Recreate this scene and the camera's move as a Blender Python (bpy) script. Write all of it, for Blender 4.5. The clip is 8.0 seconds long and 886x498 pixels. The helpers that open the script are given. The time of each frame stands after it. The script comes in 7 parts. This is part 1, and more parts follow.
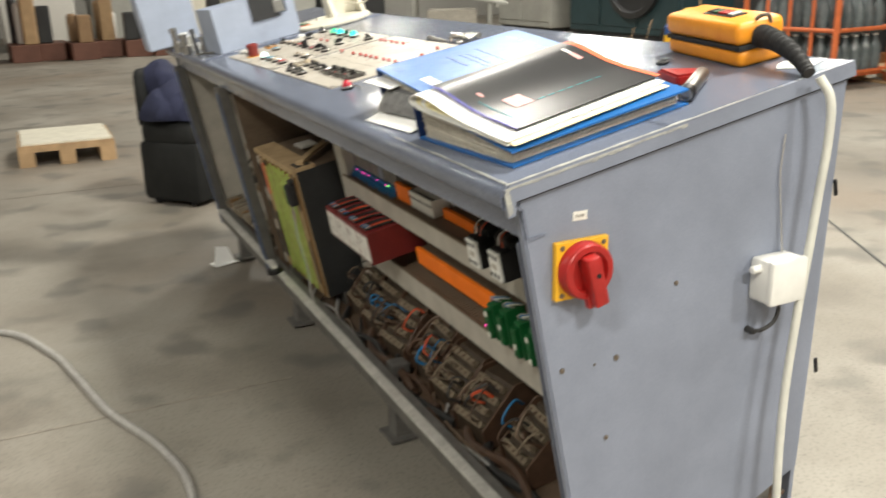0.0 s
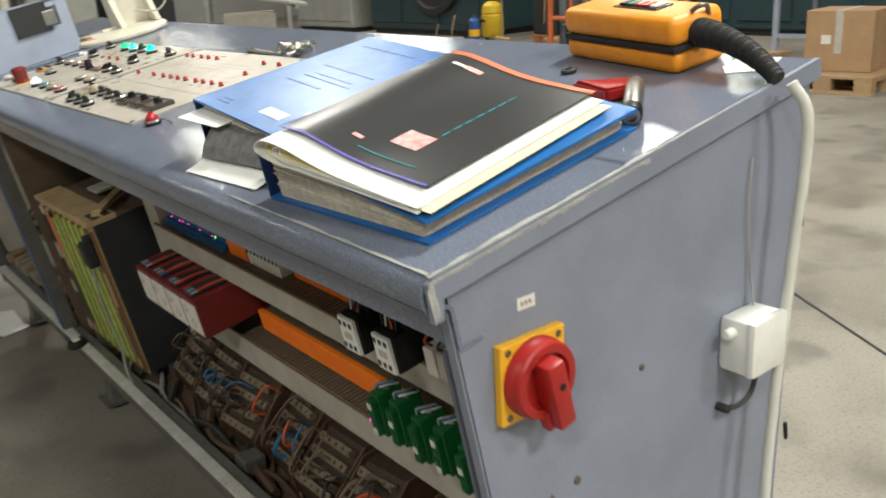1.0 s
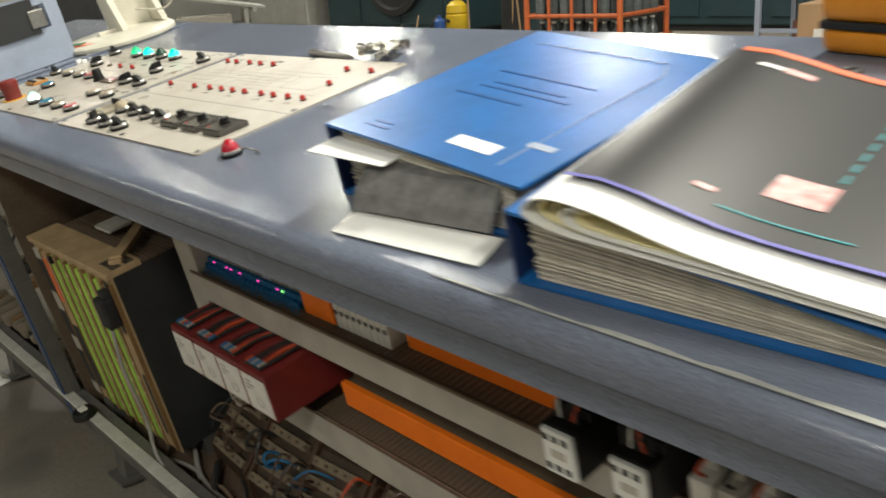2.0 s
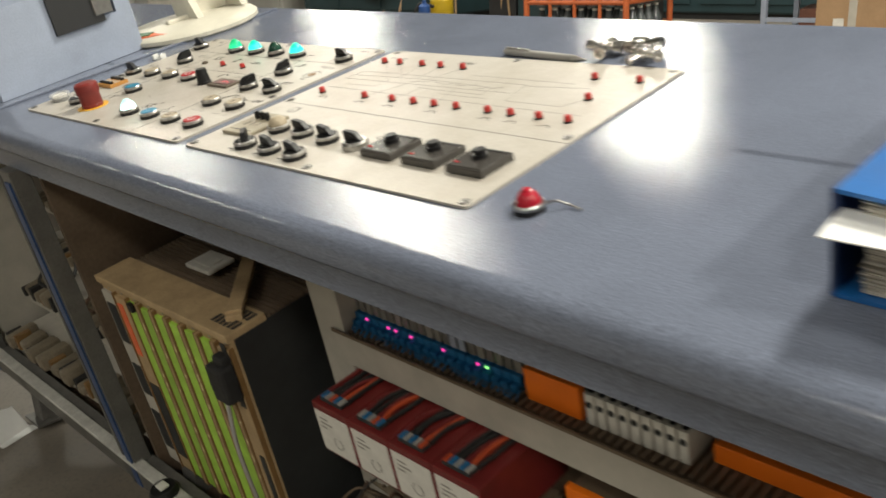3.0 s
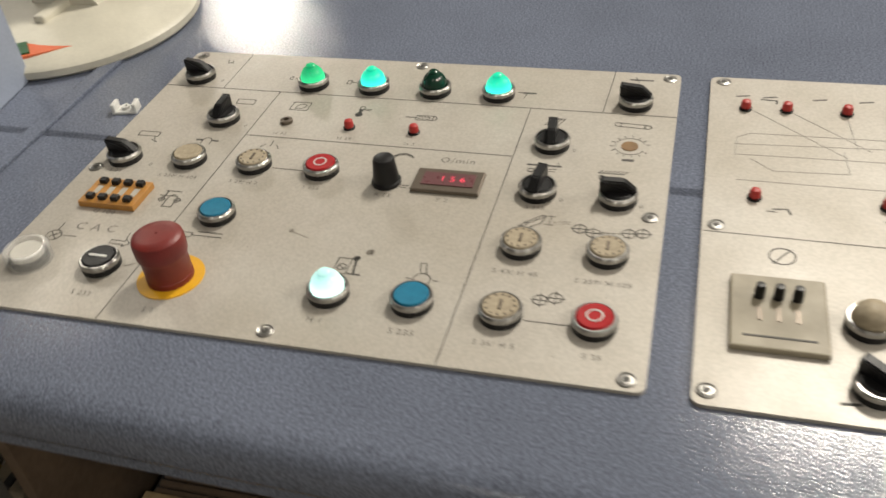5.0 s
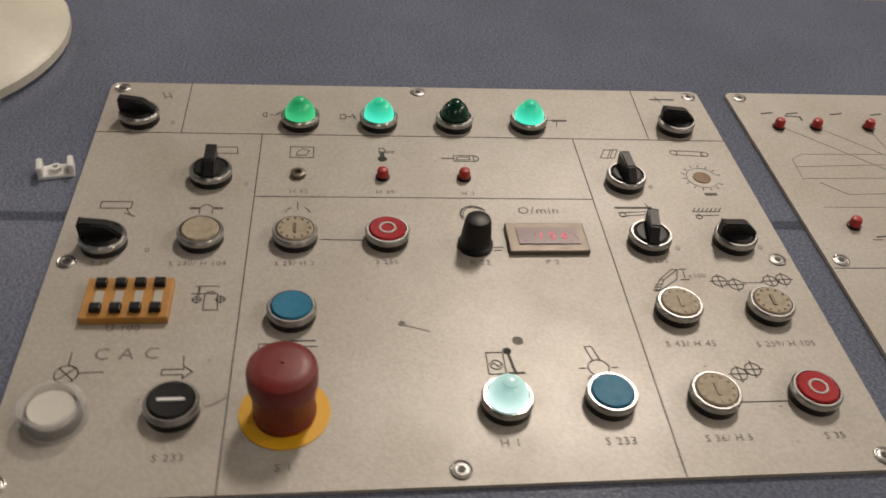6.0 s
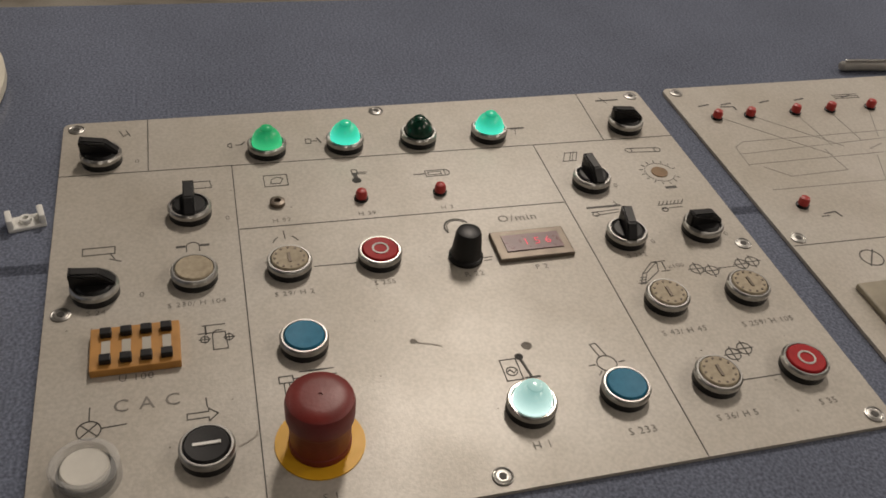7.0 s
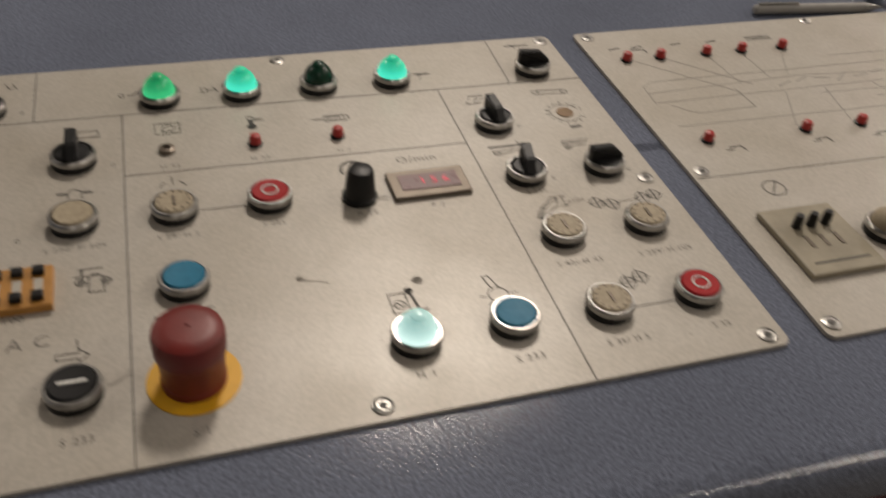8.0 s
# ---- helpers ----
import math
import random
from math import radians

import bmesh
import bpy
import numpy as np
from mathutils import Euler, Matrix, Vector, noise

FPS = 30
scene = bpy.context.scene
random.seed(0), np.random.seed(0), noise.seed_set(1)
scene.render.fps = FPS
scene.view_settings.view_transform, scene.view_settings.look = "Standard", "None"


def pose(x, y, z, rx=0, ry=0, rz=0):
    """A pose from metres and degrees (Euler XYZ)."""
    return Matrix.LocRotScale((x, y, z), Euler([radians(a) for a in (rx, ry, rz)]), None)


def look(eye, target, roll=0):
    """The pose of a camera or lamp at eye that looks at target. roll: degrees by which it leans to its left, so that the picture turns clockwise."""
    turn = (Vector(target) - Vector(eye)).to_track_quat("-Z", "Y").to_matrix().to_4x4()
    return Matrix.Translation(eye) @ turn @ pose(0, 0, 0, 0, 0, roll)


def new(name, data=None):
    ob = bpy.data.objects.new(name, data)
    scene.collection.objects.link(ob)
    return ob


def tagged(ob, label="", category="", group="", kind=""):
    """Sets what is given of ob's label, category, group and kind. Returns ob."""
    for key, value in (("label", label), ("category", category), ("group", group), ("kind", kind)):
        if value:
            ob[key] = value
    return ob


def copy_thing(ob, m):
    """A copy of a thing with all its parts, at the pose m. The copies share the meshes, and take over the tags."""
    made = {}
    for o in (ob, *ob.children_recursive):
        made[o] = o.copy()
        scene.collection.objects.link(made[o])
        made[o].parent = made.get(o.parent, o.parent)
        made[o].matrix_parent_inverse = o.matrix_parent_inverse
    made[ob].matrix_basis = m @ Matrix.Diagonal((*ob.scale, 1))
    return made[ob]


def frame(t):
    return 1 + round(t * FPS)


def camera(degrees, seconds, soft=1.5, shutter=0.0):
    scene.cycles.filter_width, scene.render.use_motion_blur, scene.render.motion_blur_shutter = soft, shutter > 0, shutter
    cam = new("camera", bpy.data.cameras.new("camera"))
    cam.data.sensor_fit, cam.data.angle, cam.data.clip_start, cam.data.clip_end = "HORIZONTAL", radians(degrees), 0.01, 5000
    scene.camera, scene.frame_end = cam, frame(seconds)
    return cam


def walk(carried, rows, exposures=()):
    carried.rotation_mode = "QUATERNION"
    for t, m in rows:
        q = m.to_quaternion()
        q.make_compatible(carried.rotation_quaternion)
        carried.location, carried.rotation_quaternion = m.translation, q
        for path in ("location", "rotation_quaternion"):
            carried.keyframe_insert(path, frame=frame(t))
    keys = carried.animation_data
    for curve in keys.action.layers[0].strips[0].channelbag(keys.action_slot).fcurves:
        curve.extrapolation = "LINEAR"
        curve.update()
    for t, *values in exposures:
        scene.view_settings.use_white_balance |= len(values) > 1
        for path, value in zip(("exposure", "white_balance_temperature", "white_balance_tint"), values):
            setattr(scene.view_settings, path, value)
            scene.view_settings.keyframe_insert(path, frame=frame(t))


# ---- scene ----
cam = camera(52.93, 8.0, 1.7, 0.45)
PATH = [
    (0, (-0.5251, -1.0277, 1.3884), (0.1888, 0.6840, 0.6398), -12.01),
    (0.5, (-0.4282, -0.8284, 1.3770), (0.4675, 0.7780, 0.5913), -12.14),
    (1, (-0.3883, -0.6091, 1.3505), (0.6572, 0.8801, 0.5205), -12.56),
    (1.5, (-0.3950, -0.3819, 1.3632), (0.7477, 1.0310, 0.5278), -12.25),
    (2, (-0.3706, -0.1008, 1.3239), (0.7578, 1.3152, 0.4744), -12.84),
    (3.5, (-0.3938, 0.7244, 1.3434), (0.8632, 1.9642, 0.4039), -10.77),
    (4, (-0.3121, 1.0192, 1.3687), (1.0553, 2.0855, 0.3720), -10.17),
    (4.5, (-0.2871, 1.2770, 1.3772), (1.1525, 2.0997, 0.2588), -10.60),
    (5, (-0.2376, 1.4893, 1.3981), (1.2377, 1.9849, 0.1420), -6.06),
    (6.5, (-0.1164, 1.8688, 1.3845), (1.3442, 1.4241, 0.0927), 7.23),
    (7, (-0.1278, 1.8757, 1.3931), (1.3217, 1.3826, 0.1064), 6.51),
    (7.5, (-0.1195, 1.8666, 1.3891), (1.3279, 1.3706, 0.1011), 5.33),
    (8, (-0.1554, 1.8275, 1.3618), (1.2665, 1.2749, 0.0684), 6.16),
]
# The console's own frame: x from its front edge to the rear, y along it, z up from the sloping top.
SLOPE, FRONT_H = 11.0, 0.93
DESK = pose(0, 0, FRONT_H, 0, -SLOPE, 0)
FITTED = DESK @ pose(0, 0, -0.997)
EXPO = [(0.0, 0.86, 6250, 8), (0.5, 0.51, 6200, 7), (1.0, 0.44, 6100, 6), (1.5, 0.38, 6150, 5), (2.0, 0.40, 6250, 5), (3.5, 0.25, 6350, 8), (4.5, -0.08, 6400, 9), (5.0, -0.13, 6450, 10), (5.2, -0.20, 6450, 11), (6.3, -0.93, 6800, 18), (7.0, -0.97, 6700, 16), (7.5, -0.97, 6650, 15), (8.0, -0.92, 6700, 16)]
walk(cam, [(t, FITTED @ look(eye, target, roll)) for t, eye, target, roll in PATH], EXPO)

# ---- light: a factory hall at work, lit by ceiling lamps and added fill lamps ----
world = bpy.data.worlds.new("hall_air")
scene.world = world
world.use_nodes = True
world.node_tree.nodes["Background"].inputs[0].default_value = (0.75, 0.8, 0.9, 1)
world.node_tree.nodes["Background"].inputs[1].default_value = 0.12
# Lamps 1, 2, 3 and 5 follow reflections; the others are unseen added fill.
LAMPS = [(8.4, 6.7, 230), (3.5, 7.2, 150), (4.6, 14.2, 200), (9.5, 14.0, 200), (2.8, 0.3, 345), (4.8, -6.5, 320), (0.0, -5.0, 320), (-4.8, -3.6, 260), (-7.0, 2.2, 110), (-4.5, 13.5, 120)]
LAMP_Z = 6.0
for lx, ly, watts in LAMPS:
    lamp = bpy.data.lights.new("hall_and_fill_light", "AREA")
    lamp.shape, lamp.size, lamp.size_y, lamp.energy = "RECTANGLE", 1.3, 0.6, watts
    lamp.color = (1.0, 0.925, 0.80)
    ob = new("hall_and_fill_light", lamp)
    ob.matrix_world = pose(lx, ly, LAMP_Z - 0.06)


# ---- materials ----
def nodes_of(m):
    m.use_nodes = True
    t = m.node_tree
    return t.nodes, t.links, t.nodes["Principled BSDF"]


def mat(name, color, rough=0.5, metal=0.0, vary=0.15, scale=8.0, fine=0.0, fine_scale=200.0, bump=0.0, bump_scale=150.0, tint=None, glow=None, power=0.0, alpha=1.0, spread=0.0, rough_vary=0.12, spec=0.5):
    """A surface with broad stains, fine grain and a small relief; spread varies the colour from piece to piece."""
    m = bpy.data.materials.new(name)
    n, l, b = nodes_of(m)
    co = n.new("ShaderNodeTexCoord")
    big = n.new("ShaderNodeTexNoise")
    big.inputs["Scale"].default_value, big.inputs["Detail"].default_value, big.inputs["Roughness"].default_value = scale, 6, 0.62
    l.new(co.outputs["Object"], big.inputs["Vector"])
    ramp = n.new("ShaderNodeMapRange")
    ramp.inputs[1].default_value, ramp.inputs[2].default_value = 0.3, 0.72
    l.new(big.outputs["Fac"], ramp.inputs[0])
    dark = tint or tuple(c * 0.5 for c in color)
    mix = n.new("ShaderNodeMix")
    mix.data_type = "RGBA"
    mix.inputs[6].default_value, mix.inputs[7].default_value = (*color, 1), (*[c + (d - c) * min(1, vary * 2) for c, d in zip(color, dark)], 1)
    l.new(ramp.outputs[0], mix.inputs[0])
    out = mix.outputs[2]
    if fine > 0:
        small = n.new("ShaderNodeTexNoise")
        small.inputs["Scale"].default_value, small.inputs["Detail"].default_value = fine_scale, 3
        l.new(co.outputs["Object"], small.inputs["Vector"])
        fr = n.new("ShaderNodeMapRange")
        fr.inputs[1].default_value, fr.inputs[2].default_value, fr.inputs[3].default_value, fr.inputs[4].default_value = 0.35, 0.65, 1 - fine, 1 + fine
        l.new(small.outputs["Fac"], fr.inputs[0])
        mul = n.new("ShaderNodeVectorMath")
        mul.operation = "SCALE"
        l.new(out, mul.inputs[0])
        l.new(fr.outputs[0], mul.inputs["Scale"])
        out = mul.outputs[0]
    if spread > 0:
        info = n.new("ShaderNodeObjectInfo")
        sr = n.new("ShaderNodeMapRange")
        sr.inputs[3].default_value, sr.inputs[4].default_value = 1 - spread, 1 + spread
        l.new(info.outputs["Random"], sr.inputs[0])
        mul2 = n.new("ShaderNodeVectorMath")
        mul2.operation = "SCALE"
        l.new(out, mul2.inputs[0])
        l.new(sr.outputs[0], mul2.inputs["Scale"])
        out = mul2.outputs[0]
    l.new(out, b.inputs["Base Color"])
    b.inputs["Metallic"].default_value = metal
    b.inputs["Specular IOR Level"].default_value = spec
    rr = n.new("ShaderNodeMapRange")
    rr.inputs[3].default_value, rr.inputs[4].default_value = max(0.02, rough - rough_vary), min(1, rough + rough_vary)
    l.new(big.outputs["Fac"], rr.inputs[0])
    l.new(rr.outputs[0], b.inputs["Roughness"])
    if bump > 0:
        rel = n.new("ShaderNodeTexNoise")
        rel.inputs["Scale"].default_value, rel.inputs["Detail"].default_value = bump_scale, 2
        l.new(co.outputs["Object"], rel.inputs["Vector"])
        bp = n.new("ShaderNodeBump")
        bp.inputs["Strength"].default_value, bp.inputs["Distance"].default_value = bump, 0.002
        l.new(rel.outputs["Fac"], bp.inputs["Height"])
        l.new(bp.outputs["Normal"], b.inputs["Normal"])
    if glow:
        b.inputs["Emission Color"].default_value, b.inputs["Emission Strength"].default_value = (*glow, 1), power
    if alpha < 1:
        b.inputs["Alpha"].default_value = alpha
    return m


M = {
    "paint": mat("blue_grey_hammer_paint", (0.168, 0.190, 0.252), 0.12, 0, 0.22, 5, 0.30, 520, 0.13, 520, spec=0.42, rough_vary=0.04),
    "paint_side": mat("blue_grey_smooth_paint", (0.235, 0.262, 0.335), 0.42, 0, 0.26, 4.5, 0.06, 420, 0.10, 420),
    "paint_dark": mat("blue_grey_frame_paint", (0.125, 0.14, 0.185), 0.42, 0, 0.25, 9, 0.05, 200, 0.05, 200),
    "paint_light": mat("pale_blue_paint", (0.36, 0.41, 0.52), 0.45, 0, 0.2, 10, 0.04, 300, 0.05, 300),
    "chip": mat("worn_cream_primer", (0.42, 0.42, 0.38), 0.6, 0, 0.5, 45, 0.12, 300, 0.2, 300, tint=(0.22, 0.23, 0.25)),
    "plate": mat("engraved_aluminium_plate", (0.50, 0.472, 0.425), 0.42, 0.08, 0.34, 9, 0.075, 420, 0.05, 700, tint=(0.34, 0.30, 0.24)),
    "etch": mat("black_engraving", (0.03, 0.028, 0.025), 0.6, 0, 0.4, 120, tint=(0.10, 0.095, 0.085)),
    "etch_soft": mat("worn_engraving", (0.105, 0.098, 0.088), 0.6, 0, 0.5, 160, tint=(0.24, 0.22, 0.195)),
    "stain": mat("faint_stain", (0.40, 0.365, 0.315), 0.55, 0, 0.3, 200),
    "etch_pale": mat("faded_engraving", (0.33, 0.31, 0.28), 0.6, 0, 0.3, 300),
    "black": mat("black_plastic", (0.009, 0.009, 0.010), 0.42, 0, 0.3, 120, 0, 0, 0.03, 600, spec=0.35),
    "black_matt": mat("black_rubber_and_gap_shade", (0.018, 0.018, 0.019), 0.7, 0, 0.3, 60),
    "chrome": mat("satin_chrome", (0.50, 0.49, 0.47), 0.32, 1.0, 0.35, 150),
    "chrome_bright": mat("polished_chrome", (0.82, 0.80, 0.76), 0.20, 1.0, 0.3, 90),
    "steel": mat("bare_steel", (0.42, 0.41, 0.39), 0.38, 1.0, 0.3, 90),
    "red": mat("red_plastic", (0.36, 0.014, 0.012), 0.36, 0, 0.25, 60),
    "red_cap": mat("red_button_cap", (0.42, 0.016, 0.020), 0.48, 0, 0.25, 150, spec=0.2),
    "estop": mat("dull_red_mushroom", (0.20, 0.022, 0.018), 0.45, 0, 0.3, 70, 0, 0, 0.05, 500),
    "yellow": mat("yellow_plastic", (0.80, 0.43, 0.018), 0.45, 0, 0.15, 60),
    "remote": mat("orange_yellow_plastic", (0.86, 0.33, 0.014), 0.42, 0, 0.18, 25, 0.03, 400, 0.06, 500, tint=(0.5, 0.13, 0.01)),
    "blue_cap": mat("blue_button_cap", (0.018, 0.20, 0.34), 0.48, 0, 0.25, 150, spec=0.25),
    "cream_cap": mat("cream_button_cap", (0.46, 0.39, 0.28), 0.5, 0, 0.35, 200, spec=0.3),
    "white_cap": mat("white_button_cap", (0.68, 0.66, 0.60), 0.45, 0, 0.12, 100),
    "white": mat("white_plastic", (0.76, 0.76, 0.73), 0.4, 0, 0.1, 30),
    "cream": mat("cream_plastic", (0.66, 0.63, 0.53), 0.5, 0, 0.2, 14, 0.03, 300),
    "glass_clear": mat("clear_plastic", (0.8, 0.8, 0.78), 0.12, 0, 0.05, 50, alpha=0.3),
    "green_off": mat("dark_green_lens", (0.006, 0.05, 0.03), 0.2, 0, 0.3, 300),
    "led": mat("red_lamp_cap", (0.50, 0.035, 0.03), 0.4, 0, 0.3, 400),
    "red_dome": mat("red_lens", (0.45, 0.012, 0.03), 0.2, 0, 0.3, 200),
    "display": mat("dark_red_display", (0.17, 0.075, 0.08), 0.3, 0, 0.2, 200),
    "digit": mat("lit_red_digit", (0.6, 0.05, 0.08), 0.4, 0, 0.1, 200, glow=(1.0, 0.08, 0.14), power=0.8),
    "bronze": mat("brown_bezel", (0.17, 0.14, 0.11), 0.4, 0.5, 0.2, 100),
    "tan": mat("tan_switch_block", (0.50, 0.24, 0.055), 0.5, 0, 0.2, 90),
    "smoke": mat("smoked_plastic", (0.06, 0.055, 0.05), 0.22, 0, 0.2, 100),
    "binder": mat("blue_binder_vinyl", (0.020, 0.145, 0.45), 0.33, 0, 0.3, 14, 0.03, 300, 0.06, 300),
    "binder_dark": mat("navy_binder_spine", (0.010, 0.028, 0.105), 0.45, 0, 0.25, 30),
    "post_blue": mat("blue_post_edge", (0.035, 0.075, 0.19), 0.4, 0, 0.3, 20),
    "roller": mat("aged_beige_terminal", (0.20, 0.165, 0.115), 0.5, 0, 0.35, 40, 0.08, 250, spread=0.15),
    "binder_print": mat("dark_blue_print", (0.014, 0.09, 0.30), 0.35, 0, 0.3, 60),
    "paper": mat("paper_stack", (0.74, 0.71, 0.62), 0.8, 0, 0.2, 40, 0.08, 500),
    "paper_old": mat("thumbed_paper_edges", (0.72, 0.68, 0.60), 0.85, 0, 0.28, 60, 0.12, 300),
    "paper_white": mat("white_paper", (0.84, 0.84, 0.82), 0.75, 0, 0.06, 30),
    "paper_yellow": mat("pale_yellow_paper", (0.84, 0.77, 0.46), 0.75, 0, 0.12, 20),
    "cover": mat("glossy_black_cover", (0.030, 0.030, 0.032), 0.30, 0, 0.08, 5, rough_vary=0.03),
    "cover_orange": mat("orange_cover_stripe", (0.75, 0.16, 0.06), 0.4, 0, 0.1, 30),
    "cover_red": mat("pink_red_print", (0.60, 0.16, 0.15), 0.4, 0, 0.6, 70, tint=(0.75, 0.6, 0.58)),
    "cover_blue": mat("violet_cover_stripe", (0.10, 0.09, 0.42), 0.4, 0, 0.1, 30),
    "cover_teal": mat("teal_print", (0.02, 0.28, 0.32), 0.4, 0, 0.1, 30),
    "grey_print": mat("grey_picture_print", (0.22, 0.22, 0.22), 0.6, 0, 0.5, 70),
    "orange": mat("orange_duct_cover", (0.93, 0.20, 0.008), 0.5, 0, 0.15, 12),
    "duct": mat("beige_grey_duct", (0.50, 0.47, 0.41), 0.55, 0, 0.25, 12),
    "duct_brown": mat("dusty_brown_duct_comb", (0.17, 0.12, 0.08), 0.7, 0, 0.3, 25),
    "inside": mat("dusty_brown_interior", (0.15, 0.105, 0.07), 0.7, 0, 0.5, 8, 0.1, 120),
    "rust": mat("rusty_tray", (0.13, 0.085, 0.055), 0.75, 0, 0.6, 10, 0.12, 160, 0.2, 120),
    "rack_tan": mat("tan_rack_metal", (0.50, 0.36, 0.20), 0.55, 0.1, 0.3, 22, 0.06, 250),
    "rack_black": mat("black_rack_side", (0.030, 0.032, 0.033), 0.5, 0.1, 0.3, 15),
    "card_green": mat("green_card_front", (0.40, 0.66, 0.08), 0.5, 0, 0.35, 18, 0.06, 300, spread=0.18),
    "card_edge": mat("brown_card_edge", (0.24, 0.135, 0.05), 0.5, 0, 0.3, 40),
    "maroon": mat("maroon_module", (0.17, 0.018, 0.017), 0.45, 0, 0.25, 20),
    "label_white": mat("off_white_label", (0.74, 0.72, 0.67), 0.6, 0, 0.2, 40),
    "relay_blue": mat("blue_relay_socket", (0.010, 0.13, 0.32), 0.5, 0, 0.3, 60),
    "relay_clear": mat("grey_relay_case", (0.24, 0.23, 0.21), 0.3, 0, 0.4, 60, spread=0.35),
    "magenta_lit": mat("magenta_relay_light", (0.4, 0.02, 0.2), 0.4, 0, 0.1, 60, glow=(1.0, 0.06, 0.40), power=1.1),
    "lime_lit": mat("lime_relay_light", (0.1, 0.5, 0.05), 0.4, 0, 0.1, 60, glow=(0.3, 1.0, 0.2), power=1.6),
    "terminal_green": mat("green_terminal_module", (0.006, 0.095, 0.024), 0.45, 0, 0.3, 30),
    "core": mat("transformer_laminations", (0.07, 0.048, 0.03), 0.6, 0.2, 0.5, 30, 0.15, 200),
    "bar_dusty": mat("dusty_terminal_bar", (0.19, 0.15, 0.10), 0.65, 0, 0.4, 40, 0.12, 250),
    "module_beige": mat("aged_beige_module", (0.34, 0.30, 0.22), 0.5, 0, 0.3, 40),
    "pallet_orange": mat("orange_stained_wood", (0.42, 0.17, 0.06), 0.7, 0, 0.3, 9, spread=0.2),
    "coil": mat("varnished_coil", (0.09, 0.05, 0.03), 0.5, 0, 0.4, 40),
    "wire_red": mat("red_orange_wire", (0.5, 0.075, 0.025), 0.5),
    "wire_blue": mat("blue_wire", (0.015, 0.14, 0.32), 0.5),
    "wire_grey": mat("grey_cable", (0.36, 0.35, 0.33), 0.55, 0, 0.25, 30),
    "wire_white": mat("white_cable", (0.66, 0.66, 0.60), 0.5, 0, 0.2, 12),
    "wire_black": mat("black_cable", (0.02, 0.02, 0.02), 0.5),
    "steel_dirty": mat("greasy_frame_steel", (0.15, 0.145, 0.135), 0.5, 0.2, 0.4, 14, 0.08, 200),
    "rail_bright": mat("worn_rail_edge", (0.58, 0.57, 0.53), 0.4, 0.1, 0.35, 20, 0.08, 200),
    "wood": mat("raw_pallet_wood", (0.42, 0.28, 0.15), 0.75, 0, 0.3, 9, 0.1, 160, 0.1, 120, spread=0.15),
    "card": mat("brown_cardboard", (0.36, 0.23, 0.125), 0.8, 0, 0.2, 6, 0.05, 120, spread=0.12),
    "film": mat("clear_stretch_film", (0.7, 0.7, 0.7), 0.12, 0, 0.1, 20, alpha=0.18),
    "rack_orange": mat("orange_rack_paint", (0.62, 0.15, 0.045), 0.5, 0, 0.3, 12),
    "machine_teal": mat("dark_teal_machine", (0.022, 0.05, 0.058), 0.5, 0, 0.3, 2.5),
    "machine_grey": mat("beige_grey_machine", (0.36, 0.36, 0.33), 0.55, 0, 0.25, 3),
    "dark": mat("dark_machine_iron", (0.025, 0.026, 0.028), 0.55, 0, 0.4, 3),
    "navy": mat("navy_cloth", (0.020, 0.024, 0.06), 0.9, 0, 0.3, 12, 0.15, 200, 0.3, 90),
    "chair": mat("black_upholstery", (0.005, 0.006, 0.006), 0.8, 0, 0.3, 12),
    "brick_red": mat("red_brown_machine", (0.17, 0.07, 0.045), 0.6, 0, 0.4, 4),
    "blue_far": mat("blue_barrel_paint", (0.03, 0.09, 0.30), 0.5, 0, 0.2, 8),
    "yellow_far": mat("yellow_cleaner_shell", (0.66, 0.45, 0.02), 0.45, 0, 0.2, 8),
    "wall": mat("hall_wall_plaster", (0.42, 0.41, 0.38), 0.8, 0, 0.3, 0.6, 0.05, 30),
    "floor_joint": mat("dusty_joint_filler", (0.30, 0.27, 0.23), 0.8, 0, 0.5, 14),
    "ceiling": mat("hall_roof_sheet", (0.22, 0.23, 0.235), 0.7, 0, 0.3, 0.5),
    "bottle": mat("clear_bottles", (0.12, 0.14, 0.145), 0.10, 0, 0.5, 9, spread=0.4),
}


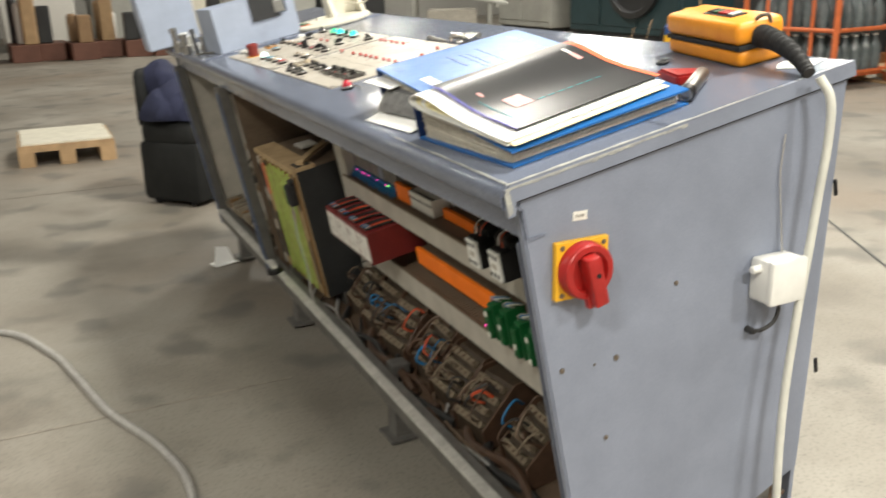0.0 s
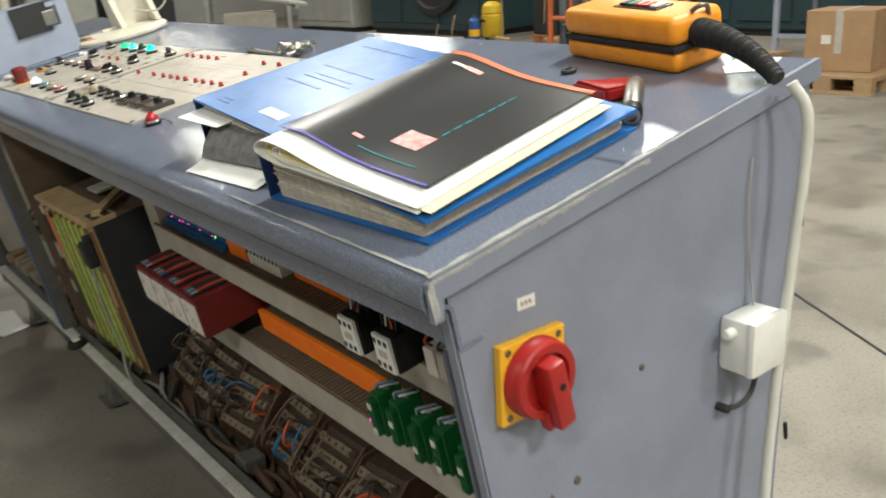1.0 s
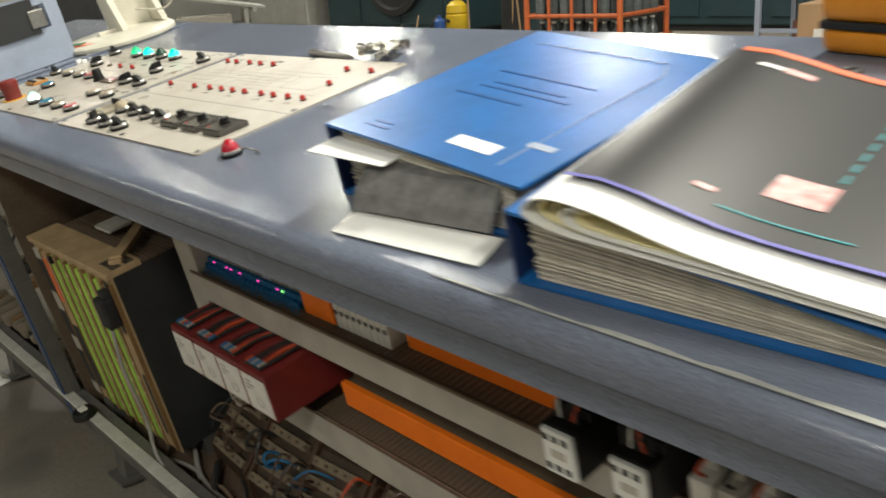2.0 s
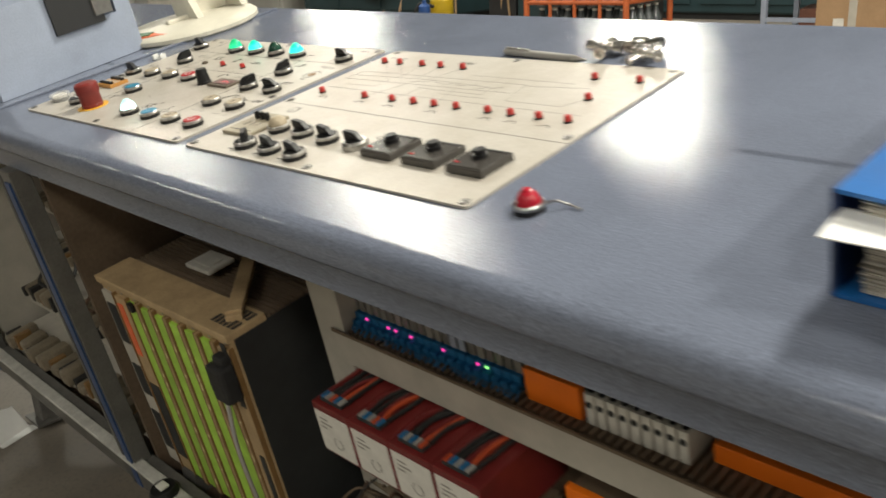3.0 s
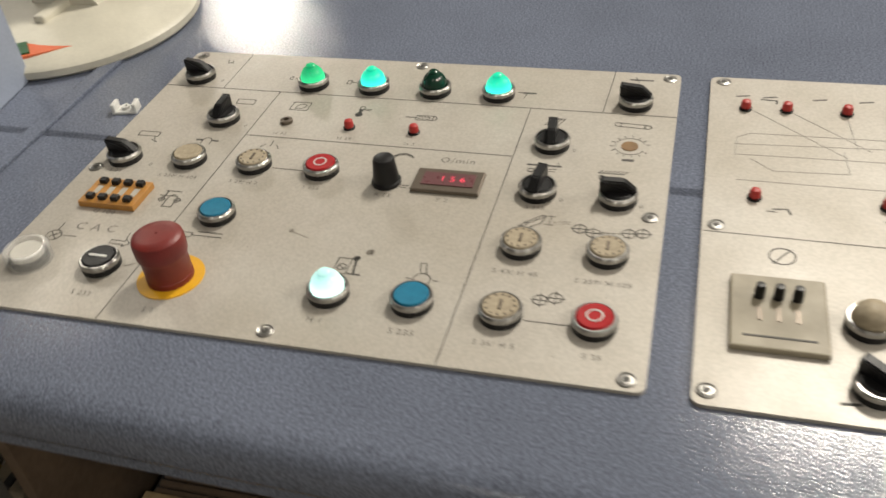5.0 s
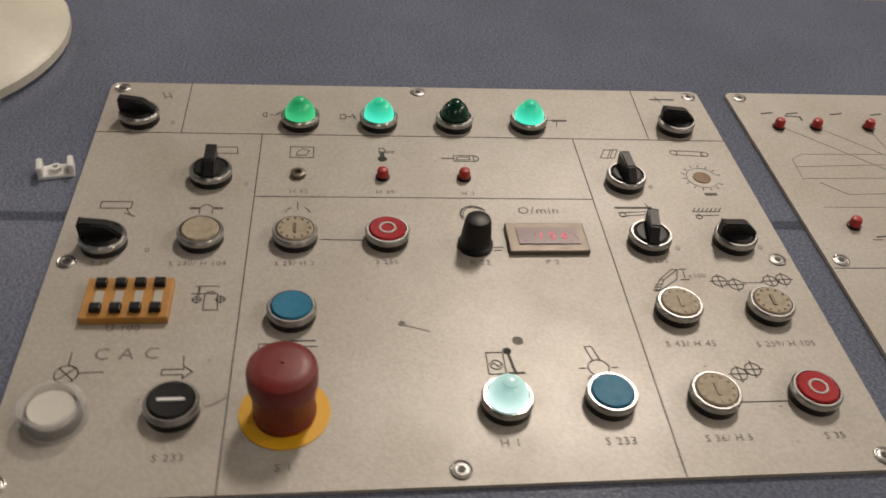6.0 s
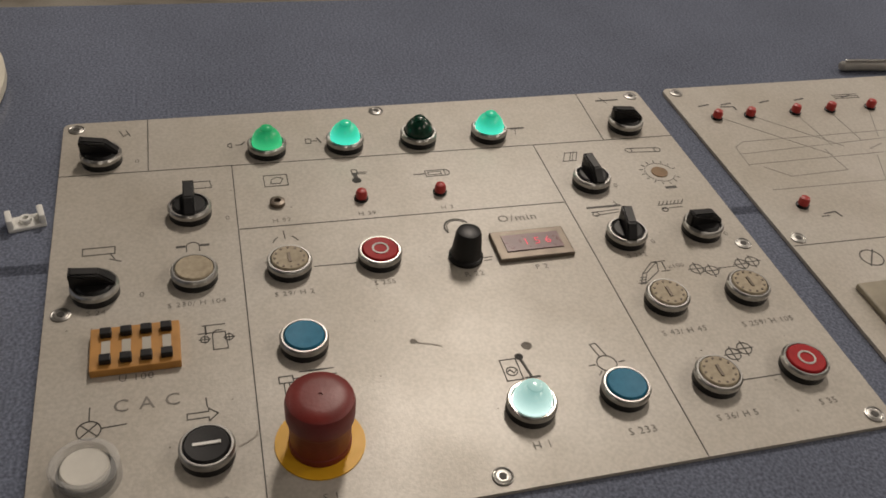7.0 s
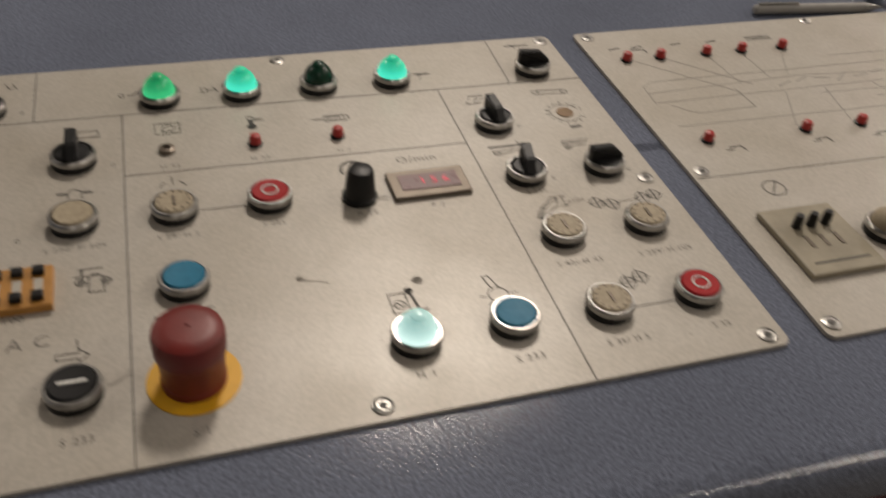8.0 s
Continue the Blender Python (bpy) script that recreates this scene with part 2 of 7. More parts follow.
def floor_material():
    """Old power-floated concrete: broad stains, oil spots, fine grit."""
    m = bpy.data.materials.new("stained_concrete")
    n, l, b = nodes_of(m)
    co = n.new("ShaderNodeTexCoord")
    def noise_at(s, d, r=0.6):
        q = n.new("ShaderNodeTexNoise")
        q.inputs["Scale"].default_value, q.inputs["Detail"].default_value, q.inputs["Roughness"].default_value = s, d, r
        l.new(co.outputs["Object"], q.inputs["Vector"])
        return q
    def rng(src, a, c, lo, hi):
        q = n.new("ShaderNodeMapRange")
        q.inputs[1].default_value, q.inputs[2].default_value, q.inputs[3].default_value, q.inputs[4].default_value = a, c, lo, hi
        l.new(src, q.inputs[0])
        return q.outputs[0]
    def mixed(f, a, c):
        q = n.new("ShaderNodeMix")
        q.data_type = "RGBA"
        l.new(f, q.inputs[0])
        if isinstance(a, tuple):
            q.inputs[6].default_value = (*a, 1)
        else:
            l.new(a, q.inputs[6])
        q.inputs[7].default_value = (*c, 1)
        return q.outputs[2]
    broad, mid, spot, grit = noise_at(0.55, 5), noise_at(2.3, 6, 0.65), noise_at(3.6, 2, 0.4), noise_at(90, 3)
    c = mixed(rng(broad.outputs["Fac"], 0.35, 0.68, 0, 1), (0.285, 0.266, 0.23), (0.155, 0.136, 0.11))
    earth = noise_at(0.33, 4, 0.55)
    c = mixed(rng(earth.outputs["Fac"], 0.48, 0.62, 0, 0.65), c, (0.20, 0.155, 0.115))
    c = mixed(rng(mid.outputs["Fac"], 0.5, 0.75, 0, 0.8), c, (0.125, 0.108, 0.088))
    c = mixed(rng(spot.outputs["Fac"], 0.56, 0.68, 0, 0.62), c, (0.10, 0.095, 0.085))
    c = mixed(rng(grit.outputs["Fac"], 0.5, 0.75, 0, 0.6), c, (0.10, 0.095, 0.085))
    l.new(c, b.inputs["Base Color"])
    l.new(rng(mid.outputs["Fac"], 0.3, 0.7, 0.72, 0.5), b.inputs["Roughness"])
    bp = n.new("ShaderNodeBump")
    bp.inputs["Strength"].default_value, bp.inputs["Distance"].default_value = 0.15, 0.004
    l.new(grit.outputs["Fac"], bp.inputs["Height"])
    l.new(bp.outputs["Normal"], b.inputs["Normal"])
    return m


M["floor"] = floor_material()


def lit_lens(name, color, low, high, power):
    """A coloured lamp lens: the bulb's glow is painted into its emission by height, dimmer and deeper towards the tip.
    """
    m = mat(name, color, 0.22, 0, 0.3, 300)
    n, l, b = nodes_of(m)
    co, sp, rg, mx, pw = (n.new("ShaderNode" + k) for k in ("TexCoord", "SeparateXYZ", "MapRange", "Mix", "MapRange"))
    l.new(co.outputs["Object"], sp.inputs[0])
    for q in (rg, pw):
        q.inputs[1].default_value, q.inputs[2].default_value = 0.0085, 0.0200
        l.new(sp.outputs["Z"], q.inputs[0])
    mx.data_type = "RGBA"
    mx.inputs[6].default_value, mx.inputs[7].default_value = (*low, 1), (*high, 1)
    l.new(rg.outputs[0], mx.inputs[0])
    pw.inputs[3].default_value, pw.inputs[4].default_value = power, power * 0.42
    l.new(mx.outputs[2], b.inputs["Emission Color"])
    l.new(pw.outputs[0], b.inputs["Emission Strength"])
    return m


# lamp lenses with the glow's falloff painted into their emission
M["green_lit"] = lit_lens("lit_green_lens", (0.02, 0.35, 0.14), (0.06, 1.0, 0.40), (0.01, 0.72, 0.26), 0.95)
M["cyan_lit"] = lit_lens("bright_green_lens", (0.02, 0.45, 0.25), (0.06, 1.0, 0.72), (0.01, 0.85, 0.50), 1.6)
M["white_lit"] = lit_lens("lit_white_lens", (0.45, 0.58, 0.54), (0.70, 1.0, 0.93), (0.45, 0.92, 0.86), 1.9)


# ---- building blocks ----
def finish(bm, smooth=False):
    bmesh.ops.recalc_face_normals(bm, faces=bm.faces[:])
    if smooth:
        for fc in bm.faces:
            fc.smooth = True
    return bm


def part(name, bm, material, parent=None, label="", at=None, smooth=False):
    """One bmesh as one mesh object, under a thing or a part."""
    finish(bm, smooth)
    me = bpy.data.meshes.new(name)
    bm.to_mesh(me)
    bm.free()
    for mt in (material if isinstance(material, (list, tuple)) else [material]):
        me.materials.append(M[mt])
    if smooth:
        me.set_sharp_from_angle(angle=radians(38))
    ob = new(name, me)
    ob.parent = parent
    if at is not None:
        ob.matrix_basis = at
    if label:
        ob["label"] = label
    return ob


def same_part(name, src, parent, at):
    """Another object on a mesh that is already built."""
    ob = new(name, src.data)
    ob.parent = parent
    ob.matrix_basis = at
    return ob


def thing(name, m, label, category, group="", kind=""):
    ob = new(name)
    ob.empty_display_size = 0.05
    ob.matrix_basis = m
    return tagged(ob, label, category, group, kind)


def box(bm, x0, x1, y0, y1, z0, z1, bevel=0.0, seg=2, m=None, mi=0):
    r = bmesh.ops.create_cube(bm, size=1.0)
    vs = r["verts"]
    bmesh.ops.scale(bm, vec=(abs(x1 - x0), abs(y1 - y0), abs(z1 - z0)), verts=vs)
    bmesh.ops.translate(bm, vec=((x0 + x1) / 2, (y0 + y1) / 2, (z0 + z1) / 2), verts=vs)
    faces = {fc for v in vs for fc in v.link_faces}
    if bevel > 0:
        es = list({e for v in vs for e in v.link_edges})
        g = bmesh.ops.bevel(bm, geom=es, offset=bevel, segments=seg, profile=0.5, affect="EDGES")
        vs = list({v for fc in g["faces"] for v in fc.verts} | {v for v in vs if v.is_valid})
        faces = {fc for v in vs for fc in v.link_faces}
    for fc in faces:
        fc.material_index = mi
    if m is not None:
        bmesh.ops.transform(bm, matrix=m, verts=vs)
    return vs


def lathe(bm, profile, seg=24, m=None, mi=0):
    """Turns (radius, height) pairs round z."""
    rings = []
    for r, z in profile:
        if r < 1e-6:
            rings.append([bm.verts.new((0, 0, z))])
        else:
            rings.append([bm.verts.new((r * math.cos(2 * math.pi * i / seg), r * math.sin(2 * math.pi * i / seg), z)) for i in range(seg)])
    vs = [v for ring in rings for v in ring]
    for a, b in zip(rings, rings[1:]):
        for i in range(seg):
            j = (i + 1) % seg
            q = [a[0]] if len(a) == 1 else [a[i], a[j]]
            p = [b[0]] if len(b) == 1 else [b[j], b[i]]
            if len(q) + len(p) > 2:
                bm.faces.new(q + p).material_index = mi
    if len(rings[0]) > 1:
        bm.faces.new(rings[0][::-1]).material_index = mi
    if len(rings[-1]) > 1:
        bm.faces.new(rings[-1]).material_index = mi
    if m is not None:
        bmesh.ops.transform(bm, matrix=m, verts=vs)
    return vs


def prism(bm, pts, depth, m=None, mi=0, axis="z"):
    """Extrudes a polygon; axis tells which coordinate the depth runs along (from, to)."""
    d0, d1 = depth
    def put(a, b, d):
        return {"z": (a, b, d), "y": (a, d, b), "x": (d, a, b)}[axis]
    lo = [bm.verts.new(put(a, b, d0)) for a, b in pts]
    hi = [bm.verts.new(put(a, b, d1)) for a, b in pts]
    fs = [bm.faces.new(lo[::-1]), bm.faces.new(hi)]
    for i in range(len(pts)):
        j = (i + 1) % len(pts)
        fs.append(bm.faces.new((lo[i], lo[j], hi[j], hi[i])))
    for fc in fs:
        fc.material_index = mi
    if m is not None:
        bmesh.ops.transform(bm, matrix=m, verts=lo + hi)
    return lo + hi


def smooth_path(pts, n=6):
    """A Catmull-Rom line through the points."""
    P = [Vector(p) for p in pts]
    P = [P[0] * 2 - P[1]] + P + [P[-1] * 2 - P[-2]]
    out = []
    for i in range(1, len(P) - 2):
        for k in range(n):
            t = k / n
            a, b, c, d = P[i - 1], P[i], P[i + 1], P[i + 2]
            out.append(0.5 * (2 * b + (c - a) * t + (2 * a - 5 * b + 4 * c - d) * t * t + (3 * b - a - 3 * c + d) * t ** 3))
    out.append(P[-2])
    return out


def tube(bm, pts, radius, seg=8, mi=0, n=6):
    """A round cable or bar along a smooth line; radius may change along it."""
    path = smooth_path(pts, n) if n > 1 else [Vector(p) for p in pts]
    rings, side = [], Vector((0, 0, 1))
    for i, p in enumerate(path):
        d = (path[min(i + 1, len(path) - 1)] - path[max(i - 1, 0)]).normalized()
        if abs(d.dot(side)) > 0.95:
            side = Vector((1, 0, 0)) if abs(d.x) < 0.9 else Vector((0, 1, 0))
        u = (side - d * side.dot(d)).normalized()
        v = d.cross(u)
        side = u
        r = radius(i / (len(path) - 1)) if callable(radius) else radius
        rings.append([bm.verts.new(p + (u * math.cos(2 * math.pi * k / seg) + v * math.sin(2 * math.pi * k / seg)) * r) for k in range(seg)])
    for a, b in zip(rings, rings[1:]):
        for k in range(seg):
            j = (k + 1) % seg
            bm.faces.new((a[k], a[j], b[j], b[k])).material_index = mi
    bm.faces.new(rings[0][::-1]).material_index = mi
    bm.faces.new(rings[-1]).material_index = mi


def stroke(bm, pts, w=0.0009, z=0.0, h=0.0002, closed=False):
    """A thin engraved line through points of a plane."""
    pts = [Vector((p[0], p[1])) for p in pts]
    if closed:
        pts = pts + [pts[0]]
    for a, b in zip(pts, pts[1:]):
        d = b - a
        if d.length < 1e-6:
            continue
        d.normalize()
        s = Vector((-d.y, d.x)) * w / 2
        a2, b2 = a - d * w * 0.4, b + d * w * 0.4
        q = [a2 - s, b2 - s, b2 + s, a2 + s]
        prism(bm, [(p.x, p.y) for p in q], (z, z + h))


def circle(bm, cx, cy, r, w=0.0008, z=0.0, n=18, a0=0, a1=360, h=0.0002):
    k = max(3, int(n * abs(a1 - a0) / 360))
    stroke(bm, [(cx + r * math.cos(radians(a0 + (a1 - a0) * i / k)), cy + r * math.sin(radians(a0 + (a1 - a0) * i / k))) for i in range(k + 1)], w, z, h)


def letters(bm, text, m, size, spacing=1.0):
    """Flat lettering from the built-in font, joined into bm."""
    cu = bpy.data.curves.new("lettering", "FONT")
    cu.body, cu.size, cu.space_character, cu.align_x, cu.align_y = text, size, spacing, "CENTER", "CENTER"
    cu.resolution_u = 2
    ob = bpy.data.objects.new("lettering", cu)
    me = bpy.data.meshes.new_from_object(ob)
    me.transform(m)
    bm.from_mesh(me)
    bpy.data.meshes.remove(me)
    bpy.data.objects.remove(ob)
    bpy.data.curves.remove(cu)


# ---- the hall ----
def hall():
    bm = bmesh.new()
    box(bm, -9, 19, -9, 21, -0.2, 0)
    part("floor", bm, "floor")
    tagged(bpy.data.objects["floor"], "stained grey concrete hall floor with saw-cut joints", "floor", kind="structure")
    for nm, b in (("wall_east", (19, 19.3, -9, 21)), ("wall_west", (-9.3, -9, -9, 21)), ("wall_north", (-9.3, 19.3, 21, 21.3)), ("wall_south", (-9.3, 19.3, -9.3, -9))):
        bm = bmesh.new()
        box(bm, *b, -0.2, 7.2)
        tagged(part(nm, bm, "wall"), "plain grey rendered factory hall wall", "wall", kind="structure")
    bm = bmesh.new()
    box(bm, -9.3, 19.3, -9.3, 21.3, 7.2, 7.4)
    for i in range(6):
        box(bm, -9, 19, -7 + i * 5, -6.8 + i * 5, 6.8, 7.2)
    tagged(part("ceiling", bm, "ceiling"), "dark sheet roof on steel beams", "ceiling", kind="structure")
    # housings hang out of view; the added fill lamps get one too
    for i, (lx, ly, w) in enumerate(LAMPS):
        t = thing("ceiling_lamp", pose(lx, ly, LAMP_Z), "white hanging lamp housing, for ceiling and added fill lamps", "lamp", "hall lamps")
        bm = bmesh.new()
        prism(bm, [(-0.8, 0), (0.8, 0), (0.55, 0.16), (-0.55, 0.16)], (-0.4, 0.4), axis="y")
        part("housing", bm, "machine_grey", t)
        for s in (-0.5, 0.5):
            bm = bmesh.new()
            tube(bm, [(s, 0, 0.15), (s, 0, 1.2)], 0.008, 6, n=1)
            part("hanger", bm, "steel", t)
    # saw-cut joints, slightly recessed strips of dirt
    bm = bmesh.new()
    for a, b in (((2.0, 0.30), (2.75, 1.55)), ((2.75, 1.55), (6.0, 7.0)), ((2.0, 0.3), (0.6, -2.1))):
        stroke(bm, [a, b], 0.012, 0.001, 0.001)
    tagged(part("floor_joint", bm, "dark"), "dark dirt-filled joints in the concrete floor", "floor", kind="structure")
    bm = bmesh.new()
    for y in (1.48, 4.6, 7.4):
        stroke(bm, [(-8, y + 0.1), (0.1, y)], 0.009, 0.001, 0.001)
    tagged(part("floor_joint", bm, "floor_joint"), "worn grey joints filled with dust", "floor", kind="structure")


hall()

# ---- the console ----
L = 2.86           # its length
REAR = 0.678       # depth at the top
SKEW = 0.022
def front_x(y):
    return 0.0

DOWN = (-math.sin(radians(SLOPE)), -math.cos(radians(SLOPE)))     # plumb line in the console's x and z
def rear_x(z):
    return REAR + DOWN[0] / DOWN[1] * z

console = thing("control_console", DESK, "blue-grey hammer-painted steel control console with an open front", "control console")


def sweep_y(bm, profile, y0, y1, n=1, mi=0):
    """A folded sheet: the profile in x and z, run along y beside the front edge."""
    rows = []
    for i in range(n + 1):
        y = y0 + (y1 - y0) * i / n
        rows.append([bm.verts.new((front_x(y) + a, y, b)) for a, b in profile])
    k = len(profile)
    for a, b in zip(rows, rows[1:]):
        for i in range(k):
            j = (i + 1) % k
            bm.faces.new((a[i], a[j], b[j], b[i])).material_index = mi
    bm.faces.new(rows[0][::-1])
    bm.faces.new(rows[-1])


def console_shell():
    # top sheet with its folded front lip
    bm = bmesh.new()
    rows = []
    lip = [(0.30, -0.004), (0.021, -0.004), (0.011, -0.008), (0.004, -0.017), (0.004, -0.029), (0.008, -0.034), (0.028, -0.038), (0.034, -0.044), (0.034, -0.088), (0.06, -0.090)]
    outer = [(0.30, 0.0), (0.021, 0.0), (0.0120, -0.0018), (0.0055, -0.0058), (0.0016, -0.0110), (0.0, -0.0165), (0.0, -0.030), (0.0016, -0.0345), (0.006, -0.038), (0.026, -0.042), (0.030, -0.046), (0.030, -0.091), (0.033, -0.094), (0.06, -0.094)]
    sweep_y(bm, outer + lip[::-1], -0.004, L)
    part("front_lip", bm, "paint", console, smooth=True)
    bm = bmesh.new()
    prism(bm, [(0.29, -0.004), (REAR - 0.01, -0.004), (REAR, -0.012), (REAR, -0.03), (REAR + 0.003, -0.03), (REAR + 0.003, -0.008), (REAR - 0.006, 0.0), (0.29, 0.0)], (-0.004, L), axis="y")
    part("top_sheet", bm, "paint", console, smooth=True)
    # turned-down edge over the end panel
    bm = bmesh.new()
    prism(bm, [(0.004, -0.046), (0.006, -0.006), (0.016, -0.0005), (REAR, -0.0005), (REAR + 0.002, -0.026), (0.02, -0.026), (0.016, -0.046)], (-0.012, -0.0045), axis="y")
    part("end_flange", bm, "paint_side", console)
    # matt black strip paints the shade in the gap below the flange
    bm = bmesh.new()
    box(bm, 0.022, REAR - 0.004, -0.0042, -0.0030, -0.0310, -0.0255)
    part("gap_shade", bm, "black_matt", console, "black strip painting the shaded gap under the turned-down edge")
    # worn corner: primer shows along the folded edge
    bm = bmesh.new()
    random.seed(4)
    def worn(p0, p1, side, w, z, n=60):
        """A ragged band of bare primer from p0 to p1, widening towards side."""
        lo, hi = [], []
        for i in range(n + 1):
            t0 = i / n
            px, py = p0[0] + (p1[0] - p0[0]) * t0, p0[1] + (p1[1] - p0[1]) * t0
            ww = w * (0.35 + 0.9 * abs(noise.noise(Vector((px * 18, py * 18, w * 90))))) * (1.0 - 0.75 * t0 ** 2)
            lo.append((px, py))
            hi.append((px + side[0] * ww, py + side[1] * ww))
        for a, b, c, d in zip(lo, lo[1:], hi[1:], hi):
            prism(bm, [a, b, c, d], (z - 0.0006, z))
    worn((0.010, -0.0115), (0.52, -0.0115), (0, 1), 0.013, 0.0007)
    worn((0.012, -0.004), (0.016, 0.42), (1, 0), 0.008, 0.0007)
    # the same wear on the turned-down faces
    lo = [(0.006 + 0.011 * i, -0.0005 - 0.003) for i in range(30)]
    for (a, z0), (b, _) in zip(lo, lo[1:]):
        dz = 0.003 + 0.007 * abs(noise.noise(Vector((a * 30, 3, 1))))
        prism(bm, [(a, z0), (b, z0), (b, z0 - dz), (a, z0 - dz)], (-0.0128, -0.0118), axis="y")
    prism(bm, [(0.0035, -0.010), (0.012, -0.006), (0.013, -0.040), (0.0045, -0.044)], (-0.0126, -0.0121), axis="y")
    tagged(part("worn_paint_edge", bm, "chip", console, "worn paint with cream primer showing"), kind="stuff")
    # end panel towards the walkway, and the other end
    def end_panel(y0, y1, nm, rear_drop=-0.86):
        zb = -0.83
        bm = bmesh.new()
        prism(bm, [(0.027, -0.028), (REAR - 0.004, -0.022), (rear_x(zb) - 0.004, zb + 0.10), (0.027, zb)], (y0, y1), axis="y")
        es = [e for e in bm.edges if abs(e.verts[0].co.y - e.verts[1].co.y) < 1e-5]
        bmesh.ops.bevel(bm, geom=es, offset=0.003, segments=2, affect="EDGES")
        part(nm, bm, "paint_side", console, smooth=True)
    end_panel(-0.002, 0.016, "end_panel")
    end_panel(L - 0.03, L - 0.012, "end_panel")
    bm = bmesh.new()
    box(bm, 0.03, 0.485, L - 0.036, L - 0.031, -0.79, -0.012)
    part("inner_lining", bm, "duct", console, "dusty beige lining of the far end")
    bm = bmesh.new()
    box(bm, 0.17, 0.23, L - 0.0375, L - 0.0362, -0.26, -0.18)
    part("inner_sticker", bm, "dark", console)
    # folded return along the slanting front edge of the near end panel
    bm = bmesh.new()
    prism(bm, [(0.025, 0.0165), (0.047, 0.0165), (0.047, 0.040), (0.043, 0.040), (0.043, 0.022), (0.025, 0.022)], (-0.83, -0.100), axis="z")
    part("front_return", bm, "paint_dark", console)
    # rear wall, upright
    bm = bmesh.new()
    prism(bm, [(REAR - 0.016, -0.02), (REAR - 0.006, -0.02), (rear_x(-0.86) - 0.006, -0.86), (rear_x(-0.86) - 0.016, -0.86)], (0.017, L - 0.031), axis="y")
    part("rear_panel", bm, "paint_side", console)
    # inside: mounting wall, floor tray, dividing walls, roof shadow sheet
    bm = bmesh.new()
    box(bm, 0.320, 0.327, 0.02, 1.475, -0.70, -0.01)
    part("mounting_plate", bm, "inside", console)
    bm = bmesh.new()
    box(bm, 0.05, 0.50, 0.02, L - 0.04, -0.80, -0.792)
    part("floor_tray", bm, "rust", console)
    for y, m_ in ((1.984, "inside"),):
        bm = bmesh.new()
        box(bm, 0.055, 0.60, y, y + 0.012, -0.79, -0.012)
        part("dividing_wall", bm, m_, console)
    bm = bmesh.new()
    box(bm, 0.245, 0.31, 1.425, 1.492, -0.72, -0.02, 0.002)
    part("inner_post", bm, "duct", console)
    bm = bmesh.new()
    box(bm, 0.49, 0.497, 1.50, L - 0.04, -0.79, -0.012)
    part("back_lining", bm, "inside", console)
    # slanting front posts
    for y in (2.000, L - 0.055):
        bm = bmesh.new()
        fx = 0.012
        box(bm, fx, fx + 0.035, y, y + 0.045, -0.80, -0.09, 0.002)
        box(bm, fx - 0.002, fx + 0.006, y + 0.046, y + 0.056, -0.80, -0.10)
        part("front_post", bm, "steel_dirty", console)
        bm = bmesh.new()
        box(bm, fx - 0.0045, fx - 0.0005, y + 0.006, y + 0.028, -0.79, -0.11)
        part("post_edge", bm, "post_blue", console, "dark blue front edge of the post")
    # bottom rail and feet
    bm = bmesh.new()
    box(bm, 0.010, 0.055, 0.02, L - 0.03, -0.79, -0.735, 0.003)
    part("bottom_rail", bm, "steel_dirty", console)
    bm = bmesh.new()
    box(bm, 0.004, 0.030, 0.02, L - 0.03, -0.7345, -0.727, 0.002)
    part("rail_edge", bm, "rail_bright", console, "worn bright rail edge")
    up = Matrix.Rotation(radians(SLOPE), 4, "Y")
    for y in (0.05, 0.98, 1.90, L - 0.10):
        for x in (0.09, 0.44):
            top = DESK @ Vector((x, y, -0.775 - (0.0 if x < 0.2 else 0.02)))
            bm = bmesh.new()
            box(bm, -0.025, 0.025, -0.025, 0.025, -top.z, 0.03, 0.003)
            box(bm, -0.045, 0.045, -0.045, 0.045, -top.z, -top.z + 0.008)
            part("foot", bm, "steel_dirty", console, at=pose(x, y, -0.775 - (0.0 if x < 0.2 else 0.02)) @ up)
    # small screws and a catch on the end panel
    for x, z, r in ((0.281, -0.255, 0.004), (0.151, -0.335, 0.005), (0.052, -0.3155, 0.0045), (0.111, -0.466, 0.004), (0.110, -0.330, 0.002)):
        bm = bmesh.new()
        lathe(bm, [(r, 0), (r, 0.002), (r * 0.5, 0.003), (0, 0.0025)], 10, pose(x, -0.002, z, 90, 0, 0))
        part("screw", bm, "bronze", console)
    for z in (-0.209, -0.533):
        bm = bmesh.new()
        box(bm, rear_x(z) - 0.008, rear_x(z) - 0.001, -0.007, -0.002, z - 0.015, z + 0.015, 0.002)
        part("catch", bm, "black", console)


console_shell()
# the console stands a touch askew to its inset panels
for ob in console.children:
    if ob.name.split('.')[0] == 'foot':
        ob.location.x += SKEW * ob.location.y
    elif ob.name.split('.')[0] not in ('mounting_plate', 'inner_post'):
        for v in ob.data.vertices:
            v.co.x += SKEW * v.co.y


# ---- controls ----
TXT = Matrix.Rotation(radians(-90), 4, "Z")       # reads along -y, upright towards +x


def bezel_mesh(bm, r=0.0147):
    lathe(bm, [(r - 0.0004, 0.0046), (r, 0.0050), (r, 0.0075), (r - 0.0010, 0.0088), (r - 0.0021, 0.0088), (r - 0.0026, 0.0064), (0, 0.0064)], 28)


PROTO = {}


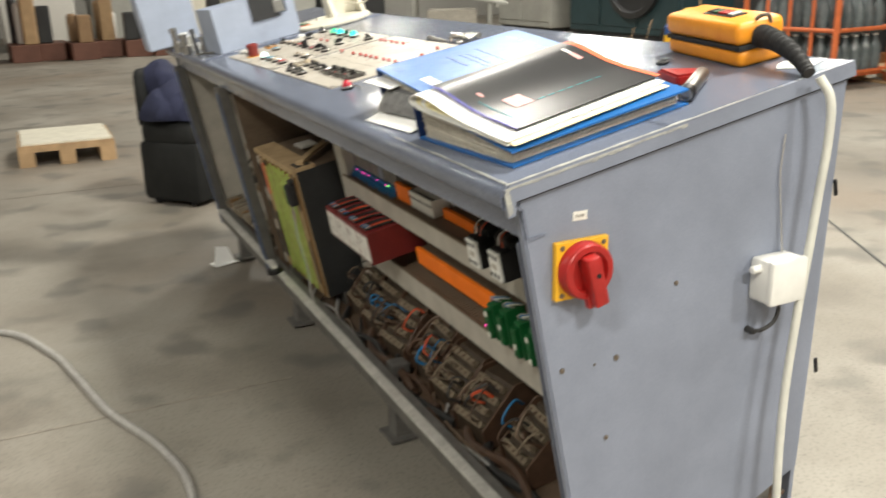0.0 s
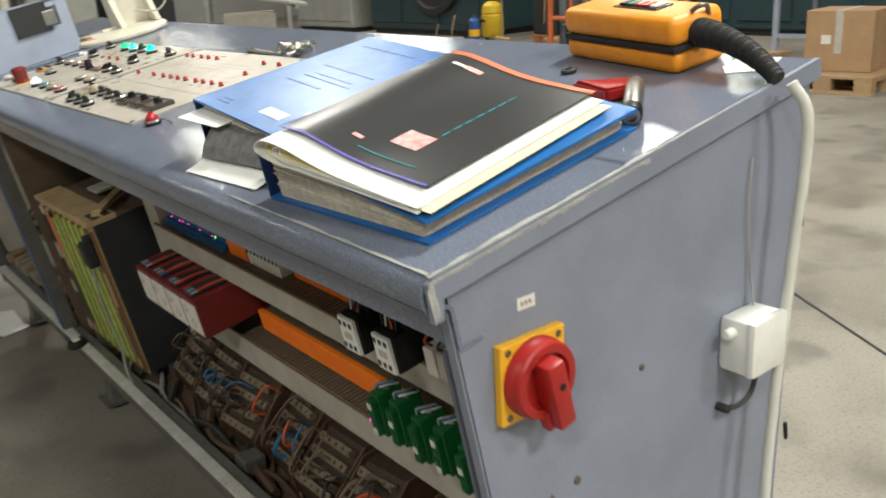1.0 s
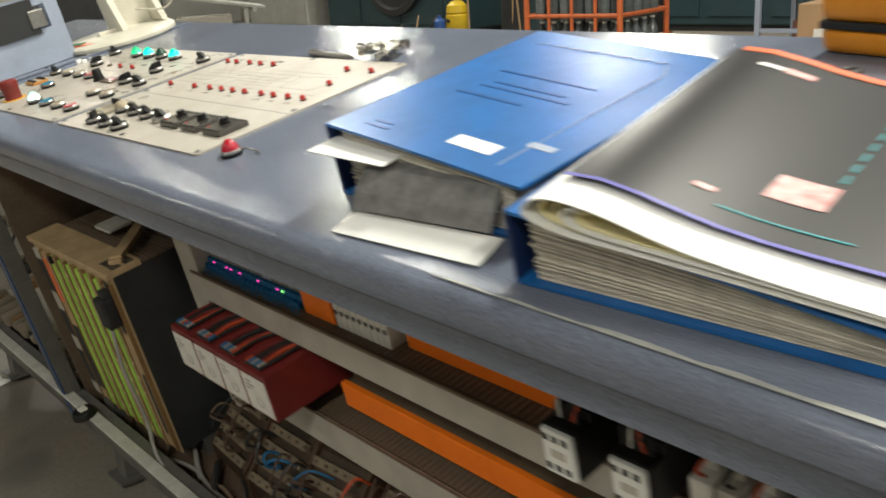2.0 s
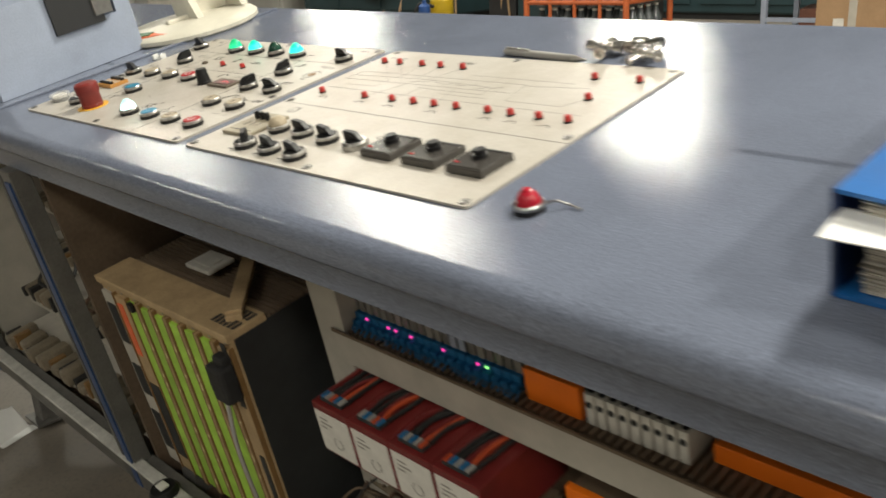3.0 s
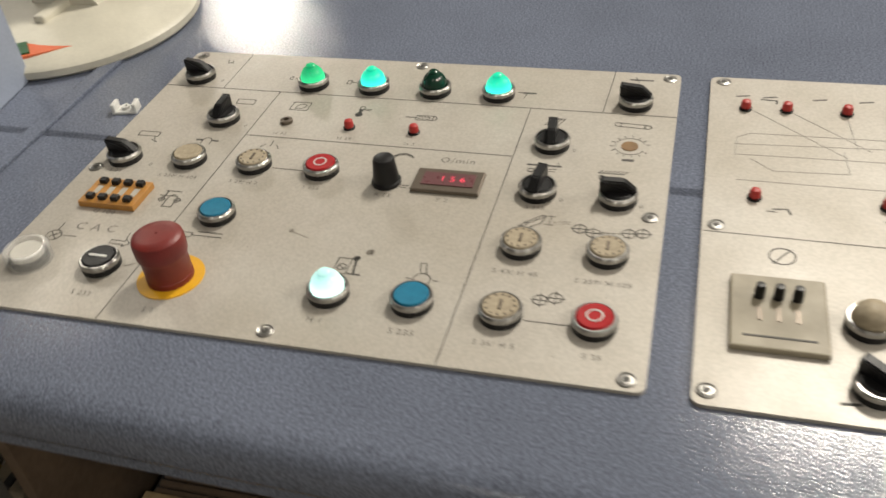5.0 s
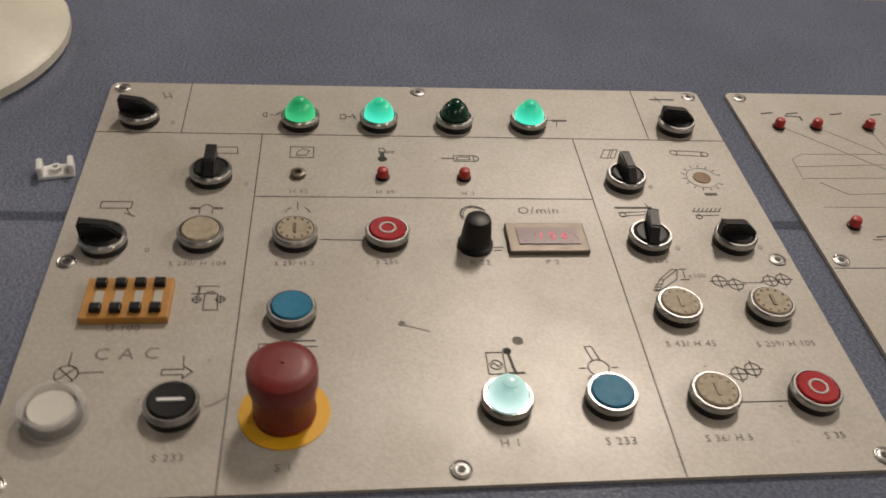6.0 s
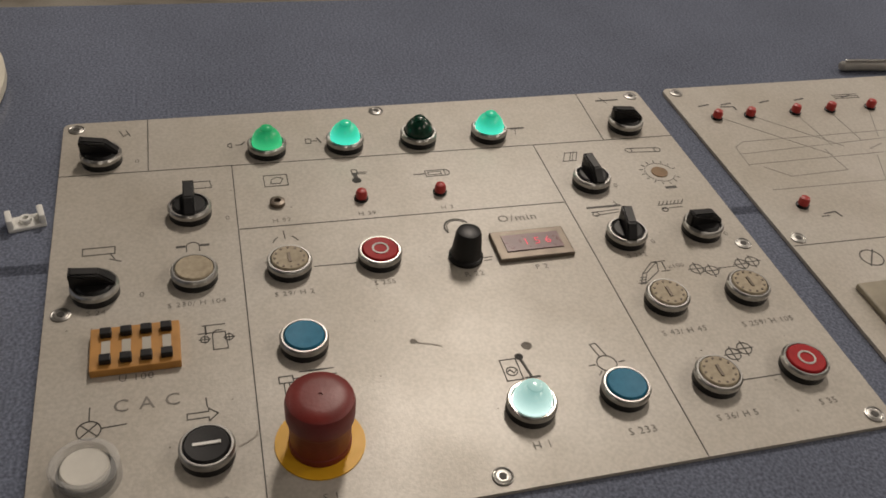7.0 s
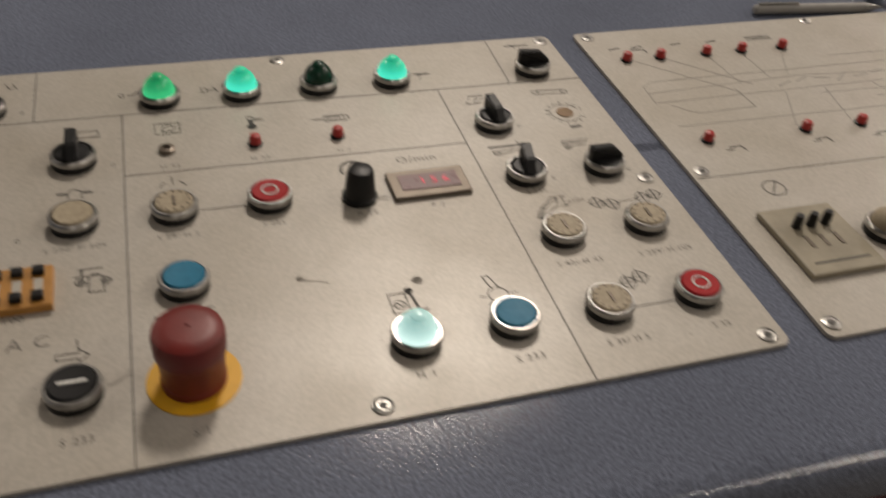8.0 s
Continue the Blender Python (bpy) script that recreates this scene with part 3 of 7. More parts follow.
def keep(key, bm, material, smooth=True):
    """A shared mesh for repeats."""
    finish(bm, smooth)
    me = bpy.data.meshes.new(key)
    bm.to_mesh(me)
    bm.free()
    me.materials.append(M[material])
    if smooth:
        me.set_sharp_from_angle(angle=radians(35))
    PROTO[key] = me


def shared(name, key, parent, at=None):
    ob = new(name, PROTO[key])
    ob.parent = parent
    if at is not None:
        ob.matrix_basis = at
    return ob


def make_protos():
    bm = bmesh.new(); lathe(bm, [(0.0144, 0), (0.0144, 0.0048), (0.0, 0.0048)], 24); keep("collar", bm, "black")
    bm = bmesh.new(); bezel_mesh(bm); keep("bezel", bm, "chrome")
    bm = bmesh.new(); lathe(bm, [(0.0120, 0.0055), (0.0120, 0.0088), (0.0112, 0.0098), (0.006, 0.0096), (0, 0.0094)], 24); keep("cap", bm, "cream_cap")
    for nm in ("blue_cap", "red_cap", "white_cap", "black", "white_lit"):
        PROTO["cap_" + nm] = PROTO["cap"].copy()
        PROTO["cap_" + nm].materials[0] = M[nm]
    dome = [(0.0113, 0.0064), (0.0115, 0.0088), (0.0111, 0.0112), (0.0101, 0.0142), (0.0083, 0.0170), (0.0062, 0.0190), (0.0049, 0.0199), (0.0046, 0.0210), (0.0034, 0.0219), (0.0016, 0.0222), (0, 0.0223)]
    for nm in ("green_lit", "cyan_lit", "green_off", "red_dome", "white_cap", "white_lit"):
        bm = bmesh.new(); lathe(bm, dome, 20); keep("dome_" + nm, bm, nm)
    bm = bmesh.new()
    lathe(bm, [(0.0116, 0.0060), (0.0116, 0.0082), (0.0100, 0.0095), (0, 0.0098)], 24)
    prism(bm, [(-0.0136, 0.0088), (0.0126, 0.0088), (0.0130, 0.0105), (0.0045, 0.0184), (-0.0126, 0.0196), (-0.0138, 0.0186)], (-0.0037, 0.0037), axis="y")
    bmesh.ops.bevel(bm, geom=[e for e in bm.edges if e.calc_length() > 0.004 and max(v.co.z for v in e.verts) > 0.0105], offset=0.0010, segments=2, affect="EDGES")
    keep("lever", bm, "black")
    bm = bmesh.new(); lathe(bm, [(0.0052, 0), (0.0052, 0.0014), (0.0042, 0.0018)], 14, mi=1); lathe(bm, [(0.0041, 0.0012), (0.0042, 0.0056), (0.0034, 0.0078), (0.0015, 0.0085), (0, 0.0086)], 14); keep("led_cap", bm, "led"); PROTO["led_cap"].materials.append(M["black"])
    bm = bmesh.new(); lathe(bm, [(0.0060, 0), (0.0060, 0.0007), (0.0054, 0.0009), (0.0046, 0.0005), (0.0040, 0.0008), (0.0024, 0.0007)], 18); lathe(bm, [(0.0025, 0.0002), (0.0025, 0.0009), (0, 0.0009)], 6, mi=1); keep("screw", bm, "steel"); PROTO["screw"].materials.append(M["etch"])


make_protos()


def push_button(panel, x, y, cap, mark=""):
    b = shared("push_button", "collar", panel, pose(x, y, 0.003))
    shared("bezel", "bezel", b)
    shared("cap", cap, b)
    if mark:
        bm = bmesh.new()
        if mark == "ring":
            circle(bm, 0, 0, 0.0050, 0.0012, 0.0098, 22)
            mt = "white"
        elif mark == "bar":
            box(bm, -0.0045, 0.0045, -0.0009, 0.0009, 0.0094, 0.0102)
            mt = "bronze"
        elif mark == "rim_bar":
            box(bm, -0.0045, 0.0045, -0.0009, 0.0009, 0.0094, 0.0102)
            for k in range(12):
                a = 2 * math.pi * k / 12
                lathe(bm, [(0.0009, 0.0095), (0.0009, 0.0101), (0, 0.0101)], 6, pose(0.0095 * math.cos(a), 0.0095 * math.sin(a), 0))
            mt = "bronze"
        else:
            box(bm, -0.0009, 0.0009, -0.0072, 0.0072, 0.0094, 0.0102)
            mt = "white"
        part("mark", bm, mt, b)
    return b


def selector(panel, x, y, turn, bare=False):
    s = shared("selector_switch", "collar", panel, pose(x, y, 0.003))
    if bare:
        bm = bmesh.new()
        lathe(bm, [(0.0158, 0.0), (0.0158, 0.0062), (0.0135, 0.0088), (0.011, 0.0088), (0, 0.0068)], 28)
        part("bezel", bm, "chrome", s, "bare chrome bezel", smooth=True)
    else:
        shared("bezel", "bezel", s)
    shared("lever", "lever", s, pose(0, 0, 0, 0, 0, turn))
    return s


def pilot(panel, x, y, lens):
    p = shared("indicator_lamp", "collar", panel, pose(x, y, 0.003))
    shared("bezel", "bezel", p)
    shared("lens", lens, p)


def led(panel, x, y):
    shared("signal_lamp", "led_cap", panel, pose(x, y, 0.003))


def plate_part(panel, x0, x1, y0, y1, r=0.006):
    bm = bmesh.new()
    pts = []
    for cx, cy, a in ((x1 - r, y1 - r, 0), (x0 + r, y1 - r, 90), (x0 + r, y0 + r, 180), (x1 - r, y0 + r, 270)):
        for k in range(4):
            t = radians(a + k * 30)
            pts.append((cx + r * math.cos(t), cy + r * math.sin(t)))
    prism(bm, pts, (0.0002, 0.003))
    part("face_plate", bm, "plate", panel, "brushed grey-beige engraved aluminium plate")


P1 = (0.1195, 0.503, 1.496, 1.9785)
P2 = (0.1175, 0.5025, 0.978, 1.4705)
COL = [1.9495, 1.8900, 1.8300, 1.7700, 1.7110, 1.6520, 1.5918, 1.5315]


def main_panel():
    p = thing("switchboard", DESK, "grey-beige engraved control panel with switches and buttons", "control panel", "console panels")
    plate_part(p, *P1)
    for x, y in ((0.2905, 1.9690), (0.4950, 1.7361), (0.1290, 1.7405), (0.2876, 1.5065), (0.1283, 1.5075), (0.4940, 1.5052), (0.4940, 1.9690), (0.1290, 1.9690)):
        shared("screw", "screw", p, pose(x, y, 0.003, 0, 0, random.uniform(0, 90)))
    for x, y, a in ((0.4500, COL[0], -97), (0.3780, COL[1], 178), (0.3070, COL[0], -92), (0.3735, COL[6], 184), (0.3065, COL[6], 170), (0.3060, COL[7], -86), (0.4465, COL[7], -92)):
        selector(p, x, y, a)
    push_button(p, 0.3115, COL[1], "cap")
    push_button(p, 0.3115, COL[2], "cap", "rim_bar")
    push_button(p, 0.3115, COL[3], "cap_red_cap", "ring")
    push_button(p, 0.2415, COL[2], "cap_blue_cap")
    push_button(p, 0.171, COL[5], "cap_blue_cap")
    push_button(p, 0.170, COL[6], "cap", "rim_bar")
    push_button(p, 0.170, COL[7], "cap_red_cap", "ring")
    push_button(p, 0.2398, COL[6], "cap", "rim_bar")
    push_button(p, 0.2398, COL[7], "cap", "rim_bar")
    push_button(p, 0.1722, COL[1], "cap_black", "dash")
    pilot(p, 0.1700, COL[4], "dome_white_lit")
    # large white button under a clear collar
    w = shared("push_button", "collar", p, pose(0.1690, COL[0], 0.003))
    w["label"] = "white button in a clear plastic collar"
    bm = bmesh.new()
    lathe(bm, [(0.0172, 0.0), (0.0172, 0.0108), (0.0155, 0.0126), (0.0132, 0.0126), (0.0124, 0.0105), (0.0124, 0.001)], 28)
    part("clear_collar", bm, "glass_clear", w, smooth=True)
    shared("cap", "cap_white_cap", w)
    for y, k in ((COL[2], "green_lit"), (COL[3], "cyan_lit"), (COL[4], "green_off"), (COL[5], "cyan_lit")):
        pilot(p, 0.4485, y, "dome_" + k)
    led(p, 0.3787, COL[3])
    led(p, 0.3782, COL[4])
    # empty lamp nut and an open hole with a dial
    bm = bmesh.new()
    lathe(bm, [(0.0055, 0), (0.0055, 0.003), (0.004, 0.0035), (0.0025, 0.0035), (0.0025, 0.001), (0, 0.001)], 14)
    part("empty_socket", bm, "bronze", p, at=pose(0.3810, COL[2], 0.003), smooth=True)
    bm = bmesh.new()
    lathe(bm, [(0.0068, 0), (0.0068, 0.0006), (0, 0.0006)], 18)
    part("open_hole", bm, "card_edge", p, at=pose(0.3800, 1.5300, 0.003))
    # emergency stop on a yellow disc
    bm = bmesh.new()
    lathe(bm, [(0.0243, 0), (0.0243, 0.0008), (0, 0.0008)], 40)
    disc = part("emergency_disc", bm, "yellow", p, at=pose(0.1690, 1.8315, 0.003))
    bm = bmesh.new()
    lathe(bm, [(0.0168, 0.0008), (0.0168, 0.005), (0.0164, 0.0055), (0.0166, 0.0205), (0.0176, 0.0225), (0.0182, 0.0245), (0.0184, 0.0340), (0.0176, 0.0372), (0.0155, 0.0388), (0.010, 0.0394), (0.0012, 0.0396), (0.001, 0.0390), (0, 0.0390)], 36)
    part("mushroom_button", bm, "estop", disc, "dull red mushroom push button", smooth=True)
    # knob with its scale
    bm = bmesh.new()
    lathe(bm, [(0.0118, 0), (0.0118, 0.003), (0.0105, 0.004), (0.0088, 0.021), (0.0078, 0.0235), (0.005, 0.0243), (0, 0.0245)], 24)
    part("rotary_knob", bm, "black", p, at=pose(0.3040, COL[4] + 0.001, 0.003), smooth=True)
    # speed display
    bm = bmesh.new()
    x0, x1, y0, y1 = 0.2940, 0.3235, 1.6355, 1.6900
    box(bm, x0, x1, y0, y1, 0.003, 0.0065, 0.0008)
    d = part("speed_display", bm, "bronze", p)
    bm = bmesh.new()
    box(bm, x0 + 0.007, x1 - 0.006, y0 + 0.006, y1 - 0.007, 0.0066, 0.0072)
    part("window", bm, "display", d)
    bm = bmesh.new()
    for k, ch in enumerate("156"):
        letters(bm, ch, Matrix.Translation((0.3088, 1.667 - k * 0.008, 0.0075)) @ TXT, 0.010)
    part("digits", bm, "digit", d, "glowing red digits")
    # tan thumbwheel block
    bm = bmesh.new()
    box(bm, 0.2364, 0.2700, 1.9008, 1.9506, 0.003, 0.0085, 0.0006)
    u = part("thumbwheel_switch", bm, "tan", p)
    for k in range(4):
        y = 1.9418 - k * 0.0112
        for x in (0.2428, 0.2638):
            bm = bmesh.new()
            box(bm, x - 0.0028, x + 0.0028, y - 0.0032, y + 0.0032, 0.0085, 0.0125, 0.0006)
            part("key", bm, "black", u)
        bm = bmesh.new()
        box(bm, 0.2482, 0.2585, y - 0.0024, y + 0.0024, 0.0085, 0.0090)
        part("counter_window", bm, "duct", u)
    # engraved dividing lines
    z = 0.003
    bm = bmesh.new()
    for q in ([(0.4335, 1.978), (0.4290, 1.4965)], [(0.3565, 1.8582), (0.3537, 1.6213)], [(0.4332, 1.9173), (0.5025, 1.9170)], [(0.4300, 1.5575), (0.5025, 1.5543)], [(0.4325, 1.8579), (0.1200, 1.8632)], [(0.4295, 1.6195), (0.1200, 1.6225)], [(0.3108, 1.8140), (0.3100, 1.7860)], [(0.1677, 1.5760), (0.1677, 1.5475)]):
        stroke(bm, q, 0.0007, z)
    tagged(part("engraved_linework", bm, "etch", p), kind="stuff")
    # engraved lettering
    bm = bmesh.new()
    for text, x, y, s in (("C A C", 0.2130, 1.9203, 0.0125), ("O/min", 0.3406, 1.6628, 0.0105), ("S 24", 0.2889, 1.949, 0.0054), ("S 230/ H 104", 0.2880, 1.8899, 0.0054), ("S 29/ H 2", 0.2875, 1.8298, 0.0054), ("S 255", 0.2882, 1.771, 0.0054),
                          ("H 92", 0.3620, 1.8291, 0.0055), ("H 39", 0.3613, 1.7689, 0.0055), ("H 3", 0.3600, 1.7101, 0.0055), ("R 22", 0.2869, 1.7105, 0.006), ("P 2", 0.2868, 1.6625, 0.006), ("U 100", 0.2331, 1.9259, 0.0065),
                          ("S 233", 0.1435, 1.652, 0.0065), ("H 1", 0.1446, 1.7122, 0.0065), ("S 36/ H 5", 0.1433, 1.5911, 0.0058), ("S 35", 0.1428, 1.5299, 0.0058), ("S 43/ H 45", 0.2127, 1.5911, 0.006), ("S 259/ H 105", 0.2113, 1.531, 0.0058),
                          ("S 232", 0.2876, 1.5908, 0.0055), ("0", 0.4465, 1.925, 0.006), ("0", 0.3700, 1.8655, 0.006), ("0", 0.3010, 1.9225, 0.006), ("0", 0.3680, 1.573, 0.006), ("0", 0.3000, 1.573, 0.006), ("0", 0.3000, 1.514, 0.006), ("S 1", 0.1340, 1.8310, 0.006), ("S 233", 0.1420, 1.8890, 0.006), ("x100", 0.2726, 1.5682, 0.0052)):
        letters(bm, text, Matrix.Translation((x, y, z + 0.0002)) @ TXT, s * (1.0 if s > 0.009 else 1.1), 1.12)
    tagged(part("engraved_lettering", bm, "etch_soft", p), kind="stuff")
    # engraved pictograms
    bm = bmesh.new()
    w = 0.0007
    def rect(x, y, dx, dy, sk=0.0):
        stroke(bm, [(x, y), (x + dx, y + sk), (x + dx, y + dy + sk), (x, y + dy)], w, z, closed=True)
    def line(*q):
        stroke(bm, q, w, z)
    def thick(a, b, t=0.0018):
        stroke(bm, [a, b], t, z)
    def wheel(x, y, r=0.0048):
        circle(bm, x, y, r, w, z, 16)
        line((x - r * 1.3, y), (x + r * 1.3, y))
        line((x, y - r * 1.3), (x, y + r * 1.3))
    # lever marks beside the corner selectors
    line((0.489, 1.938), (0.481, 1.935)); line((0.489, 1.933), (0.481, 1.930)); line((0.481, 1.935), (0.484, 1.932))
    thick((0.4895, 1.540), (0.4895, 1.520)); line((0.494, 1.535), (0.485, 1.532))
    # tank sign, press sign, star-handle sign
    rect(0.3435, 1.939, 0.0070, 0.020); line((0.3435, 1.942), (0.338, 1.939)); line((0.338, 1.942), (0.335, 1.935))
    rect(0.4070, 1.874, 0.0080, 0.018, 0.001)
    circle(bm, 0.343, 1.890, 0.0042, w, z, a0=-90, a1=90); line((0.338, 1.8858), (0.343, 1.8858)); line((0.338, 1.8942), (0.343, 1.8942))
    for sg in (-1, 1):
        stroke(bm, [(0.3435, 1.890 + sg * 0.0055), (0.3435, 1.890 + sg * 0.0100)], 0.0020, z)
    line((0.350, 1.8295), (0.342, 1.8293)); circle(bm, 0.337, 1.8293, 0.0085, w, z, 24, 35, 75); circle(bm, 0.337, 1.8293, 0.0085, w, z, 24, -75, -35)
    # picture sign, thermometer, motor
    rect(0.4025, 1.8195, 0.0135, 0.017); line((0.4055, 1.8320), (0.4055, 1.8250), (0.4110, 1.8225), (0.4135, 1.8270), (0.4105, 1.8310), (0.4055, 1.8320))
    rect(0.4095, 1.7672, 0.0055, 0.0040); thick((0.4095, 1.7692), (0.4035, 1.7692), 0.0034); circle(bm, 0.4015, 1.7692, 0.0018, 0.0030, z, 10); line((0.4115, 1.7672), (0.4110, 1.7600)); line((0.4095, 1.7672), (0.4090, 1.7610))
    rect(0.3990, 1.7010, 0.0075, 0.0150); circle(bm, 0.4027, 1.7010, 0.0037, w, z, 12, 180, 360); line((0.4010, 1.7040), (0.4010, 1.7140), (0.4045, 1.7140), (0.4045, 1.7040), (0.4010, 1.7040)); thick((0.4027, 1.7160), (0.4027, 1.7250), 0.0010)
    # arrow round the knob, gear sign of the thumbwheel
    circle(bm, 0.3365, 1.7090, 0.0092, 0.0012, z, 28, -60, 120); circle(bm, 0.3365, 1.7090, 0.0076, 0.0006, z, 28, -50, 110)
    line((0.302, 1.700), (0.302, 1.6935)); line((0.299, 1.700), (0.299, 1.6950))
    rect(0.2600, 1.8860, 0.0075, 0.0005); line((0.2675, 1.8880), (0.2675, 1.8750)); line((0.2610, 1.8905), (0.2610, 1.8750), (0.2470, 1.8740)); circle(bm, 0.2590, 1.8785, 0.0040, w, z, 12, -20, 90); line((0.2590, 1.8825), (0.2470, 1.8825), (0.2470, 1.8740))
    wheel(0.2560, 1.8870, 0.0025); wheel(0.2560, 1.8730, 0.0025)
    # lamp sign, arrow sign
    circle(bm, 0.1993, 1.9500, 0.0062, w, z, 20); line((0.1949, 1.9544), (0.2037, 1.9456)); line((0.1949, 1.9456), (0.2037, 1.9544)); line((0.2055, 1.9500), (0.2150, 1.9500)); line((0.1998, 1.9438), (0.2005, 1.9310))
    line((0.1972, 1.8995), (0.1972, 1.8880), (0.1945, 1.8880), (0.1992, 1.8830), (0.2035, 1.8880), (0.2012, 1.8880), (0.2012, 1.8995), (0.1972, 1.8995)); line((0.2045, 1.8885), (0.2110, 1.8890))
    # guard sign behind the emergency stop
    rect(0.2140, 1.8400, 0.0050, 0.0080); rect(0.2040, 1.8425, 0.0100, 0.0030); line((0.2165, 1.8400), (0.2165, 1.8150)); line((0.2210, 1.8360), (0.2210, 1.8160)); thick((0.2210, 1.8300), (0.2210, 1.8220), 0.0012)
    # level sign, work light
    rect(0.1925, 1.7075, 0.0165, 0.0100); circle(bm, 0.1995, 1.7125, 0.0034, w, z, 14); line((0.1995, 1.7150), (0.2010, 1.7135), (0.1980, 1.7115), (0.1995, 1.7100))
    thick((0.1930, 1.7020), (0.2090, 1.7045), 0.0018); circle(bm, 0.2100, 1.7047, 0.0014, 0.0022, z, 10); thick((0.1930, 1.7055), (0.1930, 1.6970), 0.0014)
    circle(bm, 0.1955, 1.6526, 0.0062, w, z, 20); line((0.2012, 1.6550), (0.2120, 1.6575), (0.2125, 1.6535), (0.2014, 1.6505))
    for a in (0, 180, 225, 315, 270):
        line((0.1955 + 0.0080 * math.sin(radians(a)), 1.6526 + 0.0080 * math.cos(radians(a))), (0.1955 + 0.0115 * math.sin(radians(a)), 1.6526 + 0.0115 * math.cos(radians(a))))
    # rollers
    for x, y in ((0.1885, 1.5693), (0.1918, 1.5597), (0.2675, 1.5545), (0.2640, 1.5444), (0.2670, 1.5194), (0.2684, 1.5101)):
        wheel(x, y)
    for k in range(4):
        line((0.2655, 1.5385 - k * 0.0036), (0.2657, 1.5362 - k * 0.0036))
    # pile sign with its height mark
    line((0.2590, 1.6005), (0.2590, 1.5975), (0.2690, 1.5920), (0.2690, 1.5950), (0.2590, 1.6005)); line((0.2690, 1.5950), (0.2790, 1.5840), (0.2790, 1.5800), (0.2690, 1.5920)); line((0.2590, 1.5975), (0.2695, 1.5830), (0.2790, 1.5800))
    for k in range(3):
        line((0.2600 + 0.0025 * k, 1.6015 - 0.0014 * k), (0.2600 + 0.0025 * k, 1.5975 - 0.0014 * k))
    line((0.2790, 1.5785), (0.2790, 1.5740)); line((0.2690, 1.5805), (0.2690, 1.5745)); line((0.2775, 1.5765), (0.2705, 1.5770))
    # feeder signs behind the selectors
    line((0.4045, 1.6030), (0.4155, 1.5975), (0.4155, 1.5870), (0.4045, 1.5920), (0.4045, 1.6030)); line((0.4055, 1.5970), (0.4160, 1.5920)); line((0.4055, 1.5950), (0.4160, 1.5900))
    thick((0.3440, 1.6060), (0.3440, 1.5800), 0.0020); line((0.3490, 1.5830), (0.3440, 1.5815)); line((0.3385, 1.6050), (0.3395, 1.5830)); line((0.3345, 1.6040), (0.3365, 1.5840)); circle(bm, 0.3360, 1.6025, 0.0024, w, z, 10)
    for k in range(7):
        line((0.3395, 1.5500 - k * 0.0032), (0.3435, 1.5470 - k * 0.0032))
    line((0.3395, 1.5500), (0.3395, 1.5300)); line((0.3350, 1.5480), (0.3355, 1.5320)); circle(bm, 0.3340, 1.5470, 0.0024, w, z, 10)
    circle(bm, 0.4125, 1.5425, 0.0028, w, z, 12); circle(bm, 0.4105, 1.5180, 0.0028, w, z, 12); line((0.4153, 1.5425), (0.4133, 1.5180)); line((0.4097, 1.5425), (0.4077, 1.5180))
    for k in range(14):
        a = radians(-75 + k * 24)
        line((0.380 + 0.0135 * math.cos(a), 1.5297 + 0.0135 * math.sin(a)), (0.380 + 0.0158 * math.cos(a), 1.5297 + 0.0158 * math.sin(a)))
    circle(bm, 0.380, 1.5297, 0.0120, 0.0004, z, 30, -70, 245)
    stroke(bm, [(0.3600, 1.5330), (0.3600, 1.5260)], 0.0030, z, 0.0001)
    # signs beside the green lamps
    stroke(bm, [(0.4555, 1.6300), (0.4555, 1.6200)], 0.0024, z); line((0.4560, 1.6355), (0.4560, 1.6300)); line((0.4530, 1.6275), (0.4470, 1.6290))
    circle(bm, 0.4590, 1.8560, 0.0030, w, z, 12, 0, 180); line((0.4560, 1.8560), (0.4620, 1.8560)); line((0.4590, 1.8530), (0.4590, 1.8480)); thick((0.4600, 1.8480), (0.4625, 1.8460), 0.0012)
    rect(0.4545, 1.7955, 0.0060, 0.0040); line((0.4575, 1.7955), (0.4575, 1.7905)); thick((0.4610, 1.7900), (0.4550, 1.7880), 0.0012)
    tagged(part("engraved_artwork", bm, "etch", p), kind="stuff")
    # scratches and stains
    bm = bmesh.new()
    stroke(bm, [(0.2345, 1.7660), (0.2318, 1.7624), (0.2290, 1.7540), (0.2270, 1.7490)], 0.0012, z)
    circle(bm, 0.2335, 1.7650, 0.0012, 0.0018, z, 8)
    stroke(bm, [(0.1745, 1.8740), (0.1765, 1.8690), (0.1800, 1.8640), (0.1830, 1.8635)], 0.0010, z)
    circle(bm, 0.2180, 1.6969, 0.0018, 0.0028, z, 10)
    rnd = random.Random(21)
    for k in range(46):
        circle(bm, rnd.uniform(0.13, 0.49), rnd.uniform(1.51, 1.97), rnd.uniform(0.0002, 0.0003), rnd.uniform(0.0003, 0.0006), z, 6)
    tagged(part("scratch", bm, "stain", p), kind="stuff")


main_panel()


STRETCH = Matrix(((1, 0, 0, 0), (0, 1.0097, 0, -0.0165), (0, 0, 1, 0), (0, 0, 0, 1)))


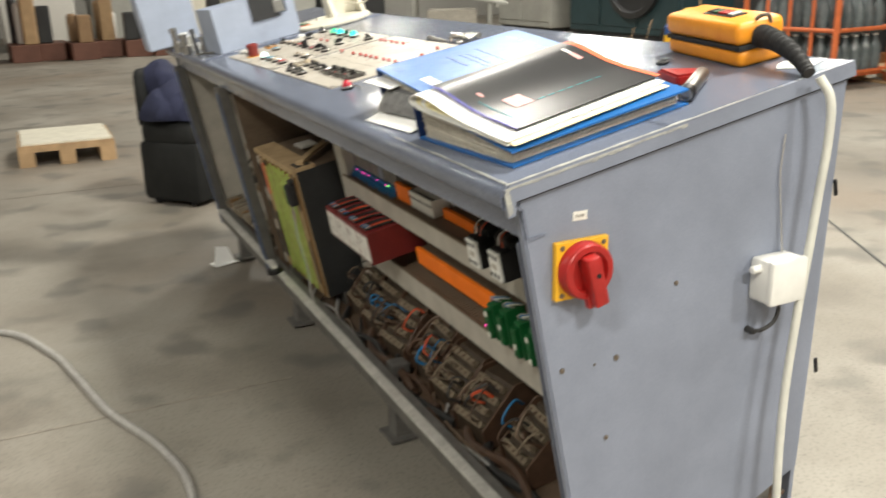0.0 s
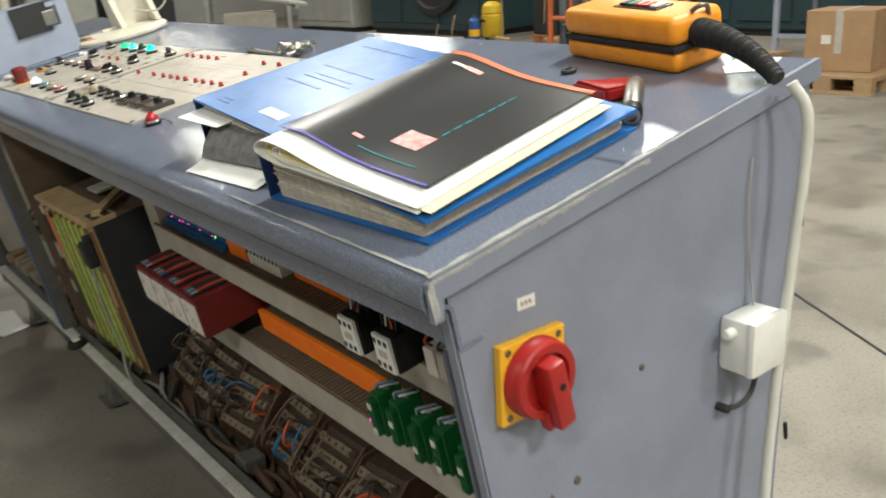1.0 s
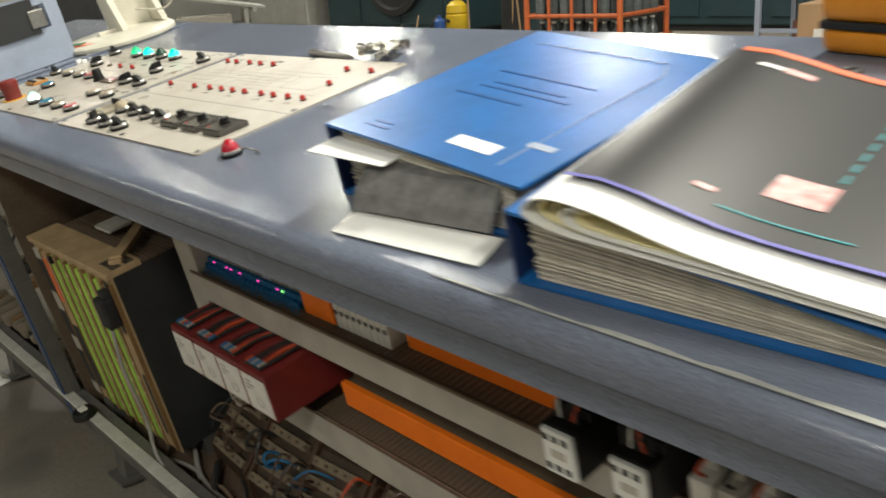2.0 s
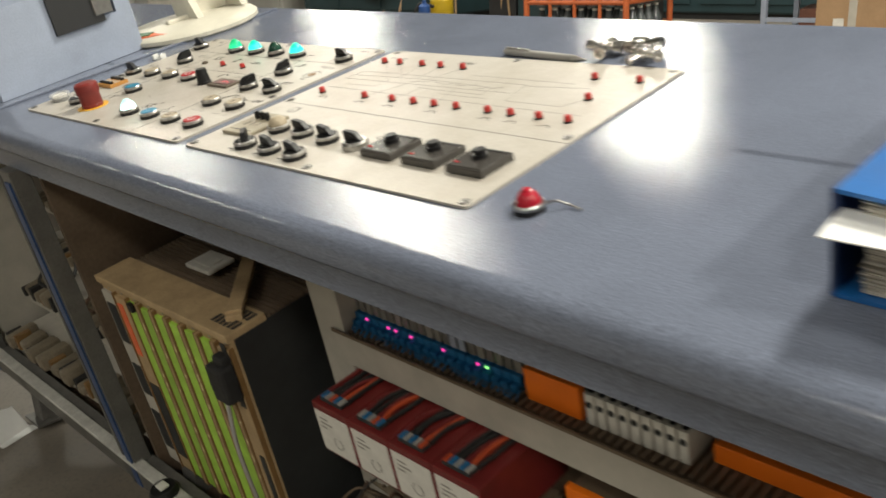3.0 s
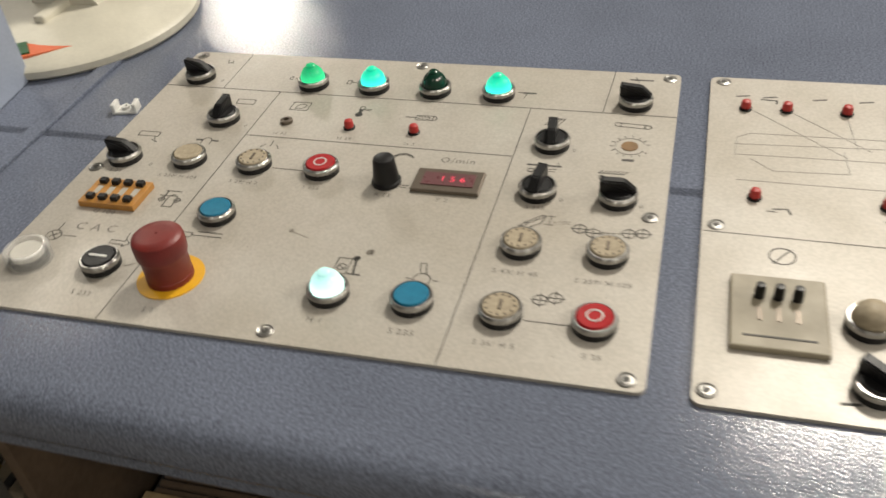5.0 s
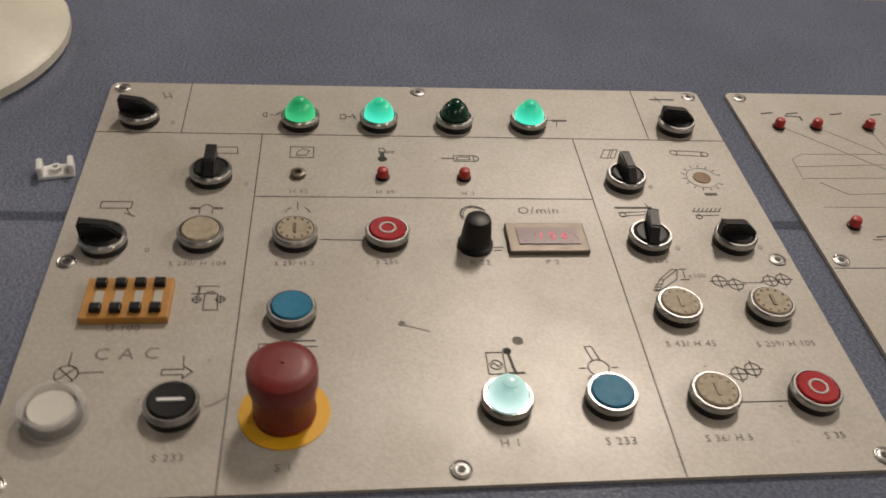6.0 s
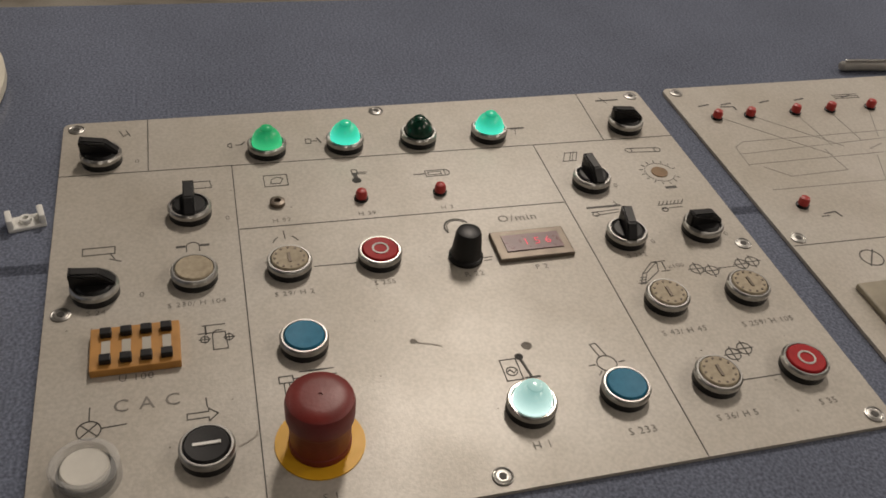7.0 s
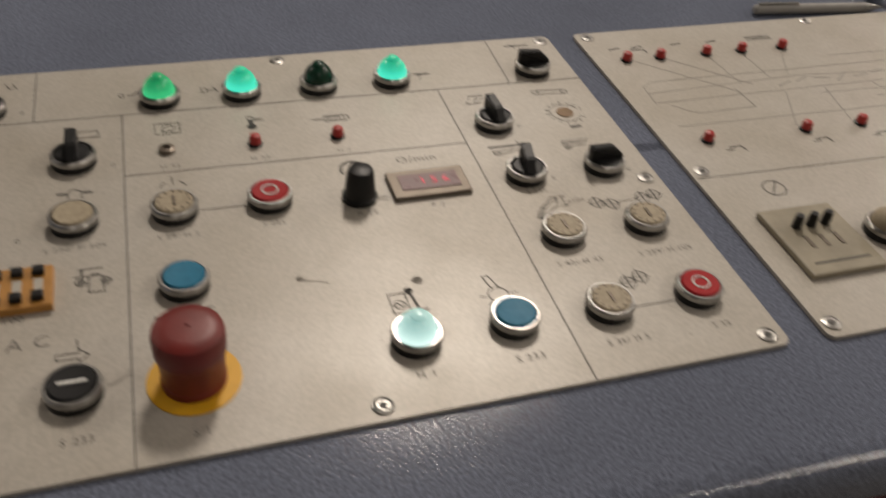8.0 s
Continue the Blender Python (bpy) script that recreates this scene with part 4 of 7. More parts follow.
def machine_panel():
    p = thing("switchboard", DESK, "grey-beige engraved machine diagram panel with red signal lamps", "control panel", "console panels")
    plate_part(p, *P2)
    for x, y in ((0.4940, 1.4595), (0.2867, 1.4608), (0.1285, 1.4620), (0.4960, 1.2257), (0.4960, 0.9890), (0.2862, 0.9875), (0.1260, 0.9877), (0.1270, 1.2257)):
        shared("screw", "screw", p, pose(x, y, 0.003, 0, 0, random.uniform(0, 90)))
    for y in (1.4414, 1.4088, 1.3625, 1.3261, 1.2834):
        led(p, 0.450, y)
    for x, y in ((0.4510, 1.0684), (0.4518, 1.0069), (0.3878, 1.0334)):
        led(p, x, y)
    for y in (1.4348, 1.3453, 1.2923, 1.2529, 1.2168, 1.1791, 1.1290, 1.0944, 1.0542, 1.0143):
        led(p, 0.3228, y)
    for x, y, a in ((0.1450, 1.3690, -130), (0.1435, 1.3175, -98), (0.1415, 1.2665, -95), (0.1955, 1.3185, -92), (0.1920, 1.2670, -95)):
        selector(p, x, y, a)
    selector(p, 0.1900, 1.2140, -88, bare=True)
    pb = shared("indicator_lamp", "collar", p, pose(0.1970, 1.3690, 0.003))
    shared("bezel", "bezel", pb)
    bm = bmesh.new()
    lathe(bm, [(0.0122, 0.0064), (0.0122, 0.0100), (0.0108, 0.0140), (0.0074, 0.0176), (0.003, 0.0190), (0, 0.0192)], 20)
    part("lens", bm, "cream_cap", pb, "milky domed lens", smooth=True)
    # slide-switch block under its cover
    bm = bmesh.new()
    box(bm, 0.1642, 0.2312, 1.3925, 1.4505, 0.003, 0.0075, 0.0012)
    u = part("slide_switch_block", bm, "module_beige", p)
    for k in range(3):
        bm = bmesh.new()
        lathe(bm, [(0.0034, 0.0), (0.0034, 0.006), (0.0028, 0.010), (0, 0.0105)], 12, pose(0.2105, 1.4330 - k * 0.0115, 0.0075))
        part("slider", bm, "black", u, smooth=True)
        bm = bmesh.new()
        box(bm, 0.1885, 0.2005, 1.4315 - k * 0.0115, 1.4345 - k * 0.0115, 0.0075, 0.0079)
        part("slot", bm, "bronze", u)
    bm = bmesh.new()
    box(bm, 0.1735, 0.1750, 1.4000, 1.4430, 0.0075, 0.0078)
    part("printed_line", bm, "etch", u)
    # three smoked counters with knobs
    for y in (1.1600, 1.0950, 1.0300):
        bm = bmesh.new()
        box(bm, 0.1710, 0.2205, y - 0.0250, y + 0.0250, 0.003, 0.0115, 0.0015)
        c = part("preset_counter", bm, "smoke", p, "smoked plastic counter box with a round knob")
        bm = bmesh.new()
        box(bm, 0.1735, 0.2180, y - 0.0225, y + 0.0225, 0.0116, 0.0122, 0.0003)
        part("cover", bm, "smoke", c)
        bm = bmesh.new()
        lathe(bm, [(0.0085, 0.0122), (0.0085, 0.016), (0.0066, 0.0165), (0.0066, 0.021), (0, 0.0215)], 20, pose(0.1985, y, 0))
        part("knob", bm, "black", c, smooth=True)
        bm = bmesh.new()
        box(bm, 0.1790, 0.1820, y + 0.014, y + 0.019, 0.0122, 0.0129)
        part("red_mark", bm, "red_cap", c)
        bm = bmesh.new()
        box(bm, 0.2140, 0.2165, y - 0.021, y + 0.021, 0.0122, 0.0127)
        part("edge_strip", bm, "black", c)
    z = 0.003
    bm = bmesh.new()
    stroke(bm, [(0.279, 1.471), (0.272, 0.986)], 0.0007, z)
    w = 0.0009
    for x, y in ((0.311, 1.425), (0.309, 1.348), (0.308, 1.292), (0.307, 1.215), (0.307, 1.130), (0.307, 1.092), (0.307, 1.045)):
        stroke(bm, [(x, y), (x + 0.001, y - 0.010), (x - 0.005, y - 0.012)], 0.0013, z)
        stroke(bm, [(x - 0.003, y + 0.004), (x - 0.003, y - 0.002)], w, z)
    for y in (1.447, 1.425, 1.386, 1.350, 1.30):
        stroke(bm, [(0.470, y + 0.004), (0.472, y - 0.006)], 0.0016, z)
    for y in (1.417,):
        stroke(bm, [(0.467, y + 0.014), (0.466, y + 0.002), (0.461, y + 0.002)], 0.0015, z)
    for k in range(3):
        stroke(bm, [(0.468 + k * 0.003, 1.312), (0.468 + k * 0.003, 1.286)], w, z)
        stroke(bm, [(0.218 + k * 0.003, 1.048), (0.214 + k * 0.003, 1.012)], w, z)
    stroke(bm, [(0.213, 1.158), (0.211, 1.120), (0.205, 1.120)], 0.0014, z)
    for y in (1.325, 1.272, 1.215):
        stroke(bm, [(0.224, y), (0.224, y - 0.012), (0.218, y - 0.012), (0.218, y)], w, z, closed=True)
        stroke(bm, [(0.218, y - 0.012), (0.214, y - 0.022)], w, z)
    circle(bm, 0.258, 1.420, 0.0085, w, z, 20); stroke(bm, [(0.250, 1.426), (0.266, 1.414)], w, z)
    for y in (1.392, 1.340, 1.292):
        stroke(bm, [(0.132, y), (0.133, y - 0.010)], 0.002, z)
    bm.transform(STRETCH)
    tagged(part("engraved_artwork", bm, "etch", p), kind="stuff")
    # faint machine drawing
    bm = bmesh.new()
    w = 0.0006
    for q in ([(0.405, 1.450), (0.412, 1.440), (0.414, 1.150), (0.402, 1.148)], [(0.380, 1.450), (0.384, 1.150)], [(0.405, 1.450), (0.378, 1.452)], [(0.395, 1.452), (0.402, 1.300), (0.395, 1.190), (0.370, 1.186), (0.372, 1.30)], [(0.375, 1.440), (0.360, 1.424), (0.362, 1.370), (0.392, 1.372)],
              [(0.45, 1.440), (0.384, 1.370)], [(0.45, 1.410), (0.395, 1.352)], [(0.45, 1.366), (0.397, 1.362)], [(0.45, 1.331), (0.40, 1.33)], [(0.45, 1.289), (0.405, 1.310)], [(0.33, 1.352), (0.378, 1.33)], [(0.33, 1.30), (0.38, 1.29)], [(0.33, 1.225), (0.38, 1.24)],
              [(0.41, 1.15), (0.42, 1.06), (0.39, 1.04), (0.36, 1.06), (0.36, 1.14), (0.41, 1.15)], [(0.345, 1.45), (0.342, 1.02)], [(0.43, 1.25), (0.43, 1.09)], [(0.36, 1.25), (0.36, 1.17)]):
        stroke(bm, q, w, z)
    for k in range(8):
        stroke(bm, [(0.388 + (k % 3) * 0.004, 1.33 - k * 0.02), (0.394 + (k % 2) * 0.006, 1.315 - k * 0.02)], 0.0012, z)
    bm.transform(STRETCH)
    tagged(part("engraved_machine_drawing", bm, "etch_pale", p), kind="stuff")


machine_panel()


# ---- things on the end panel ----
def end_at(x, z, y=-0.0022):
    """A spot on the end panel, level with the hall: local x along it, z up, -y out."""
    return DESK @ pose(x, y, z) @ pose(0, 0, 0, 0, SLOPE, 0)


def main_switch():
    t = thing("main_switch", end_at(0.1077, -0.161), "red rotary main switch on a yellow square plate", "switch")
    bm = bmesh.new()
    box(bm, -0.046, 0.046, -0.011, 0, -0.0445, 0.0445, 0.002)
    p = part("back_plate", bm, "yellow", t)
    for sx in (-1, 1):
        for sz in (-1, 1):
            bm = bmesh.new()
            lathe(bm, [(0.004, 0), (0.004, 0.001), (0, 0.001)], 10, pose(sx * 0.036, -0.011, sz * 0.036, 90, 0, 0))
            part("screw", bm, "bronze", p)
    bm = bmesh.new()
    lathe(bm, [(0.0435, 0.011), (0.0435, 0.018), (0.0420, 0.020), (0.0420, 0.029), (0.0400, 0.0315), (0.031, 0.032), (0.029, 0.024), (0, 0.024)], 40, pose(0, 0, 0, 90, 0, 0))
    part("dial", bm, "red", t, smooth=True)
    bm = bmesh.new()
    box(bm, -0.0120, 0.0120, -0.050, -0.022, -0.050, 0.028, 0.004, 2, pose(0, 0, 0, 0, -14, 0))
    box(bm, -0.016, 0.016, -0.036, -0.022, -0.054, -0.030, 0.003, 2, pose(0, 0, 0, 0, -14, 0))
    part("handle", bm, "red", t, smooth=True)
    bm = bmesh.new()
    lathe(bm, [(0.004, 0), (0.004, 0.0008), (0, 0.0008)], 12, pose(0.001, -0.0502, 0.0, 90, 0, 0))
    part("lock_hole", bm, "black", t)
    lb = thing("label_sticker", end_at(0.1234, -0.0847), "small white printed sticker on the end panel", "sticker")
    bm = bmesh.new()
    box(bm, -0.0125, 0.0125, -0.0008, 0, -0.0068, 0.0068)
    part("paper", bm, "label_white", lb)
    for k in range(3):
        bm = bmesh.new()
        box(bm, -0.008 + k * 0.0056, -0.0042 + k * 0.0056, -0.0012, -0.0008, -0.0022, 0.0022)
        part("printed_bar", bm, "etch_pale", lb)


def junction_box():
    t = thing("junction_box", end_at(0.468, -0.3095), "white plastic junction box with a short cable tail", "junction box")
    bm = bmesh.new()
    box(bm, -0.038, 0.038, -0.048, 0, -0.037, 0.037, 0.006)
    b = part("body", bm, "white", t, smooth=True)
    bm = bmesh.new()
    box(bm, -0.0395, 0.0395, -0.0525, -0.038, -0.0385, 0.0385, 0.006)
    part("lid", bm, "white", t, smooth=True)
    bm = bmesh.new()
    lathe(bm, [(0.007, 0), (0.007, 0.014), (0.005, 0.016), (0, 0.016)], 14, pose(-0.038, -0.02, 0.020, 0, -90, 0))
    part("blanking_plug", bm, "white", t, smooth=True)
    bm = bmesh.new()
    tube(bm, [(-0.002, -0.03, -0.037), (0.004, -0.03, -0.056), (-0.004, -0.028, -0.078), (-0.022, -0.022, -0.090), (-0.032, -0.012, -0.093)], 0.0035)
    lathe(bm, [(0.006, 0), (0.006, 0.014), (0.004, 0.018), (0, 0.018)], 12, pose(-0.034, -0.001, -0.093, 90, 0, 0))
    part("cable_tail", bm, "wire_black", t, smooth=True)
    bm = bmesh.new()
    tube(bm, [(0.02, -0.012, 0.037), (0.016, -0.006, 0.10), (0.008, -0.004, 0.17), (0.012, -0.004, 0.235)], 0.0012, 6)
    part("thin_wire", bm, "wire_grey", t)


main_switch()
junction_box()


# ---- things lying on the top ----
def remote_control():
    m = DESK @ pose(0.640, 0.245, 0.0005, 0, 0, -11.5)
    t = thing("crane_remote", m, "orange-yellow hand-held remote control with a black grip", "remote control")
    bm = bmesh.new()
    box(bm, -0.046, 0.046, -0.124, 0.124, 0.0, 0.030, 0.010, 3)
    part("lower_shell", bm, "remote", t, smooth=True)
    bm = bmesh.new()
    box(bm, -0.0465, 0.0465, -0.1245, 0.1245, 0.0285, 0.0375, 0.002)
    part("dark_band", bm, "black_matt", t)
    bm = bmesh.new()
    box(bm, -0.047, 0.047, -0.125, 0.125, 0.036, 0.076, 0.013, 3)
    part("upper_shell", bm, "remote", t, smooth=True)
    bm = bmesh.new()
    box(bm, -0.017, 0.017, -0.060, 0.034, 0.0755, 0.0775, 0.002)
    k = part("key_field", bm, "black", t)
    for i, mt in enumerate(("white", "red", "red", "terminal_green", "black")):
        bm = bmesh.new()
        box(bm, -0.011, 0.011, -0.052 + i * 0.0165, -0.040 + i * 0.0165, 0.0775, 0.0815, 0.0015)
        part("key", bm, mt, k)
    GRIP = [(0.0, -0.108, 0.046), (-0.004, -0.150, 0.047), (-0.008, -0.195, 0.040), (-0.013, -0.238, 0.026), (-0.018, -0.272, 0.007)]
    bm = bmesh.new()
    tube(bm, GRIP, lambda s: 0.0205 - 0.0105 * s, 14, n=7)
    g = part("grip", bm, "black_matt", t, smooth=True)
    P = smooth_path(GRIP, 12)
    for i in range(30):
        s = 0.14 + 0.84 * i / 29
        q = P[int(s * (len(P) - 2))]
        d = (P[int(s * (len(P) - 2)) + 1] - q).normalized()
        rot = d.to_track_quat("Z", "Y").to_matrix().to_4x4()
        r = 0.0205 - 0.0105 * s
        bm = bmesh.new()
        lathe(bm, [(r - 0.001, -0.0016), (r + 0.0012, -0.0009), (r + 0.0012, 0.0009), (r - 0.001, 0.0016)], 16, Matrix.Translation(q) @ rot)
        part("rib", bm, "black_matt", g, smooth=True)
    bm = bmesh.new()
    tube(bm, [(0.02, -0.122, 0.066), (0.012, -0.128, 0.080), (0.0, -0.126, 0.082), (-0.006, -0.118, 0.076)], 0.0035)
    part("hanging_loop", bm, "bronze", t, smooth=True)
    inv = m.inverted() @ DESK
    pts = [inv @ Vector(p) for p in ((0.572, -0.034, 0.002), (0.577, -0.050, -0.035), (0.567, -0.050, -0.105), (0.546, -0.047, -0.185), (0.521, -0.047, -0.270), (0.484, -0.047, -0.390), (0.440, -0.050, -0.545), (0.402, -0.06, -0.72), (0.385, -0.075, -0.82), (0.372, -0.15, -0.872), (0.46, -0.32, -0.8535))]
    bm = bmesh.new()
    tube(bm, pts, 0.0072, 10, n=6)
    part("cable", bm, "wire_white", t, "white rubber cable hanging to the floor", smooth=True)


remote_control()


def wavy_stack(bm, x0, x1, y0, y1, zf, layers, jitter, mi=0, seed=3):
    """Loose sheets: thin leaves with uneven edges; zf(y, k) gives a leaf's height."""
    rnd = random.Random(seed)
    for k in range(layers):
        dx0, dx1, dy0, dy1 = (rnd.uniform(-jitter, jitter) for _ in range(4))
        ys = [y0 + dy0 + (y1 + dy1 - y0 - dy0) * i / 6 for i in range(7)]
        lo = [(x0 + dx0, x1 + dx1, y, zf(y, k)) for y in ys]
        vs = []
        for xa, xb, y, z in lo:
            th = zf(y, k + 0.97) - z
            vs.append([bm.verts.new((xa, y, z)), bm.verts.new((xb, y, z)), bm.verts.new((xb, y, z + th)), bm.verts.new((xa, y, z + th))])
        for a, b in zip(vs, vs[1:]):
            for i in range(4):
                j = (i + 1) % 4
                bm.faces.new((a[i], a[j], b[j], b[i])).material_index = mi
        bm.faces.new(vs[0][::-1]).material_index = mi
        bm.faces.new(vs[-1]).material_index = mi


def cover_sheet(bm, x0, x1, y0, y1, zf, th, n=8, mi=0):
    rows = []
    for i in range(n + 1):
        y = y0 + (y1 - y0) * i / n
        z = zf(y)
        rows.append([bm.verts.new(p) for p in ((x0, y, z), (x1, y, z), (x1, y, z + th), (x0, y, z + th))])
    for a, b in zip(rows, rows[1:]):
        for i in range(4):
            j = (i + 1) % 4
            bm.faces.new((a[i], a[j], b[j], b[i])).material_index = mi
    bm.faces.new(rows[0][::-1]).material_index = mi
    bm.faces.new(rows[-1]).material_index = mi


def binder(m, length, width, spine, open_h, label, old=True):
    """Origin at the front corner of the spine: x along the spine, -y across the covers."""
    t = thing("ring_binder", m, label, "binder", "binders on the console")
    top = lambda y: spine - 0.003 + (open_h - spine) * min(1, max(0, -y / width)) ** 1.15
    bm = bmesh.new()
    cover_sheet(bm, 0, length, -width, 0, lambda y: 0.0, 0.003)
    part("bottom_cover", bm, "binder", t)
    bm = bmesh.new()
    cover_sheet(bm, 0, length, -width - 0.004, 0, top, 0.003, 10)
    part("top_cover", bm, "binder", t, smooth=True)
    bm = bmesh.new()
    box(bm, 0.0005, length - 0.0005, -0.0005, 0.0035, 0, spine, 0.0012)
    part("spine", bm, "binder_dark", t)
    bm = bmesh.new()
    nl = 80
    wavy_stack(bm, 0.008, length - 0.012, -width + 0.014, -0.016, lambda y, k: 0.004 + (top(y) - 0.008) * (k + 0.3 * math.sin(k * 2.3)) / nl, nl, 0.0026)
    tagged(part("paper_block", bm, "paper_old" if old else "paper", t, "thumbed grey paper sheets"), kind="stuff")
    bm = bmesh.new()
    for x in (length * 0.36, length * 0.62):
        tube(bm, [(x, -0.02, 0.006), (x, -0.015, spine * 0.5), (x, -0.03, spine * 0.8), (x, -0.06, spine * 0.7), (x, -0.065, 0.01)], 0.0016, 6)
    part("ring_mechanism", bm, "steel", t)
    return t, top


def books():
    # nearer binder with a brochure and loose sheets on it
    mA = DESK @ pose(0.046, 0.340, 0.0008, 0, 0, 1.5)
    tA, topA = binder(mA, 0.330, 0.297, 0.062, 0.026, "blue ring binder stuffed with papers under a brochure")
    on = lambda y: topA(y) + 0.0034
    turned = mA @ pose(0.018, -0.285, 0.0035) @ pose(0, 0, 0, 0, 0, 4.5) @ pose(0, 0.285, 0)
    st = thing("loose_papers", turned, "curled stack of white and yellow loose sheets", "papers")
    def ribbon(bm, pts, x0, x1, th, skew=0.0):
        """A bent sheet: a line in y and z with a thickness, run along x."""
        P = smooth_path([(0, y, z) for y, z in pts], 5)
        rows = []
        for i, p in enumerate(P):
            d = (P[min(i + 1, len(P) - 1)] - P[max(i - 1, 0)]).normalized()
            q = p + Vector((0, -d.z, d.y)) * th
            e = skew * i / len(P)
            rows.append([bm.verts.new(v) for v in ((x0 + e, p.y, on(p.y) + p.z), (x1, p.y, on(p.y) + p.z), (x1, q.y, on(q.y) + q.z), (x0 + e, q.y, on(q.y) + q.z))])
        for a, b in zip(rows, rows[1:]):
            for i in range(4):
                j = (i + 1) % 4
                bm.faces.new((a[i], a[j], b[j], b[i]))
        bm.faces.new(rows[0][::-1])
        bm.faces.new(rows[-1])
    # sheets rolled over at the spine side: the leaves lie one inside the other
    for k, mt in enumerate(("paper_white", "paper_yellow", "paper_yellow", "paper_white", "paper_yellow")):
        d = 0.0019 * k
        e = 0.010 * k
        bm = bmesh.new()
        ribbon(bm, [(-0.288 + e * 0.4 - (0.018 if k == 1 else 0.0), 0.0010 + d * 0.8), (-0.200, 0.0012 + d * 0.8), (-0.110, 0.0015 + d * 0.8), (-0.062 - e * 0.4, 0.0022 + d), (-0.034 - e, 0.0090 + d * 0.6), (-0.036 - e, 0.0200 - d * 0.1), (-0.056 - e, 0.0275 - d * 0.5),
                    (-0.092 - e * 0.5, 0.0255 - d * 0.8), (-0.150, 0.0145 - d * 0.7), (-0.215, 0.0095 - d * 0.55), (-0.290 + 0.004 * (k % 3), 0.0080 - d * 0.5)], -0.018 + 0.005 * (k % 3), 0.296 - 0.003 * k, 0.0010, 0.006 * (k % 2))
        part("sheet", bm, mt, st, smooth=True)
    br = thing("brochure", turned, "glossy black brochure with orange edge and red picture", "brochure")
    zb = lambda y: on(y) + 0.0115 + 0.0195 * math.exp(-((y + 0.070) / 0.074) ** 2)
    bm = bmesh.new()
    cover_sheet(bm, 0.016, 0.300, -0.274, -0.052, zb, 0.0016, 16)
    part("cover", bm, "cover", br, smooth=True)
    up = lambda d: (lambda y: zb(y) + 0.0016 + d)
    for nm, mt, x0, x1, y0, y1 in (("orange_edge", "cover_orange", 0.293, 0.303, -0.276, -0.060), ("violet_edge", "cover_blue", 0.0125, 0.0162, -0.274, -0.052), ("red_picture", "cover_red", 0.068, 0.103, -0.207, -0.168), ("small_mark", "cover_red", 0.050, 0.056, -0.142, -0.128),
                                  ("title_block", "cover_red", 0.262, 0.272, -0.132, -0.108), ("title_block", "paper_white", 0.264, 0.270, -0.107, -0.086), *[("title_line", "cover_teal", 0.112 + q * 0.0195, 0.125 + q * 0.0195, -0.206, -0.2038) for q in range(7)], ("text_line", "cover_teal", 0.037, 0.0386, -0.235, -0.150)):
        bm = bmesh.new()
        cover_sheet(bm, x0, x1, y0, y1, up(0.0005), 0.0004, 8)
        part(nm, bm, mt, br)
    # second binder with a folded print hanging out
    mB = DESK @ pose(0.112, 0.646, 0.0008, 0, 0, -2.5)
    tB, topB = binder(mB, 0.322, 0.268, 0.078, 0.052, "blue ring binder with printed cover and protruding sheets")
    bm = bmesh.new()
    w = 0.0012
    for q in ([(0.282, -0.03), (0.286, -0.210), (0.258, -0.226), (0.02, -0.226)],):
        for a, b in zip(q, q[1:]):
            n = 8
            for i in range(n):
                p0 = (a[0] + (b[0] - a[0]) * i / n, a[1] + (b[1] - a[1]) * i / n)
                p1 = (a[0] + (b[0] - a[0]) * (i + 1) / n, a[1] + (b[1] - a[1]) * (i + 1) / n)
                z = topB((p0[1] + p1[1]) / 2) + 0.0032
                stroke(bm, [p0, p1], w, z, 0.0006)
    part("printed_frame", bm, "paint_light", tB)
    for x0, x1, y0, y1, mt in ((0.030, 0.050, -0.205, -0.150, "paper_white"), (0.128, 0.133, -0.150, -0.060, "binder_print"), (0.152, 0.156, -0.190, -0.070, "binder_print"), (0.165, 0.169, -0.175, -0.080, "binder_print"), (0.194, 0.198, -0.19, -0.06, "binder_print"), (0.062, 0.072, -0.250, -0.220, "paint_light"), (0.020, 0.024, -0.075, -0.040, "binder_print"), (0.030, 0.034, -0.070, -0.045, "binder_print")):
        bm = bmesh.new()
        cover_sheet(bm, x0, x1, y0, y1, lambda y: topB(y) + 0.0031, 0.0005, 6)
        part("printed_bar", bm, mt, tB)
    fl = thing("folded_print", DESK @ pose(0.102, 0.643, 0.0008, 0, 0, 4.5), "grey folded print and white card under the binder", "papers")
    bm = bmesh.new()
    prism(bm, [(0.012, 0.048), (0.010, 0.050), (-0.012, 0.045), (-0.030, 0.028), (-0.038, 0.013), (-0.036, 0.012), (-0.027, 0.026), (-0.010, 0.042)], (-0.238, -0.066), axis="y")
    part("grey_print", bm, "grey_print", fl)
    bm = bmesh.new()
    prism(bm, [(-0.030, 0.0080), (-0.052, 0.0030), (-0.066, 0.0012), (-0.066, 0.0022), (-0.052, 0.0042), (-0.030, 0.0092)], (-0.250, -0.062), axis="y")
    for v in bm.verts:
        v.co.x += 0.03 * (v.co.y + 0.06)
    part("white_card", bm, "paper_white", fl)
    bm = bmesh.new()
    cover_sheet(bm, -0.022, 0.02, -0.105, 0.002, lambda y: 0.060 - 0.06 * (-y), 0.001)
    part("loose_leaf", bm, "paper_white", fl)


books()


